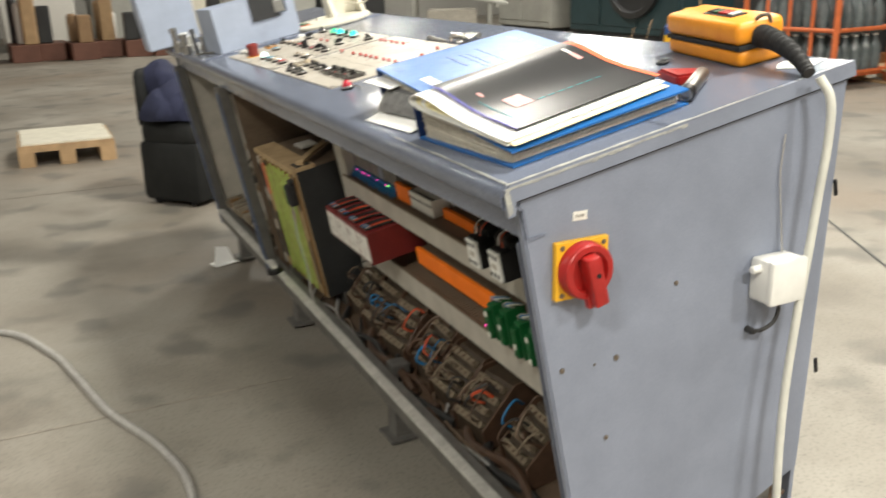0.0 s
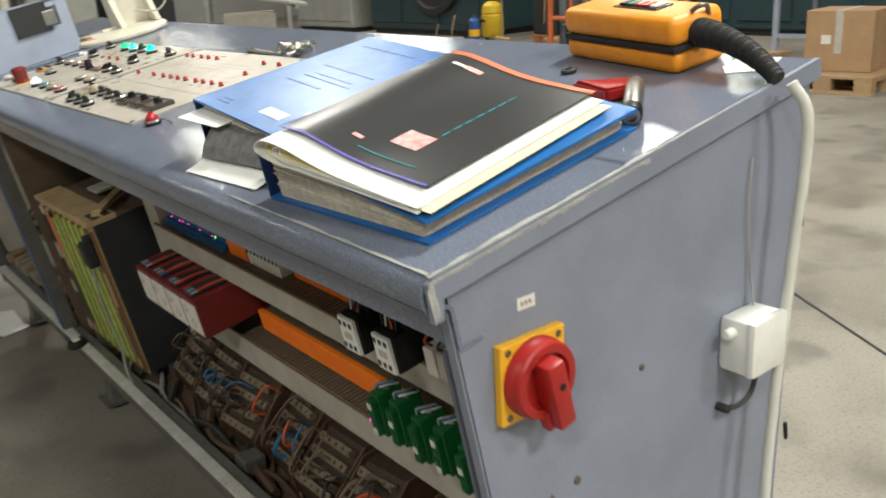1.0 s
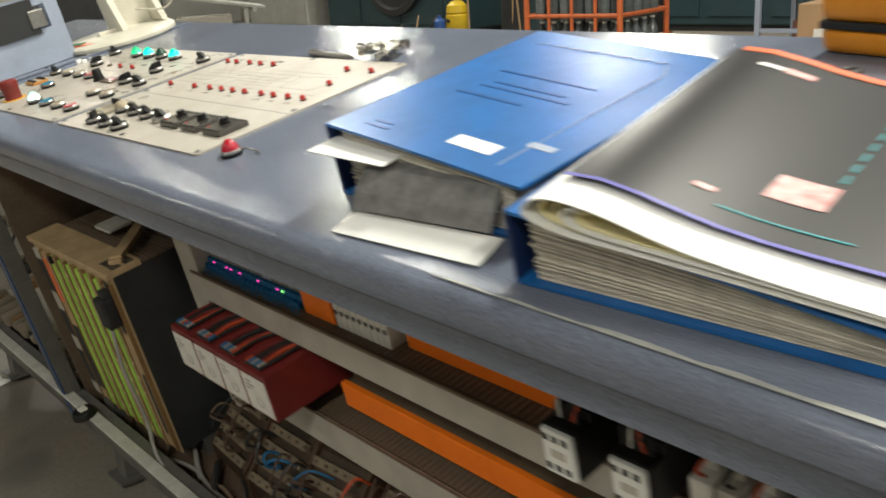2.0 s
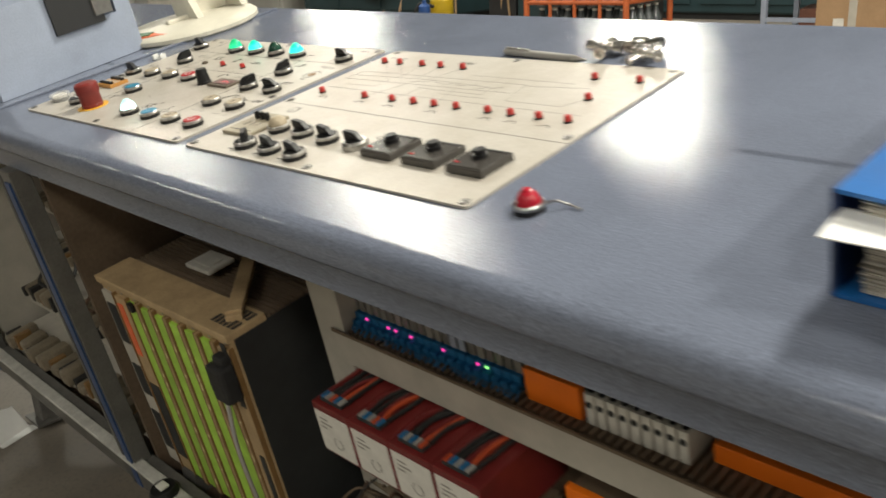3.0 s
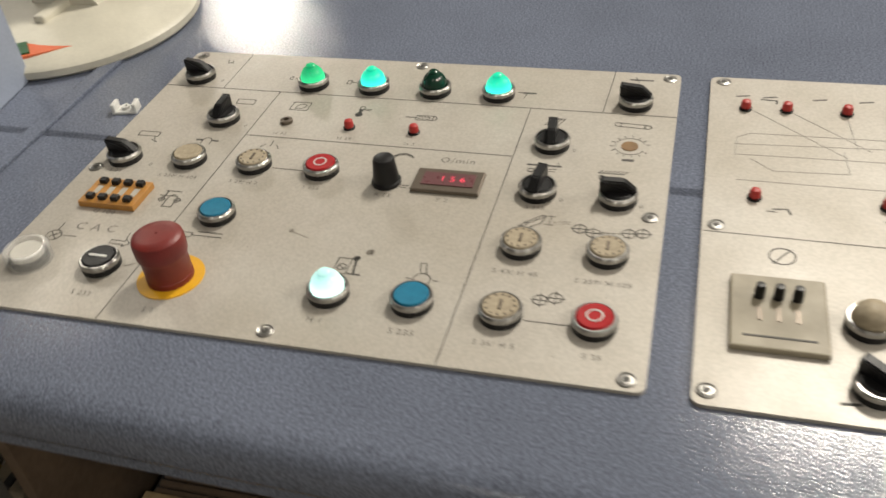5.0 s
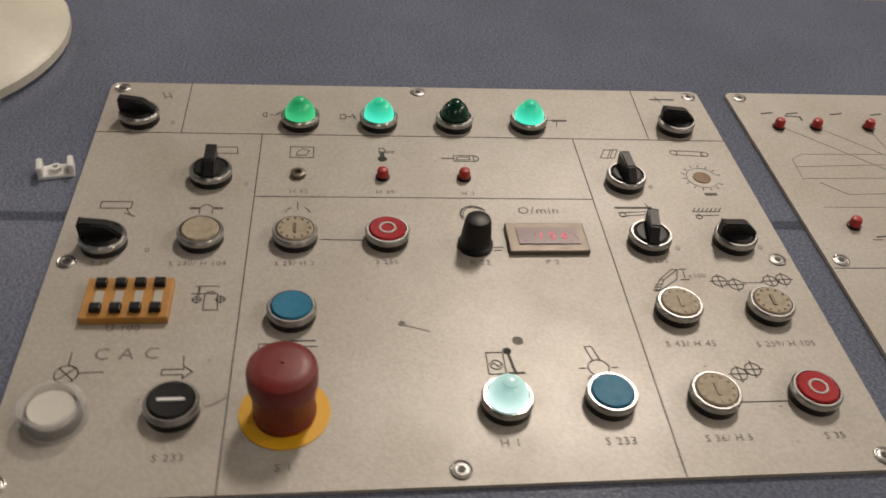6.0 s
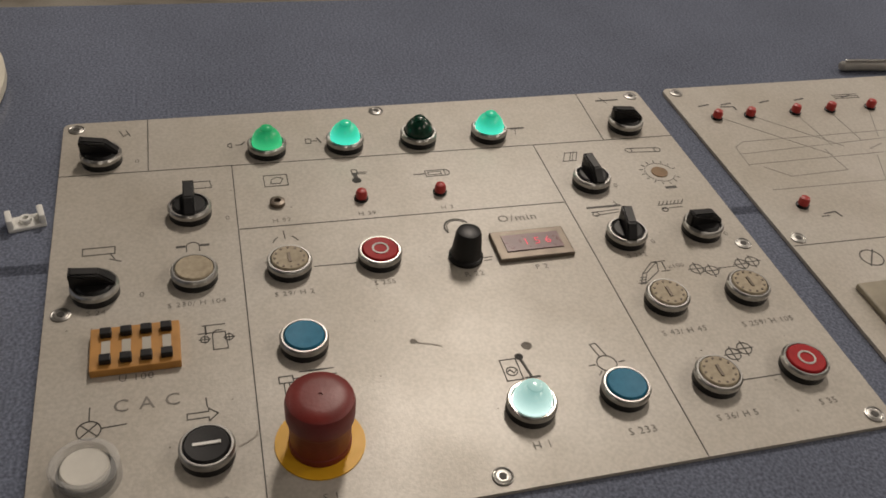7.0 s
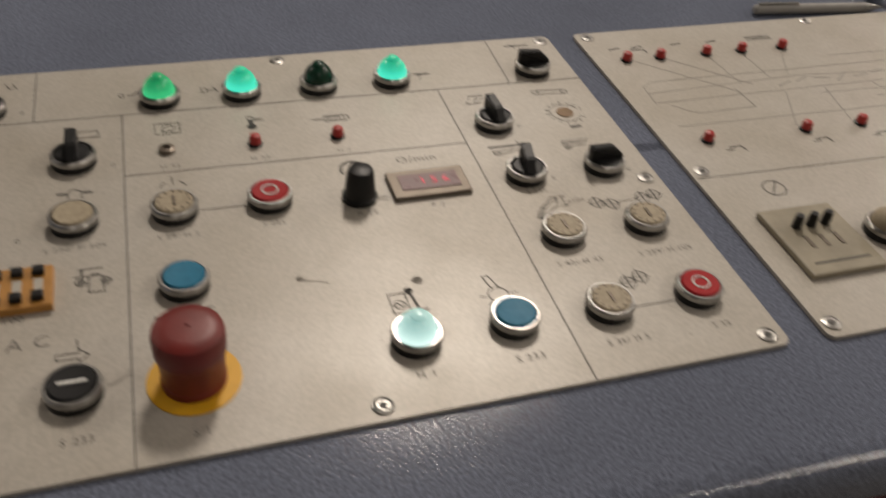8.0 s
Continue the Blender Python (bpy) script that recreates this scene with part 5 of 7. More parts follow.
def small_things():
    # red tool with a steel tube
    t = thing("hand_tool", DESK @ pose(0.0, 0.0, 0.0006), "red-handled hand tool with a steel tube", "tool")
    bm = bmesh.new()
    d = Vector((0.388, 0.062, 0.013)) - Vector((0.492, 0.138, 0.013))
    L2 = d.length
    rot = d.to_track_quat("Z", "Y").to_matrix().to_4x4()
    lathe(bm, [(0.0115, 0), (0.0125, 0.004), (0.0125, L2 - 0.012), (0.011, L2 - 0.010), (0.011, L2), (0.007, L2), (0.007, L2 - 0.006), (0, L2 - 0.006)], 18, Matrix.Translation((0.492, 0.138, 0.013)) @ rot)
    part("steel_tube", bm, "steel", t, smooth=True)
    bm = bmesh.new()
    lathe(bm, [(0.0135, L2 - 0.022), (0.0135, L2 - 0.004), (0.0125, L2 - 0.002), (0.0105, L2 - 0.002), (0.0105, L2 - 0.02)], 18, Matrix.Translation((0.492, 0.138, 0.013)) @ rot)
    part("black_collar", bm, "black", t, smooth=True)
    bm = bmesh.new()
    prism(bm, [(0.470, 0.230), (0.446, 0.150), (0.475, 0.128), (0.505, 0.140)], (0.001, 0.020))
    bmesh.ops.bevel(bm, geom=bm.edges[:], offset=0.004, segments=2, affect="EDGES")
    part("red_handle", bm, "red", t, smooth=True)
    r = thing("small_ring", DESK @ pose(0.55, 0.31, 0.004), "small dark metal ring on the desk", "ring")
    bm = bmesh.new()
    tube(bm, [(0.009 * math.cos(k * math.pi / 5), 0.009 * math.sin(k * math.pi / 5), 0) for k in range(11)], 0.0035, 8, n=3)
    part("ring_body", bm, "dark", r, smooth=True)
    # loose signal lamp
    t = thing("signal_lamp", DESK @ pose(0.1390, 0.9220, 0.0), "loose red dome lamp with a chrome bezel", "lamp")
    shared("collar", "collar", t)
    shared("bezel", "bezel", t)
    shared("lens", "dome_red_dome", t)
    bm = bmesh.new()
    tube(bm, [(0.008, -0.012, 0.006), (0.012, -0.022, 0.008), (0.018, -0.030, 0.003), (0.016, -0.044, 0.002)], 0.0012, 6)
    part("wire_end", bm, "steel", t)
    # pen
    a, b = Vector((0.5215, 1.268, 0.0055)), Vector((0.5100, 1.1235, 0.0045))
    t = thing("ball_pen", DESK @ Matrix.Translation(a) @ (b - a).to_track_quat("Z", "Y").to_matrix().to_4x4(), "grey-white ball pen lying on the desk", "pen")
    n = (b - a).length
    bm = bmesh.new()
    lathe(bm, [(0.003, 0.0), (0.0048, 0.002), (0.0052, n * 0.5), (0.0050, n * 0.86)], 14)
    part("barrel", bm, "wire_grey", t, smooth=True)
    bm = bmesh.new()
    lathe(bm, [(0.0050, n * 0.86), (0.0012, n * 0.99), (0.0005, n), (0, n)], 14)
    part("tip", bm, "chrome", t, smooth=True)
    bm = bmesh.new()
    box(bm, -0.0016, 0.0016, 0.0050, 0.0066, 0.004, 0.048, 0.0005)
    part("clip", bm, "chrome", t)
    # chrome cross keys
    for x, y, rz, tilt in ((0.540, 1.112, 20, 12), (0.525, 1.046, 62, -8), (0.558, 1.075, 95, 10)):
        t = thing("cross_key", DESK @ pose(x, y, 0.011, tilt, 6, rz), "worn chrome cross-shaped valve key", "key", "cross keys")
        bm = bmesh.new()
        for k in range(4):
            m = pose(0, 0, 0, 0, 0, 90 * k) @ pose(0, 0, 0, 0, 90, 0)
            ln = (0.034, 0.024, 0.034, 0.020)[k]
            lathe(bm, [(0.0055, 0), (0.0055, ln * 0.6), (0.0075, ln * 0.62), (0.0075, ln), (0.005, ln), (0.005, ln * 0.8), (0, ln * 0.8)], 12, m)
        lathe(bm, [(0.0075, -0.008), (0.009, -0.004), (0.009, 0.006), (0.006, 0.010), (0, 0.011)], 14)
        part("cross_body", bm, "chrome_bright", t, smooth=True)
    # cable-tie mount
    t = thing("cable_tie_mount", DESK @ pose(0.386, 1.996, 0.0, 0, 0, 12), "small white plastic cable-tie mount", "clip")
    bm = bmesh.new()
    box(bm, -0.007, 0.007, -0.012, 0.012, 0.0, 0.003, 0.001)
    for s in (-1, 1):
        box(bm, -0.0065, 0.0065, s * 0.012 - (0.004 if s > 0 else 0), s * 0.012 + (0 if s > 0 else 0.004), 0.002, 0.010, 0.001)
    lathe(bm, [(0.004, 0.002), (0.004, 0.006), (0.002, 0.006), (0.002, 0.003), (0, 0.003)], 12)
    part("mount_body", bm, "white", t, smooth=True)
    # sheet under the grip
    t = thing("paper_scrap", DESK @ pose(0.60, 0.075, 0.0006, 0, 0, 20), "scrap of white paper under the remote grip", "paper")
    bm = bmesh.new()
    prism(bm, [(-0.005, -0.05), (0.05, -0.06), (0.052, 0.0), (0.02, 0.01), (-0.01, 0.0)], (0, 0.001))
    part("sheet", bm, "paper_white", t)


small_things()


# ---- the far end of the top ----
def far_end():
    bm = bmesh.new()
    box(bm, 0.045, REAR + 0.03, 2.055, 2.072, 0.0, 0.004, 0.001)
    part("cover_strip", bm, "paint", console)
    t = thing("instrument_box", DESK @ pose(0.128, 2.102, 0.0, 0, 0, 6), "pale blue steel box with an open window", "instrument box")
    w, h, dp = 0.305, 0.150, 0.16
    bm = bmesh.new()
    wx0, wx1, wz0 = 0.150, 0.272, 0.084
    prism(bm, [(0, 0.001), (w, 0.001), (w, h), (wx1, h), (wx1, wz0), (wx0, wz0), (wx0, h), (0, h)], (0, 0.003), axis="y")
    part("front_panel", bm, "paint_light", t)
    for nm, q in (("top_rail", (wx0 - 0.002, wx1 + 0.002, 0.0035, 0.006, h - 0.012, h)), ("side_panel", (0, 0.003, 0.003, dp, 0.001, h)), ("side_panel", (w - 0.003, w, 0.003, dp, 0.001, h)), ("rear_panel", (0.003, w - 0.003, dp - 0.003, dp, 0.001, h))):
        bm = bmesh.new()
        box(bm, *q)
        part(nm, bm, "paint_light", t)
    bm = bmesh.new()
    prism(bm, [(wx0 - 0.012, wz0 - 0.008), (wx1 - 0.03, wz0 - 0.008), (wx1 - 0.03, h + 0.006), (wx0 - 0.012, h + 0.006)], (-0.006, -0.0005), axis="y")
    part("hinged_flap", bm, "dark", t)
    bm = bmesh.new()
    box(bm, wx0 + 0.02, wx1 - 0.004, 0.02, 0.08, wz0, h - 0.015, 0.004)
    part("inner_block", bm, "dark", t)
    bm = bmesh.new()
    box(bm, wx1 - 0.05, wx1 - 0.010, -0.010, 0.02, wz0 + 0.004, h - 0.02, 0.003)
    part("latch", bm, "steel", t)
    # round monitor foot
    t = thing("monitor_stand", DESK @ pose(0.563, 2.168, 0.0), "cream plastic monitor stand with a round foot", "monitor stand")
    bm = bmesh.new()
    lathe(bm, [(0.138, 0.0), (0.143, 0.004), (0.143, 0.011), (0.138, 0.015), (0.06, 0.022), (0, 0.022)], 48)
    part("round_foot", bm, "cream", t, smooth=True)
    bm = bmesh.new()
    for s in (-1, 1):
        prism(bm, [(-0.04, 0.020), (0.045, 0.020), (0.060, 0.10), (0.085, 0.24), (0.045, 0.24), (0.0, 0.10)], (s * 0.055 - 0.008, s * 0.055 + 0.008), axis="y", m=pose(0.062, 0.0, 0, 0, 0, 90))
    box(bm, 0.008, 0.116, 0.020, 0.032, 0.02, 0.24)
    part("neck", bm, "cream", t)
    bm = bmesh.new()
    box(bm, -0.05, 0.03, -0.004, 0.010, 0.018, 0.030, 0.003)
    part("tilt_bar", bm, "cream", t)
    bm = bmesh.new()
    box(bm, 0.0, 0.17, -0.02, 0.16, 0.235, 0.42, 0.015)
    part("screen_back", bm, "cream", t)
    bm = bmesh.new()
    tube(bm, [(0.10, 0.02, 0.26), (0.14, -0.05, 0.20), (0.15, -0.08, 0.10), (0.12, -0.06, 0.05), (0.06, -0.01, 0.06)], 0.003, 8)
    part("lead", bm, "cream", t, smooth=True)
    t = thing("sticky_notes", DESK @ pose(0.468, 2.140, 0.0158, 2, 0, 40), "orange and green sticky notes on the stand", "sticky notes")
    bm = bmesh.new()
    box(bm, -0.016, 0.016, -0.030, 0.030, 0, 0.003)
    part("orange_pad", bm, "cover_orange", t)
    bm = bmesh.new()
    box(bm, -0.012, 0.018, 0.012, 0.052, 0.0031, 0.0045)
    part("green_pad", bm, "terminal_green", t)
    # grey box and small metal parts beyond
    t = thing("sheet_metal_cover", DESK @ pose(0.02, 2.70, 0.0), "pale blue upright sheet-metal cover", "cover")
    bm = bmesh.new()
    box(bm, -0.04, 0.17, 0.0, 0.12, 0.001, 0.42, 0.006)
    part("casing", bm, "paint_light", t)
    for x, y, r, h, mt in ((0.06, 2.36, 0.018, 0.07, "steel"), (0.10, 2.42, 0.022, 0.055, "white"), (0.05, 2.47, 0.016, 0.09, "chrome"), (0.12, 2.34, 0.014, 0.05, "chrome"), (0.09, 2.52, 0.02, 0.06, "white"), (0.17, 2.45, 0.015, 0.08, "steel")):
        t = thing("metal_fitting", DESK @ pose(x, y, 0.0005), "small pale metal fitting standing on the console", "fitting", "loose fittings")
        bm = bmesh.new()
        lathe(bm, [(r, 0), (r, h * 0.4), (r * 0.7, h * 0.45), (r * 0.7, h * 0.8), (r * 0.9, h * 0.82), (r * 0.9, h), (0, h)], 16)
        part("fitting_body", bm, mt, t, smooth=True)
    t = thing("bracket", DESK @ pose(0.105, 2.22, 0.0005, 0, 0, 35), "bent pale steel bracket on the console", "bracket")
    bm = bmesh.new()
    box(bm, -0.01, 0.01, -0.05, 0.05, 0, 0.004)
    box(bm, -0.01, 0.01, 0.046, 0.05, 0.004, 0.09)
    part("bracket_body", bm, "steel", t)


far_end()


# ---- inside the console ----
INNER = DESK @ pose(0.24, 1.25, 0, 0, 0, -1.26) @ pose(-0.24, -1.25, 0)
def card_rack():
    t = thing("card_rack", DESK @ pose(0.112, 1.966, -0.748), "tan metal card rack with green circuit card fronts", "card rack")
    W, Hh, Dp = 0.431, 0.438, 0.34       # along -y, up, back
    bm = bmesh.new()
    box(bm, 0.012, Dp, -W, -W + 0.004, 0, Hh - 0.012, 0.001)
    part("side_wall", bm, "rack_black", t)
    bm = bmesh.new()
    box(bm, 0.012, Dp, -0.004, 0, 0, Hh - 0.012, 0.001)
    part("side_wall", bm, "rack_black", t)
    bm = bmesh.new()
    box(bm, Dp - 0.004, Dp, -W + 0.004, -0.004, 0, Hh - 0.012)
    part("rear_wall", bm, "rack_black", t)
    bm = bmesh.new()
    box(bm, 0.0, 0.075, -W, 0, Hh - 0.014, Hh, 0.002)
    part("top_ledge", bm, "rack_tan", t)
    bm = bmesh.new()
    # flat strap laid slantwise over the grille from the ledge to the rear
    box(bm, 0, 0.25, -0.013, 0.013, 0.004, 0.014, 0.0012)
    box(bm, -0.010, 0.004, -0.013, 0.013, 0, 0.010, 0.0008)
    bmesh.ops.transform(bm, matrix=pose(0.042, -0.399, Hh, 0, 0, 47), verts=bm.verts)
    part("strap", bm, "rack_tan", t)
    for i in range(26):
        bm = bmesh.new()
        x = 0.080 + i * 0.0098
        box(bm, x, x + 0.0055, -W + 0.004, -0.004, Hh - 0.014, Hh - 0.009)
        part("grille_bar", bm, "duct_brown", t)
    for i in range(12):
        bm = bmesh.new()
        box(bm, 0.018 + (i % 2) * 0.028, 0.038 + (i % 2) * 0.028, -W + 0.006 + (i // 2) * 0.011, -W + 0.012 + (i // 2) * 0.011, Hh, Hh + 0.0012)
        part("vent_slot", bm, "dark", t)
    bm = bmesh.new()
    box(bm, 0.10, 0.155, -0.235, -0.16, Hh + 0.002, Hh + 0.010, 0.002)
    box(bm, 0.112, 0.140, -0.222, -0.175, Hh + 0.010, Hh + 0.012)
    part("label_holder", bm, "label_white", t)
    bm = bmesh.new()
    box(bm, 0.008, 0.012, -W, 0, 0.0, Hh - 0.014)
    part("front_frame", bm, "rack_tan", t)
    # cards: pale blank module, orange module, then green ones
    y = -0.004
    plan = [("duct", 0.050)] + [("rack_tan", 0.048)] + [("card_green", 0.0480)] * 6 + [("rack_tan", 0.041)]
    for k, (mt, wd) in enumerate(plan):
        gap = 0.0165 if mt == "card_green" else 0.0035
        bm = bmesh.new()
        box(bm, 0.001, 0.0075, y - wd + gap, y - 0.0005, 0.014, Hh - 0.030, 0.0006)
        c = part("card_front", bm, mt, t)
        rails = ((wd - 0.0160, 0.0030), (wd - 0.0118, 0.0050), (wd - 0.0050, 0.0042)) if gap > 0.01 else ((wd - 0.0032, 0.003),)
        for r0, rw in rails:
            bm = bmesh.new()
            box(bm, -0.001, 0.0076, y - r0 - rw, y - r0, 0.010, Hh - 0.024)
            part("card_edge", bm, "rack_tan" if abs(rw - 0.005) < 1e-6 else "card_edge", c)
        if k == 0:
            for z0, z1 in ((0.30, 0.385), (0.18, 0.25), (0.05, 0.14)):
                bm = bmesh.new()
                box(bm, -0.0005, 0.001, y - wd + 0.010, y - 0.008, z0, z1)
                part("module_window", bm, "rack_black", c)
        elif k == 1:
            bm = bmesh.new()
            box(bm, -0.001, 0.001, y - 0.024, y - 0.006, 0.285, 0.395)
            part("orange_flag", bm, "cover_orange", c)
            bm = bmesh.new()
            box(bm, -0.001, 0.001, y - wd + 0.008, y - 0.006, 0.05, 0.22)
            part("module_window", bm, "rack_black", c)
        elif k == len(plan) - 1:
            for z0, z1 in ((0.30, 0.42), (0.05, 0.20)):
                bm = bmesh.new()
                box(bm, -0.0005, 0.001, y - wd + 0.012, y - 0.016, z0, z1)
                part("module_window", bm, "rack_black", c)
        else:
            rnd = random.Random(k)
            for q in range(7):
                z0 = rnd.uniform(0.03, Hh - 0.06)
                bm = bmesh.new()
                box(bm, -0.0020, -0.0011, y - wd + 0.0050, y - wd + 0.0072, z0, z0 + rnd.uniform(0.004, 0.014))
                part("card_light", bm, "paper_yellow", c)
        bm = bmesh.new()
        lathe(bm, [(0.0022, 0), (0.0022, 0.002), (0, 0.002)], 8, pose(0.0078, y - wd / 2, Hh - 0.022, 0, -90, 0))
        part("card_screw", bm, "steel", c)
        y -= wd
    bm = bmesh.new()
    box(bm, -0.030, 0.0, -0.432, -0.388, 0.325, 0.392, 0.007, 2)
    box(bm, -0.022, -0.002, -0.395, -0.368, 0.328, 0.356, 0.006)
    box(bm, -0.018, 0.0, -0.428, -0.400, 0.390, 0.406, 0.004)
    pl = part("plug", bm, "black_matt", t, "black plug with a thin lead")
    bm = bmesh.new()
    tube(bm, [(-0.016, -0.400, 0.328), (-0.028, -0.402, 0.23), (-0.024, -0.396, 0.10), (-0.042, -0.43, 0.02), (-0.045, -0.54, -0.005), (-0.03, -0.62, -0.03)], 0.0038, 8)
    part("plug_lead", bm, "wire_grey", pl, smooth=True)
    bm = bmesh.new()
    box(bm, -0.008, 0.0, -0.135, -0.119, 0.398, 0.415, 0.002)
    part("black_clip", bm, "black", t)
    bm = bmesh.new()
    for a in (0.06, 0.30):
        box(bm, a, a + 0.03, -W, 0, -0.043, 0)
    part("support", bm, "steel_dirty", t)


card_rack()


def ducts():
    """Two slotted wiring ducts with smooth grey covers and dusty comb sides."""
    for zt, h, nm in ((-0.349, 0.056, 1), (-0.554, 0.072, 2)):
        t = thing("cable_duct", INNER, "beige-grey slotted cable duct with dusty comb walls", "cable duct", "cable ducts")
        bm = bmesh.new()
        box(bm, 0.238, 0.243, 0.05, 1.452, zt - h, zt, 0.001)
        part("front_cover", bm, "duct", t)
        bm = bmesh.new()
        box(bm, 0.244, 0.3145, 0.05, 1.452, zt - 0.010, zt - 0.006)
        part("inner_shelf", bm, "duct_brown", t)
        bm = bmesh.new()
        box(bm, 0.236, 0.239, 0.05, 1.452, zt - 0.001, zt + 0.004)
        part("cover_lip", bm, "duct_brown", t)
        n = 116
        me = None
        for i in range(n):
            y = 0.06 + i * 0.012
            if me is None:
                bm = bmesh.new()
                box(bm, 0.246, 0.3125, 0, 0.0072, zt - 0.005, zt + 0.001)
                ob = part("comb_tooth", bm, "duct_brown", t, at=pose(0, y, 0))
                me = ob
            else:
                same_part("comb_tooth", me, t, pose(0, y, 0))


def relay_row():
    protos = {}
    for i in range(21):
        y = 1.4360 - i * 0.01625
        t = thing("relay", INNER @ pose(0.268, y, -0.3375), "small plug-in relay in a blue socket", "relay", "relay row")
        if not protos:
            bm = bmesh.new()
            box(bm, 0.0, 0.045, -0.0145, 0, -0.014, 0.012, 0.001)
            box(bm, -0.008, 0.0, -0.0135, -0.002, -0.010, 0.002, 0.001)
            protos["s"] = part("socket", bm, "relay_blue", t)
            bm = bmesh.new()
            box(bm, 0.006, 0.045, -0.0138, -0.0008, 0.012, 0.050, 0.0015)
            protos["c"] = part("relay_case", bm, "relay_clear", t)
        else:
            same_part("socket", protos["s"], t, Matrix.Identity(4))
            same_part("relay_case", protos["c"], t, Matrix.Identity(4))
        if i in (0, 2, 5, 6, 8, 12, 16, 17):
            bm = bmesh.new()
            lathe(bm, [(0.0021, 0), (0.0021, 0.002), (0, 0.0026)], 8, pose(-0.001, -0.0077, 0.0085, 0, -90, 0))
            part("status_light", bm, "lime_lit" if i == 17 else "magenta_lit", t)
        if i in (13, 14):
            bm = bmesh.new()
            box(bm, 0.0045, 0.006, -0.0130, -0.0018, 0.014, 0.048)
            part("pale_face", bm, "paint_light", t)
    # hanging blue wires in front of the sockets
    t = thing("wire_bundle", INNER, "thin blue control wires from the relays into the duct", "wires", kind="stuff")
    rnd = random.Random(8)
    bm = bmesh.new()
    for i in range(60):
        y = 1.43 - i * 0.0057
        tube(bm, [(0.262, y, -0.341), (0.252 + rnd.uniform(-0.004, 0.004), y + rnd.uniform(-0.004, 0.004), -0.347), (0.256, y + rnd.uniform(-0.006, 0.006), -0.359)], 0.0013, 5, n=2)
    part("wire_strands", bm, "wire_blue", t)
    # orange cover plates
    for y0, y1, z0, z1, x in ((0.998, 1.083, -0.350, -0.301, 0.262), (0.53, 0.835, -0.348, -0.322, 0.280), (0.500, 1.050, -0.530, -0.482, 0.268)):
        t = thing("orange_cover", INNER, "bright orange plastic terminal cover strip", "cover strip", "orange covers")
        bm = bmesh.new()
        box(bm, x, x + 0.012, y0, y1, z0, z1, 0.0015)
        part("strip_body", bm, "orange", t)
        bm = bmesh.new()
        box(bm, x + 0.012, 0.3148, y0 + 0.004, y1 - 0.004, z0 + 0.004, z1 - 0.004)
        part("strip_mount", bm, "duct_brown", t)
    # white terminal row
    for i in range(9):
        y = 0.990 - i * 0.0155
        t = thing("terminal_block", INNER @ pose(0.262, y, -0.349), "white screw terminal with a dark round screw", "terminal", "terminal row")
        bm = bmesh.new()
        box(bm, 0, 0.05, -0.0125, 0, 0.0, 0.045, 0.001)
        part("terminal_body", bm, "label_white", t)
        bm = bmesh.new()
        lathe(bm, [(0.0048, 0), (0.0048, 0.001), (0, 0.001)], 10, pose(0.008, -0.006, 0.045))
        part("terminal_screw", bm, "dark", t)
        bm = bmesh.new()
        lathe(bm, [(0.0045, 0), (0.0045, 0.001), (0, 0.001)], 10, pose(0.0, -0.006, 0.030, 0, -90, 0))
        part("terminal_hole", bm, "dark", t)


ducts()
relay_row()


def maroon_modules():
    for k in range(4):
        t = thing("drive_module", INNER @ pose(0.152, 1.422 - k * 0.0855, -0.506), "maroon module with a white label front", "drive module", "drive modules")
        bm = bmesh.new()
        box(bm, 0.0, 0.162, -0.0845, 0, 0.0, 0.092, 0.002)
        part("module_body", bm, "maroon", t)
        bm = bmesh.new()
        box(bm, -0.0015, -0.0002, -0.081, -0.004, 0.006, 0.080)
        f = part("front_label", bm, "label_white", t)
        bm = bmesh.new()
        circle(bm, 0, 0, 0.010, 0.0016, 0, 18, 30, 330, 0.0004)
        part("printed_ring", bm, "etch_pale", f, at=pose(-0.0016, -0.046, 0.030, 0, -90, 0))
        for z0, y0, ln in ((0.066, -0.014, 0.018), (0.058, -0.014, 0.026), (0.050, -0.012, 0.014)):
            bm = bmesh.new()
            box(bm, -0.0019, -0.0015, y0 - ln, y0, z0, z0 + 0.003)
            part("printed_bar", bm, "etch_pale", f)
        bm = bmesh.new()
        box(bm, 0.008, 0.026, -0.062, -0.012, 0.092, 0.098, 0.002)
        c = part("connector", bm, "dark", t)
        for i in range(5):
            bm = bmesh.new()
            box(bm, 0.010, 0.024, -0.059 + i * 0.0096, -0.053 + i * 0.0096, 0.098, 0.101)
            part("pin", bm, ("wire_grey", "wire_blue", "wire_red", "wire_grey", "wire_blue")[(i + k) % 5], c)
        rnd = random.Random(40 + k)
        for i in range(6):
            bm = bmesh.new()
            y = -0.014 - i * 0.0092
            tube(bm, [(0.026, y, 0.096), (0.060, y + rnd.uniform(-0.006, 0.006), 0.097), (0.110, y - 0.01 + rnd.uniform(-0.008, 0.008), 0.095), (0.160, y - 0.02 + rnd.uniform(-0.008, 0.008), 0.097)], 0.0038, 6, n=4)
            part("wire", bm, ("maroon", "wire_black", "wire_black", "maroon", "wire_red", "wire_black")[i], t)


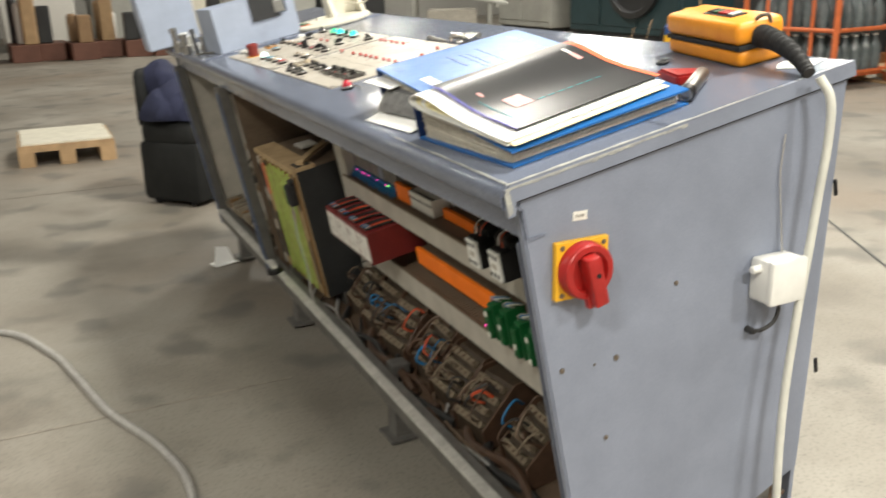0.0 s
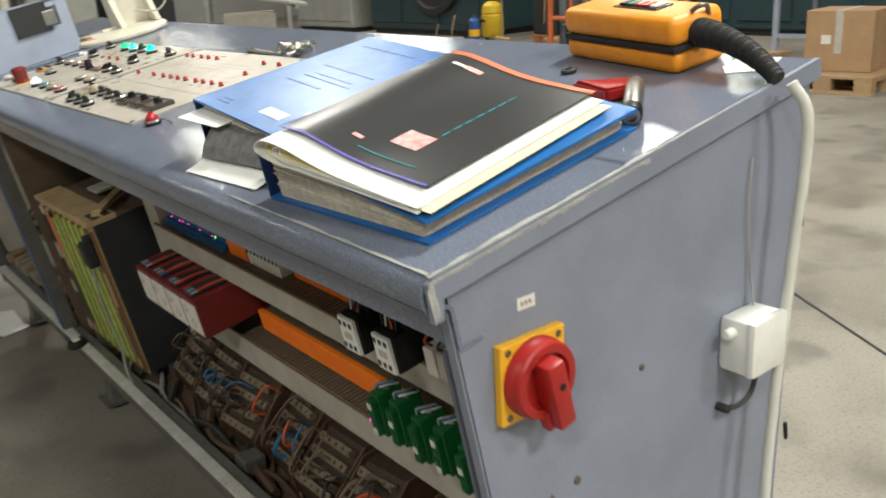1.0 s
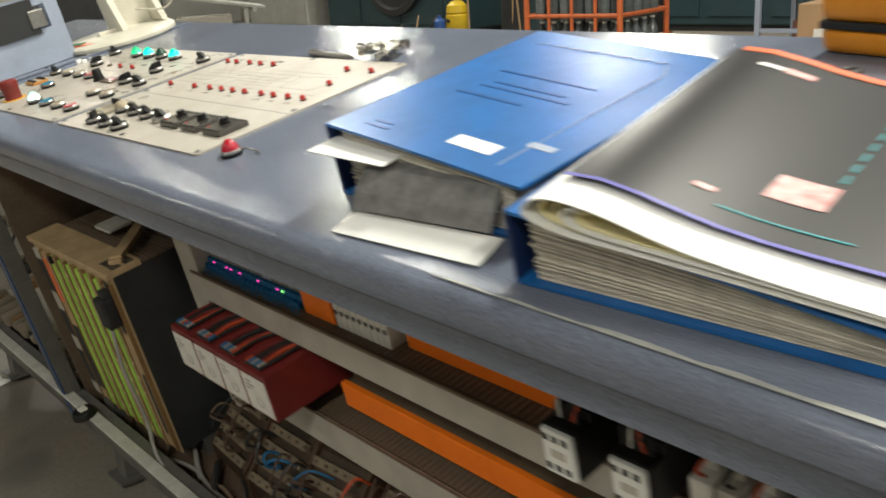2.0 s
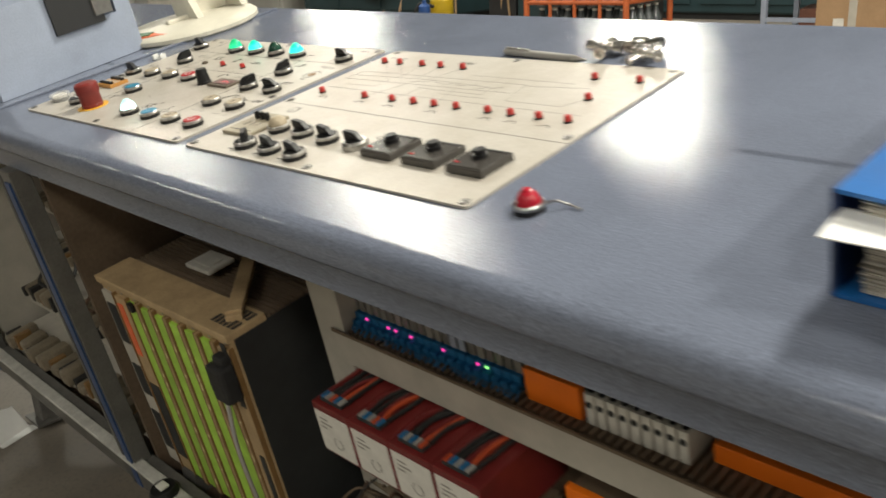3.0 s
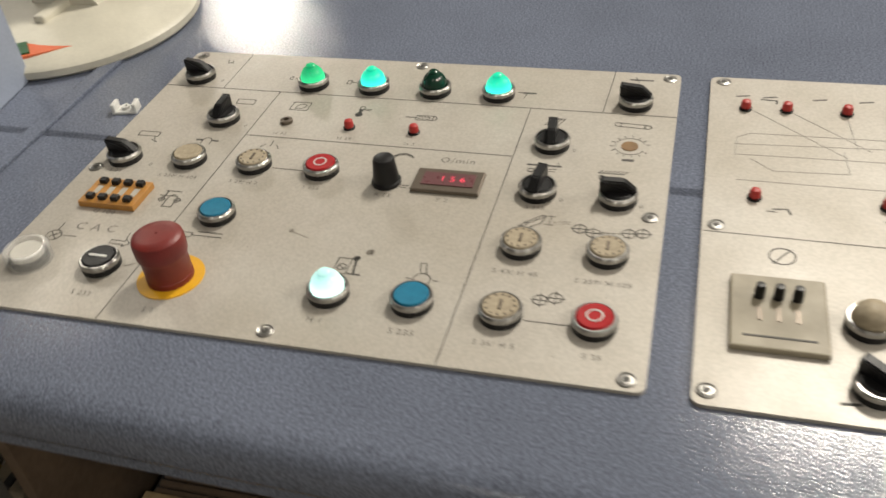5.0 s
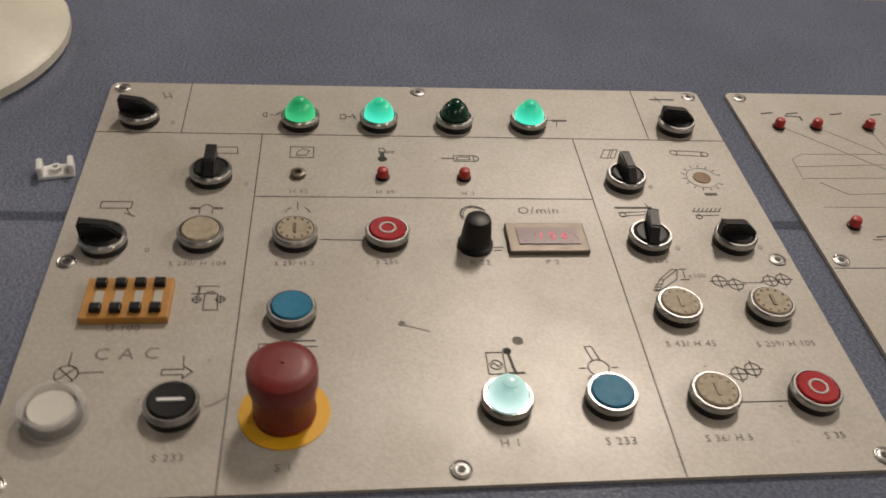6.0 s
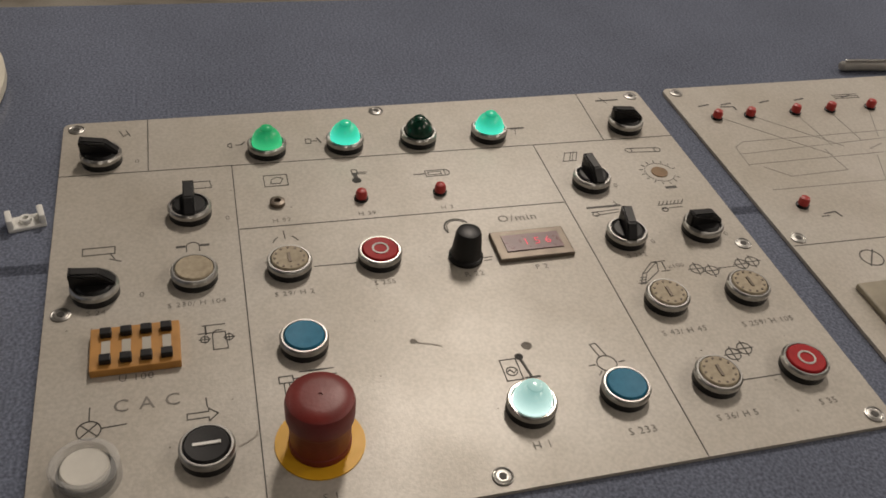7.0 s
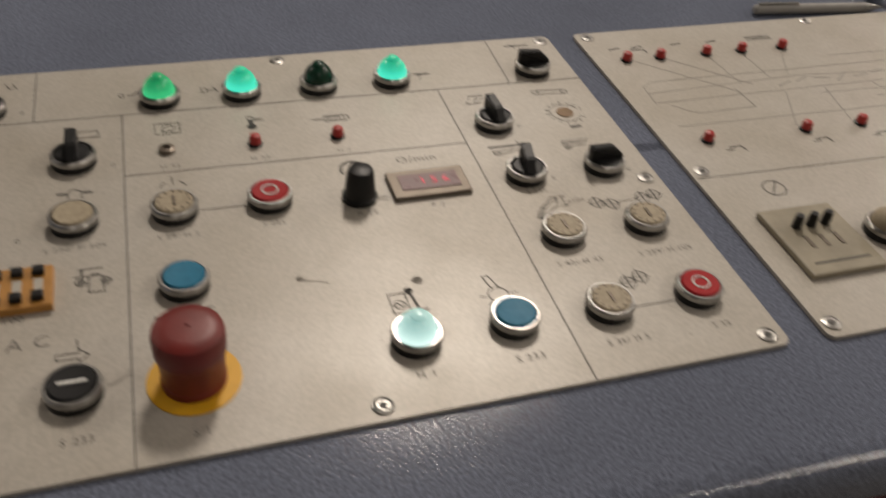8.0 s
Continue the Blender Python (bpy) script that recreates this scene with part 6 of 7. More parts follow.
def contactors():
    for y in (0.452, 0.362):
        t = thing("contactor", INNER @ pose(0.160, y, -0.309), "black contactor with a white front plate", "contactor", "contactors")
        bm = bmesh.new()
        box(bm, 0.006, 0.155, -0.046, 0, 0.0, 0.062, 0.003)
        box(bm, 0.03, 0.155, -0.046, 0, 0.060, 0.074, 0.002)
        part("contactor_body", bm, "black", t)
        bm = bmesh.new()
        box(bm, 0.0, 0.006, -0.043, -0.002, 0.002, 0.060, 0.001)
        f = part("front_plate", bm, "white", t)
        for i in range(3):
            for z in (0.012, 0.050):
                bm = bmesh.new()
                box(bm, -0.0008, 0, -0.037 + i * 0.013, -0.030 + i * 0.013, z - 0.004, z + 0.004)
                part("terminal_slot", bm, "dark", f)
        bm = bmesh.new()
        box(bm, -0.0012, 0, -0.032, -0.013, 0.026, 0.036)
        part("slider_window", bm, "duct", f)
        rnd = random.Random(int(y * 1000))
        for i in range(5):
            bm = bmesh.new()
            yy = -0.006 - i * 0.008
            tube(bm, [(0.02, yy, 0.064), (0.03, yy + rnd.uniform(-0.01, 0.01), 0.085), (0.07, yy + rnd.uniform(-0.01, 0.01), 0.090), (0.12, yy, 0.078)], 0.0018, 5, n=4)
            part("wire", bm, ("wire_black", "wire_white", "wire_black", "wire_red", "wire_black")[i], t)
    for k, y in enumerate((0.30, 0.27, 0.24, 0.205, 0.17)):
        t = thing("terminal_block", INNER @ pose(0.20, y, -0.318), "pale modular terminal with coloured wires", "terminal", "small terminals")
        bm = bmesh.new()
        box(bm, 0, 0.114, -0.024, 0, 0, 0.045, 0.002)
        box(bm, 0.02, 0.114, -0.020, -0.004, 0.045, 0.060, 0.002)
        part("terminal_body", bm, ("label_white", "duct", "label_white", "dark", "label_white")[k], t)
        bm = bmesh.new()
        tube(bm, [(0.01, -0.012, 0.045), (0.0, -0.012, 0.06), (0.03, -0.018, 0.075), (0.08, -0.012, 0.07)], 0.002, 6)
        part("wire", bm, "wire_red" if k % 2 == 0 else "wire_black", t)
    for k in range(5):
        y = 0.478 - k * 0.056
        t = thing("terminal_module", INNER @ pose(0.190, y, -0.494 + 0.006 * (k % 2)), "green plastic terminal module with pale plugs", "terminal module", "green modules")
        bm = bmesh.new()
        box(bm, 0.0, 0.048, -0.024, 0, -0.004, 0.078, 0.002)
        box(bm, -0.012, 0.0, -0.021, -0.004, 0.004, 0.070, 0.002)
        part("module_body", bm, "terminal_green", t)
        for i in range(4):
            bm = bmesh.new()
            box(bm, -0.0135, -0.012, -0.018, -0.008, 0.008 + i * 0.016, 0.018 + i * 0.016)
            part("plug_face", bm, "label_white" if (i + k) % 3 == 0 else "terminal_green", t)
        bm = bmesh.new()
        box(bm, -0.014, -0.012, -0.008, -0.004, 0.03, 0.034)
        part("status_light", bm, "magenta_lit" if k == 0 else "terminal_green", t)
        for i in range(3):
            bm = bmesh.new()
            yy = -0.005 - i * 0.007
            tube(bm, [(0.010 + i * 0.008, yy, 0.077), (0.008, yy - 0.006, 0.092), (0.024, yy - 0.010, 0.089), (0.044, yy - 0.004, 0.079)], 0.0016, 5, n=4)
            part("wire", bm, ("wire_grey", "wire_blue", "wire_white")[i], t)


maroon_modules()
contactors()


def transformer(x, y, z, w, turn, seed, h=0.135):
    """A dusty transformer: a dark core, pale terminal bars stepping down its sloping front, clamped ends, leads."""
    t = thing("transformer", DESK @ pose(x, y, z, 0, 0, turn), "dusty transformer with pale terminal bars and leads", "transformer", "transformers")
    rnd = random.Random(seed)
    bm = bmesh.new()
    prism(bm, [(-0.030, 0.0), (0.115, 0.0), (0.115, h), (0.070, h), (-0.030, 0.045)], (-w / 2 + 0.006, w / 2 - 0.006), axis="y")
    part("core", bm, "core", t)
    for s_ in (-1, 1):
        bm = bmesh.new()
        prism(bm, [(-0.038, 0.0), (0.122, 0.0), (0.122, h + 0.008), (0.066, h + 0.010), (-0.038, 0.052)], (s_ * w / 2 - 0.003, s_ * w / 2 + 0.003), axis="y")
        part("end_clamp", bm, "coil", t)
    n = 4
    for k in range(n):
        f = (k + 0.35) / n
        px, pz = -0.030 + 0.10 * f, 0.045 + (h - 0.045) * f
        bm = bmesh.new()
        box(bm, -0.009, 0.009, -w / 2 + 0.010 + 0.010 * (k % 2), w / 2 - 0.010, 0, 0.017, 0.003, 2, pose(px, 0, pz, 0, -42, 0))
        b = part("terminal_bar", bm, "bar_dusty", t)
        for q in range(5):
            yy = -w / 2 + 0.022 + q * (w - 0.044) / 4
            bm = bmesh.new()
            lathe(bm, [(0.0035, 0), (0.0035, 0.002), (0, 0.002)], 8, pose(px, yy, pz, 0, -42, 0) @ pose(0, 0, 0.017))
            part("terminal_screw", bm, "coil", b)
    for k in range(7):
        bm = bmesh.new()
        yy = rnd.uniform(-w / 2, w / 2)
        y2 = yy + rnd.uniform(-0.06, 0.06)
        f1, f2 = rnd.uniform(0.1, 0.5), rnd.uniform(0.4, 0.95)
        on = lambda f, o: (-0.030 + 0.10 * f - o, 0.045 + (h - 0.045) * f + o)
        a, b, c, d = on(f1, 0.004), on(f1, 0.030), on(f2, 0.034), on(f2, 0.008)
        tube(bm, [(a[0], yy, a[1]), (b[0], yy + 0.008, b[1]), (c[0], (yy + y2) / 2, c[1]), (d[0], y2, d[1])], rnd.choice((0.002, 0.003, 0.004)), 6, n=5)
        part("lead", bm, rnd.choice(("wire_black", "wire_black", "coil", "duct_brown", "coil", "coil", "wire_black", "wire_red", "bar_dusty", "coil", "wire_black", "wire_blue")), t, smooth=True)


for i, (tx, ty, tw) in enumerate(((0.165, 1.41, 0.15), (0.150, 1.24, 0.15), (0.140, 1.075, 0.15), (0.150, 0.90, 0.13), (0.135, 0.75, 0.14), (0.120, 0.59, 0.13), (0.13, 0.40, 0.12))):
    transformer(tx + 0.035, ty, -0.789, tw, (i * 37 % 11) - 5, 60 + i, 0.135 if i < 4 else 0.115)


def inner_cables():
    rnd = random.Random(12)
    for i in range(14):
        y0 = 0.15 + i * 0.10
        t = thing("cable", DESK, "dusty loose cable lying in the console's tray", "cable", "tray cables")
        bm = bmesh.new()
        r = rnd.choice((0.004, 0.006, 0.009, 0.011))
        tube(bm, [(0.085 + rnd.uniform(-0.01, 0.03), y0, -0.783 + r), (0.10 + rnd.uniform(-0.02, 0.03), y0 + 0.14, -0.775 + rnd.uniform(0, 0.02)), (0.09 + rnd.uniform(-0.01, 0.03), y0 + 0.30, -0.785 + r), (0.16, y0 + 0.42, -0.775)], r, 8, n=6)
        part("cable_body", bm, rnd.choice(("coil", "wire_grey", "wire_black", "duct_brown", "coil")), t, smooth=True)
    # far compartment: pale terminal strips with leads
    for xt, zt, pitch, sz in ((0.32, -0.40, 0.034, 0.040), (0.26, -0.50, 0.040, 0.045), (0.19, -0.60, 0.060, 0.055), (0.11, -0.70, 0.066, 0.060)):
        t = thing("terminal_strip", DESK @ pose(xt, 2.01, zt), "row of aged beige terminals on a dusty rail", "terminal strip", "far terminals")
        bm = bmesh.new()
        box(bm, 0.01, 0.485 - xt, 0, 0.78, -0.035, 0.0)
        part("rail", bm, "duct", t)
        for i in range(int(0.77 / pitch)):
            bm = bmesh.new()
            y = 0.012 + i * pitch + rnd.uniform(-0.004, 0.004)
            box(bm, -0.012 + rnd.uniform(-0.012, 0.012), sz, y, y + pitch * rnd.uniform(0.45, 0.66), 0.0, sz * rnd.uniform(0.4, 0.8), pitch * 0.12, 2, pose(0, 0, 0.002, 0, rnd.uniform(-9, 5), 0))
            q = part("terminal", bm, "roller", t, smooth=True)
            bm = bmesh.new()
            box(bm, -0.006, sz * 0.55, y + pitch * 0.66, y + pitch * 0.92, 0.0, sz * rnd.uniform(0.3, 0.7))
            part("terminal_clip", bm, "black_matt" if i % 3 else "card_edge", q)
    for i in range(5):
        t = thing("cable", DESK, "dark loose lead hanging in the far compartment", "cable", "hanging leads")
        y = 2.10 + i * 0.13
        bm = bmesh.new()
        tube(bm, [(0.27, y, -0.455), (0.235, y + rnd.uniform(-0.03, 0.03), -0.50), (0.205, y + rnd.uniform(-0.03, 0.03), -0.545), (0.21, y, -0.56)], 0.004, 7, n=6)
        part("cable_body", bm, rnd.choice(("coil", "wire_black")), t, smooth=True)
    # lens-like ring cap on the rail
    t = thing("cable_gland", DESK @ pose(0.045, 1.862, -0.728), "black cable gland with a pale lid on the rail", "cable gland")
    bm = bmesh.new()
    lathe(bm, [(0.028, 0), (0.028, 0.010), (0.024, 0.016), (0, 0.016)], 20)
    part("gland_ring", bm, "black", t, smooth=True)
    bm = bmesh.new()
    box(bm, -0.010, 0.010, -0.012, 0.012, 0.016, 0.022, 0.003)
    part("gland_cap", bm, "label_white", t)


inner_cables()


# ---- the hall behind ----
def pallet(x, y, turn=0, w=1.2, d=0.8, sheet=False, label="raw wooden pallet on the concrete floor"):
    t = thing("pallet", pose(x, y, 0, 0, 0, turn), label, "pallet", "pallets")
    for k in range(3):
        yy = (-d / 2 + 0.05, 0, d / 2 - 0.05)[k]
        bm = bmesh.new(); box(bm, -w / 2, w / 2, yy - 0.05, yy + 0.05, 0, 0.022); part("bottom_board", bm, "wood", t)
        for xx in (-w / 2 + 0.07, 0, w / 2 - 0.07):
            bm = bmesh.new(); box(bm, xx - 0.07, xx + 0.07, yy - 0.05, yy + 0.05, 0.022, 0.1); part("block", bm, "wood", t)
    for xx in (-w / 2 + 0.07, 0, w / 2 - 0.07):
        bm = bmesh.new(); box(bm, xx - 0.07, xx + 0.07, -d / 2, d / 2, 0.1, 0.122); part("stringer", bm, "wood", t)
    for k in range(7):
        yy = -d / 2 + 0.05 + k * (d - 0.1) / 6
        bm = bmesh.new(); box(bm, -w / 2, w / 2, yy - 0.048, yy + 0.048, 0.122, 0.144); part("top_board", bm, "wood", t)
    if sheet:
        s = thing("fibre_board", pose(x, y, 0.1442, 0, 0, turn + 1), "pale fibre board lying on the pallet", "board")
        bm = bmesh.new(); box(bm, -w / 2 + 0.02, w / 2 - 0.01, -d / 2 + 0.02, d / 2 - 0.02, 0, 0.015, 0.002); part("board_body", bm, "cream", s)


pallet(-0.20, 5.86, 88, 0.70, 0.62, True)
pallet(7.0, 3.2, 96, 0.8, 0.75)
pallet(7.9, 5.0, 80)
pallet(8.6, 1.9, 92)


def office_chair():
    t = thing("office_chair", pose(0.34, 4.05, 0, 0, 0, 40), "black upholstered office chair with a navy jacket", "chair")
    bm = bmesh.new(); box(bm, -0.19, 0.19, -0.19, 0.19, 0.32, 0.47, 0.05, 3); part("seat", bm, "chair", t, smooth=True)
    bm = bmesh.new(); box(bm, -0.17, 0.17, 0.15, 0.22, 0.42, 0.74, 0.04, 3); part("backrest", bm, "chair", t, smooth=True)
    bm = bmesh.new(); lathe(bm, [(0.03, 0.08), (0.03, 0.34)], 12); part("column", bm, "black", t, smooth=True)
    bm = bmesh.new(); box(bm, -0.20, 0.20, -0.20, 0.20, 0.02, 0.36, 0.04, 2); part("skirt", bm, "chair", t, smooth=True)
    for k in range(5):
        a = 72 * k
        bm = bmesh.new(); box(bm, 0, 0.20, -0.025, 0.025, 0.06, 0.10, 0.01, 2, pose(0, 0, 0, 0, 0, a)); leg = part("leg", bm, "black", t)
        bm = bmesh.new(); lathe(bm, [(0.028, -0.015), (0.03, 0), (0.028, 0.015)], 12, pose(0.20 * math.cos(radians(a)), 0.20 * math.sin(radians(a)), 0.030, 90, 0, a)); part("castor", bm, "black", leg)
    j = thing("jacket", pose(0.30, 4.0, 0.47, 0, 0, 40), "crumpled navy work jacket thrown over a chair", "jacket")
    bm = bmesh.new()
    for x, y, z, r in ((0, 0, 0.05, 0.15), (0.06, 0.06, 0.12, 0.12), (-0.08, 0.04, 0.04, 0.12), (0.03, 0.13, 0.19, 0.11), (-0.02, -0.11, 0.02, 0.10)):
        rr = bmesh.ops.create_icosphere(bm, subdivisions=3, radius=r, matrix=pose(x, y, z))
        for v in rr["verts"]:
            v.co += noise.noise_vector(v.co * 9) * 0.035 + noise.noise_vector(v.co * 22) * 0.012
            v.co.z = max(v.co.z, 0.005)
    part("cloth", bm, "navy", j, smooth=True)


office_chair()


def stillage():
    t = thing("steel_stillage", pose(7.15, 5.75, 0, 0, 0, 5), "orange steel tube stillage holding bottles", "stillage")
    W, D, Hh = 1.1, 0.9, 0.98
    def bar(nm, a, b, r=0.022):
        bm = bmesh.new(); tube(bm, [a, b], r, 8, n=1); part(nm, bm, "rack_orange", t)
    for sx in (-1, 1):
        for sy in (-1, 1):
            bar("post", (sx * D / 2, sy * W / 2, 0), (sx * D / 2, sy * W / 2, Hh), 0.03)
        for k in range(3):
            bar("upright", (sx * D / 2, -W / 2 + (k + 1) * W / 4, 0.14), (sx * D / 2, -W / 2 + (k + 1) * W / 4, Hh), 0.018)
        for z in (0.14, 0.56, Hh):
            bar("cross_rail", (sx * D / 2, -W / 2, z), (sx * D / 2, W / 2, z))
    for sy in (-1, 1):
        for z in (0.14, 0.56, Hh):
            bar("side_rail", (-D / 2, sy * W / 2, z), (D / 2, sy * W / 2, z))
    bm = bmesh.new(); box(bm, -D / 2, D / 2, -W / 2, W / 2, 0.10, 0.13); part("deck", bm, "rack_orange", t)
    first = None
    for i in range(5):
        for k in range(7):
            for q in range(2):
                at = pose(7.15, 5.75, 0, 0, 0, 5) @ pose(-0.34 + i * 0.165, -0.46 + k * 0.15, 0.131 + q * 0.38)
                if first is None:
                    b = thing("bottle", at, "clear plastic bottle standing in the stillage", "bottle", "bottles")
                    bm = bmesh.new(); lathe(bm, [(0.06, 0), (0.065, 0.02), (0.065, 0.24), (0.03, 0.31), (0.025, 0.35), (0, 0.35)], 12); part("bottle_body", bm, "bottle", b, smooth=True)
                    bm = bmesh.new(); lathe(bm, [(0.027, 0.35), (0.027, 0.37), (0, 0.37)], 10); part("cap", bm, "white", b)
                    first = b
                else:
                    copy_thing(first, at)


stillage()


def carton(x, y, z, w, d, h, turn, label="brown cardboard carton sealed with tape"):
    t = thing("carton", pose(x, y, z, 0, 0, turn), label, "carton", "cartons")
    bm = bmesh.new(); box(bm, -w / 2, w / 2, -d / 2, d / 2, 0, h, 0.006); part("carton_body", bm, "card", t)
    bm = bmesh.new(); box(bm, -w / 2 - 0.001, w / 2 + 0.001, -0.03, 0.03, h * 0.3, h + 0.001); part("tape", bm, "duct", t)
    bm = bmesh.new(); box(bm, -w / 2 - 0.003, -w / 2 - 0.001, -0.04 + 0.1, 0.04 + 0.1, h * 0.45, h * 0.6); part("printed_mark", bm, "label_white", t)


carton(7.15, 3.22, 0.145, 0.52, 0.55, 0.50, 8)
carton(9.9, 3.4, 0.0, 0.7, 0.7, 0.5, 12)


def hall_machines():
    def block(nm, x0, x1, y0, y1, h, mt, label, cat, extra=None):
        t = thing(nm, pose((x0 + x1) / 2, (y0 + y1) / 2, 0), label, cat)
        w, d = (x1 - x0) / 2, (y1 - y0) / 2
        bm = bmesh.new(); box(bm, -w, w, -d, d, 0.08, h, 0.03); part("casing", bm, mt, t)
        bm = bmesh.new(); box(bm, -w + 0.05, w - 0.05, -d + 0.05, d - 0.05, 0, 0.08); part("plinth", bm, "dark", t)
        n = max(2, int(d * 2 / 0.9))
        for k in range(n):
            yy = -d + (k + 0.5) * 2 * d / n
            bm = bmesh.new(); box(bm, -w - 0.02, -w - 0.001, yy - d / n * 0.86, yy + d / n * 0.86, 0.2, h - 0.12, 0.008); dr = part("door", bm, mt, t)
            bm = bmesh.new(); box(bm, -w - 0.05, -w - 0.02, yy + d / n * 0.6, yy + d / n * 0.66, h * 0.42, h * 0.55, 0.005); part("handle", bm, "steel", dr)
        return t
    t = block("press_machine", 9.3, 12.0, 10.3, 13.4, 2.6, "machine_teal", "dark teal printing machine with a round guard", "machine")
    bm = bmesh.new(); lathe(bm, [(0.75, 0), (0.75, 0.10), (0.66, 0.12), (0.62, 0.06), (0, 0.06)], 40, pose(-1.36, -0.4, 1.1, 0, -90, 0)); part("round_guard", bm, "dark", t, smooth=True)
    block("switch_cabinet", 9.2, 10.2, 13.9, 15.9, 1.9, "machine_grey", "beige-grey steel switch cabinet", "cabinet")
    block("press_machine", 10.8, 13.0, 3.0, 8.6, 2.3, "machine_teal", "long dark teal machine behind the stillage", "machine")
    block("press_machine", 11.0, 13.2, -4.0, 2.2, 2.2, "dark", "dark iron machine along the hall", "machine")
    block("press_machine", -2.6, -0.75, 13.6, 15.6, 2.4, "brick_red", "red-brown painted machine at the back", "machine")
    # slatted delivery table
    t = thing("slatted_table", pose(6.3, 12.4, 0, 0, 0, -28), "beige slatted delivery table on legs", "table")
    for k in range(8):
        bm = bmesh.new(); box(bm, -0.75, 0.75, -0.55 + k * 0.15, -0.46 + k * 0.15, 0.80, 0.84, 0.006, 2, pose(0, 0, 0, 0, 10, 0)); part("slat", bm, "machine_grey", t)
    for sx in (-0.6, 0.6):
        bm = bmesh.new(); box(bm, sx - 0.03, sx + 0.03, -0.56, 0.62, 0.74, 0.80, 0.004, 2, pose(0, 0, 0, 0, 10, 0)); part("bearer", bm, "machine_grey", t)
        for sy in (-0.5, 0.55):
            bm = bmesh.new(); box(bm, sx - 0.03, sx + 0.03, sy - 0.03, sy + 0.03, 0, 0.78 - sx * 0.17); part("leg", bm, "machine_grey", t)
    bm = bmesh.new(); box(bm, -0.4, 0.4, -0.3, 0.3, 0.1, 0.6, 0.02); part("drive_box", bm, "duct", t)
    # vacuum cleaner
    t = thing("vacuum_cleaner", pose(9.0, 9.75, 0), "yellow wet vacuum cleaner on castors", "vacuum cleaner")
    bm = bmesh.new(); lathe(bm, [(0.14, 0.06), (0.17, 0.10), (0.17, 0.38), (0.15, 0.40)], 20); part("tank", bm, "yellow_far", t, smooth=True)
    bm = bmesh.new(); lathe(bm, [(0.15, 0.40), (0.165, 0.42), (0.15, 0.52), (0.08, 0.58), (0, 0.59)], 20); part("motor_head", bm, "yellow_far", t, smooth=True)
    bm = bmesh.new(); tube(bm, [(-0.16, 0, 0.3), (-0.35, 0.1, 0.35), (-0.4, 0.2, 0.1), (-0.2, 0.3, 0.03)], 0.022, 8); part("hose", bm, "black_matt", t, smooth=True)
    for k in range(4):
        bm = bmesh.new(); lathe(bm, [(0.03, -0.012), (0.03, 0.012)], 10, pose(0.13 * math.cos(k * 1.57), 0.13 * math.sin(k * 1.57), 0.03, 90, 0, 0)); part("castor", bm, "black", t)
    # blue can
    t = thing("oil_can", pose(8.45, 9.55, 0), "blue tall oil can on the floor", "can")
    bm = bmesh.new(); lathe(bm, [(0.075, 0), (0.08, 0.01), (0.08, 0.34), (0.05, 0.37), (0.03, 0.38), (0.03, 0.42), (0, 0.42)], 18); part("can_body", bm, "blue_far", t, smooth=True)
    bm = bmesh.new(); lathe(bm, [(0.0815, 0.12), (0.0815, 0.22)], 18); part("can_label", bm, "yellow", t)
    # torn carton
    t = thing("torn_carton", pose(8.5, 10.35, 0, 0, 0, 30), "torn open cardboard carton on the floor", "carton")
    for q in (((-0.25, 0.0), (0.2, 0.0), (0.26, 0.30), (0.05, 0.42), (-0.2, 0.28)), ((-0.2, 0.0), (0.25, 0.0), (0.2, 0.22), (-0.1, 0.30))):
        bm = bmesh.new(); prism(bm, list(q), (-0.01, 0.0), axis="y", m=pose(0, 0.15 if len(q) == 4 else -0.1, 0, 14, 0, 20)); part("carton_flap", bm, "card", t)
    # brooms
    for k, (x, y, l) in enumerate(((8.5, 9.0, 4), (8.7, 8.2, -3), (8.8, 8.45, 5), (9.0, 7.9, -6))):
        t = thing("broom", pose(x, y, 0, l, -4, 0), "wooden-handled broom leaning upright", "broom", "brooms")
        bm = bmesh.new(); tube(bm, [(0, 0, 0.12), (0, 0, 1.45)], 0.014, 8, n=1); part("handle", bm, "wood", t)
        bm = bmesh.new(); box(bm, -0.03, 0.03, -0.14, 0.14, 0.06, 0.12, 0.01); part("head", bm, "wood", t)
        bm = bmesh.new(); prism(bm, [(-0.13, 0.06), (0.13, 0.06), (0.15, 0.0), (-0.15, 0.0)], (-0.035, 0.035), axis="x"); part("bristles", bm, "card", t)
    # grey work table with dark goods below
    t = thing("work_table", pose(8.6, 3.4, 0, 0, 0, 4), "grey steel work table with a square frame", "table")
    bm = bmesh.new(); box(bm, -0.5, 0.5, -2.0, 1.2, 0.78, 0.83, 0.006); part("tabletop", bm, "machine_grey", t)
    for sx in (-0.44, 0.44):
        for sy in (-1.9, -0.3, 1.1):
            bm = bmesh.new(); box(bm, sx - 0.025, sx + 0.025, sy - 0.025, sy + 0.025, 0, 0.78); part("leg", bm, "paint_light", t)
        bm = bmesh.new(); box(bm, sx - 0.02, sx + 0.02, -1.9, 1.1, 0.28, 0.32); part("stretcher", bm, "paint_light", t)
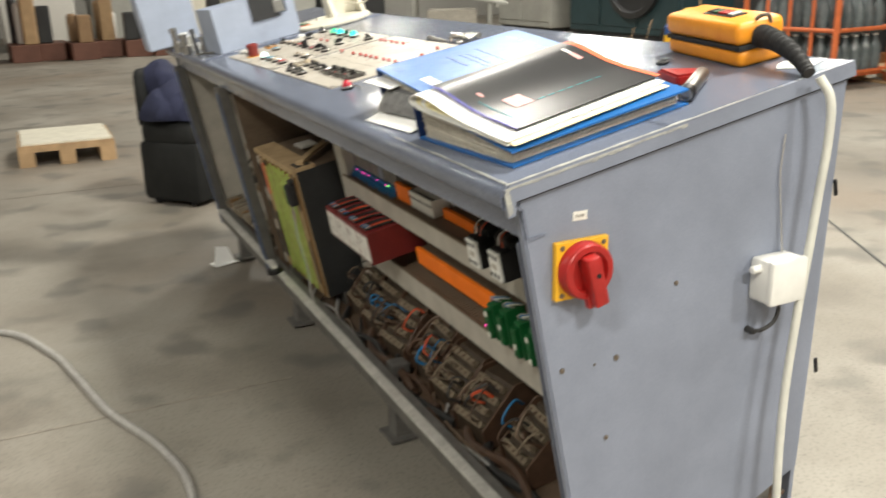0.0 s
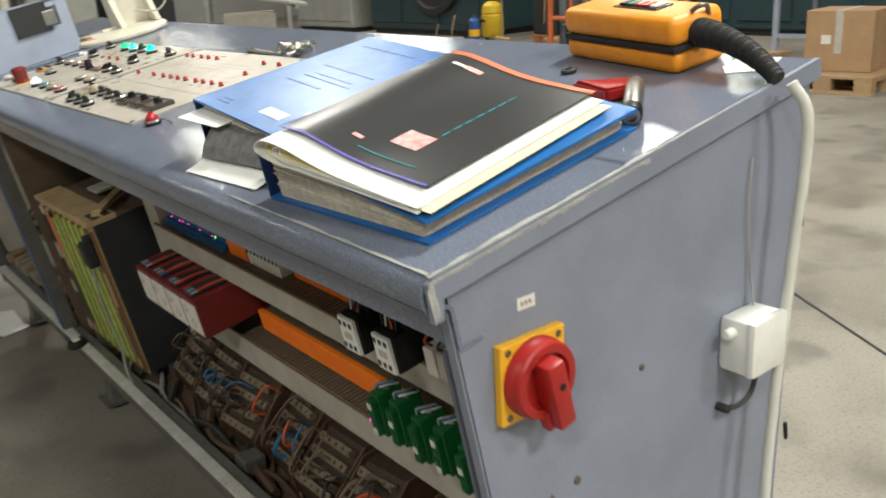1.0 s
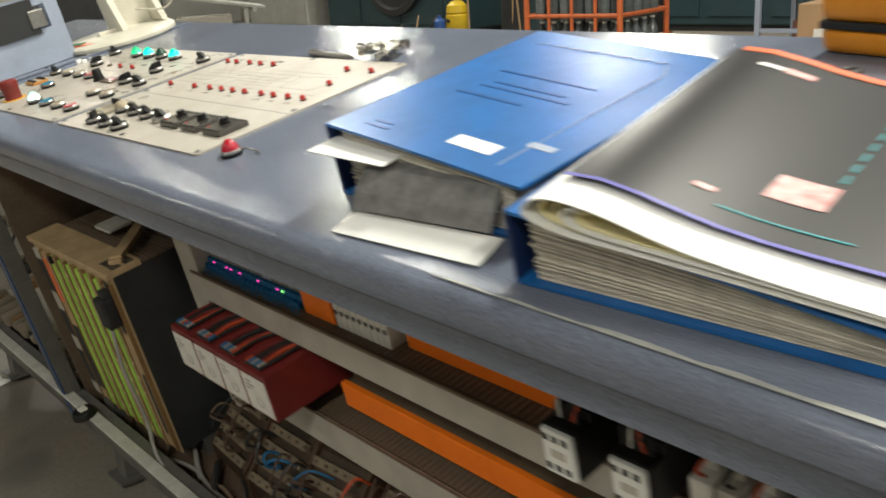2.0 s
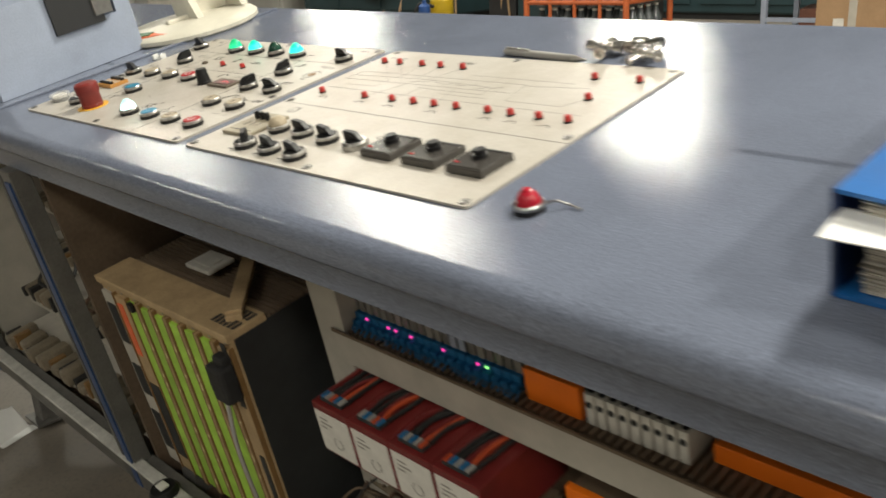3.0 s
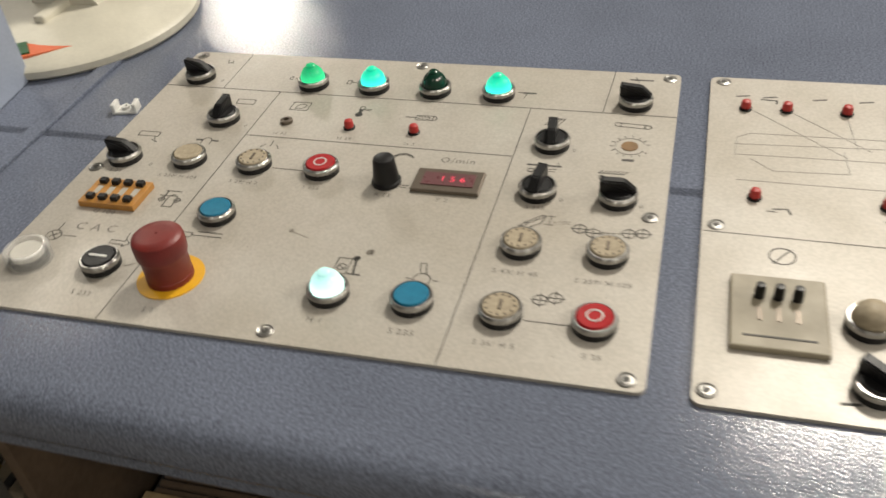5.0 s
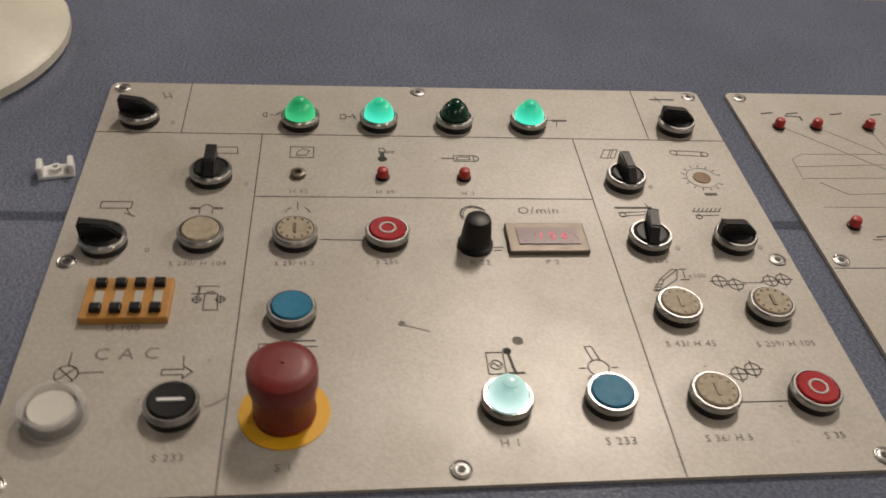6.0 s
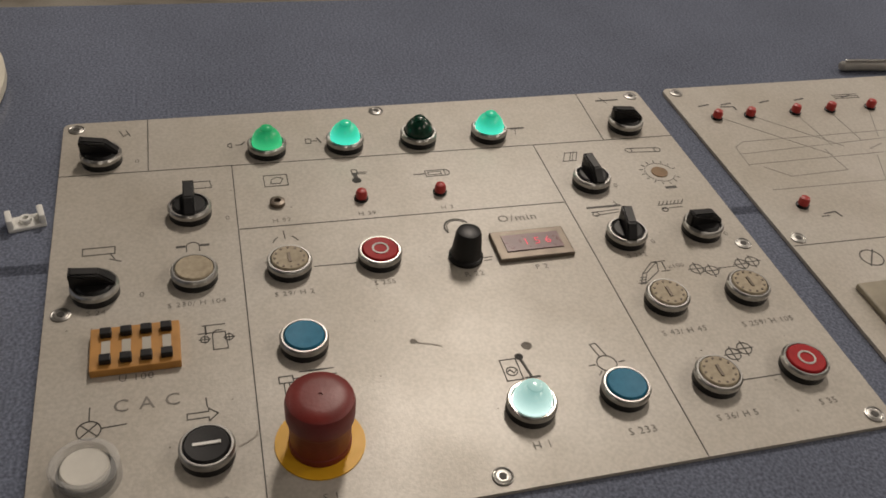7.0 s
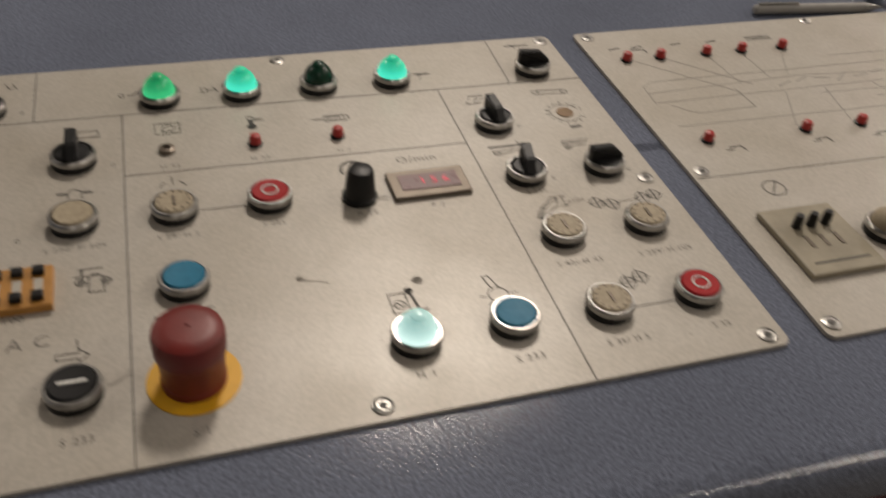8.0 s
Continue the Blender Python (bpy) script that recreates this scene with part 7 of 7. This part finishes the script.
    for k in range(4):
        b = thing("tool_crate", pose(8.7, 1.8 + k * 0.75, 0, 0, 0, k * 7 - 8), "dark crate of machine parts under the table", "crate", "crates")
        bm = bmesh.new(); box(bm, -0.3, 0.3, -0.26, 0.26, 0, 0.30 + 0.08 * (k % 2), 0.01); box(bm, -0.32, 0.32, -0.28, 0.28, 0.26, 0.30, 0.01); part("crate_body", bm, ("dark", "card", "dark", "brick_red")[k], b)
    # goods at the back of the hall
    rnd = random.Random(5)
    for k in range(9):
        x = -0.1 + k * 0.42
        p = thing("parts_crate", pose(x, 14.6 + rnd.uniform(-0.2, 0.2), 0, 0, 0, rnd.uniform(-6, 6)), "low red-brown crate stacked with machine parts", "crate", "back crates")
        bm = bmesh.new(); box(bm, -0.2, 0.2, -0.4, 0.4, 0.0, 0.26, 0.01); part("crate_body", bm, "brick_red", p)
        for q in range(3):
            h = rnd.uniform(0.35, 0.8)
            xx = rnd.uniform(-0.12, 0.12)
            bm = bmesh.new()
            if q == 0:
                box(bm, xx - 0.10, xx + 0.10, -0.38, -0.1, 0.262, 0.262 + h, 0.02)
            else:
                lathe(bm, [(0.07, 0.262), (0.08, 0.27), (0.08, 0.20 + h), (0.05, 0.24 + h), (0, 0.24 + h)], 14, pose(xx, -0.3 + q * 0.25, 0))
            part("stored_part", bm, rnd.choice(("dark", "card", "machine_grey", "label_white", "dark", "wood")), p)
    for k in range(5):
        block("storage_cabinet", -0.3 + k * 1.5, 0.9 + k * 1.5, 16.6, 17.6, 1.7 + 0.2 * (k % 2), ("label_white", "machine_grey", "cream", "machine_grey", "dark")[k], "pale storage cabinet against the back wall", "cabinet")


hall_machines()


def stored_stack(x, y, turn, h, mt, k):
    """A loaded pallet: orange-brown runners below, wrapped goods above."""
    t = thing("loaded_pallet", pose(x, y, 0, 0, 0, turn), "dark wrapped goods on an orange-brown pallet", "pallet", "loaded pallets")
    for q in (-0.42, 0, 0.42):
        bm = bmesh.new(); box(bm, -0.5, 0.5, q - 0.06, q + 0.06, 0, 0.11, 0.004); part("runner", bm, "pallet_orange", t)
    for q in range(6):
        bm = bmesh.new(); box(bm, -0.5 + q * 0.172, -0.37 + q * 0.172, -0.55, 0.55, 0.11, 0.14, 0.003); part("deck_board", bm, "pallet_orange", t)
    rnd = random.Random(90 + k)
    for q in range(4):
        xx, yy = (-0.24, 0.24)[q % 2], (-0.27, 0.27)[q // 2]
        bm = bmesh.new(); box(bm, xx - 0.22, xx + 0.22, yy - 0.25, yy + 0.25, 0.141, 0.141 + h * rnd.uniform(0.75, 1.1), 0.015); part("wrapped_carton", bm, mt if q != 2 else rnd.choice(("dark", "machine_teal", "card")), t)


for k, (sx, sy, tr, h, mt) in enumerate(((8.3, 2.2, 4, 0.75, "dark"), (8.1, 0.9, -6, 0.8, "machine_teal"), (8.2, -0.4, 3, 0.7, "dark"), (8.0, -1.7, 8, 0.8, "card"), (8.2, -3.0, -4, 0.75, "dark"), (9.0, 6.9, 5, 0.7, "dark"), (9.2, 8.1, -5, 0.8, "machine_teal"))):
    stored_stack(sx, sy, tr, h, mt, k)


def floor_things():
    t = thing("floor_cable", pose(0, 0, 0), "pale grey cable snaking over the floor", "cable")
    bm = bmesh.new()
    tube(bm, [(-1.6, 2.45, 0.011), (-1.0, 2.40, 0.011), (-0.70, 2.33, 0.011), (-0.56, 2.05, 0.011), (-0.50, 1.80, 0.011), (-0.44, 1.50, 0.011), (-0.34, 1.20, 0.011), (-0.32, 0.90, 0.011), (-0.45, 0.3, 0.011)], 0.011, 10, n=8)
    part("cable_body", bm, "wire_grey", t, smooth=True)
    t = thing("paper_scrap", pose(0.20, 2.75, 0.0, 0, 0, 25), "folded white paper scrap on the floor", "paper")
    bm = bmesh.new()
    prism(bm, [(-0.06, 0.001), (0.05, 0.001), (0.045, 0.07), (-0.01, 0.085)], (-0.001, 0.001), axis="y", m=pose(0, 0, 0, -35, 0, 0))
    prism(bm, [(-0.06, -0.02), (0.06, -0.03), (0.05, 0.05), (-0.05, 0.05)], (0.0005, 0.0015))
    part("sheet", bm, "paper_white", t)


floor_things()
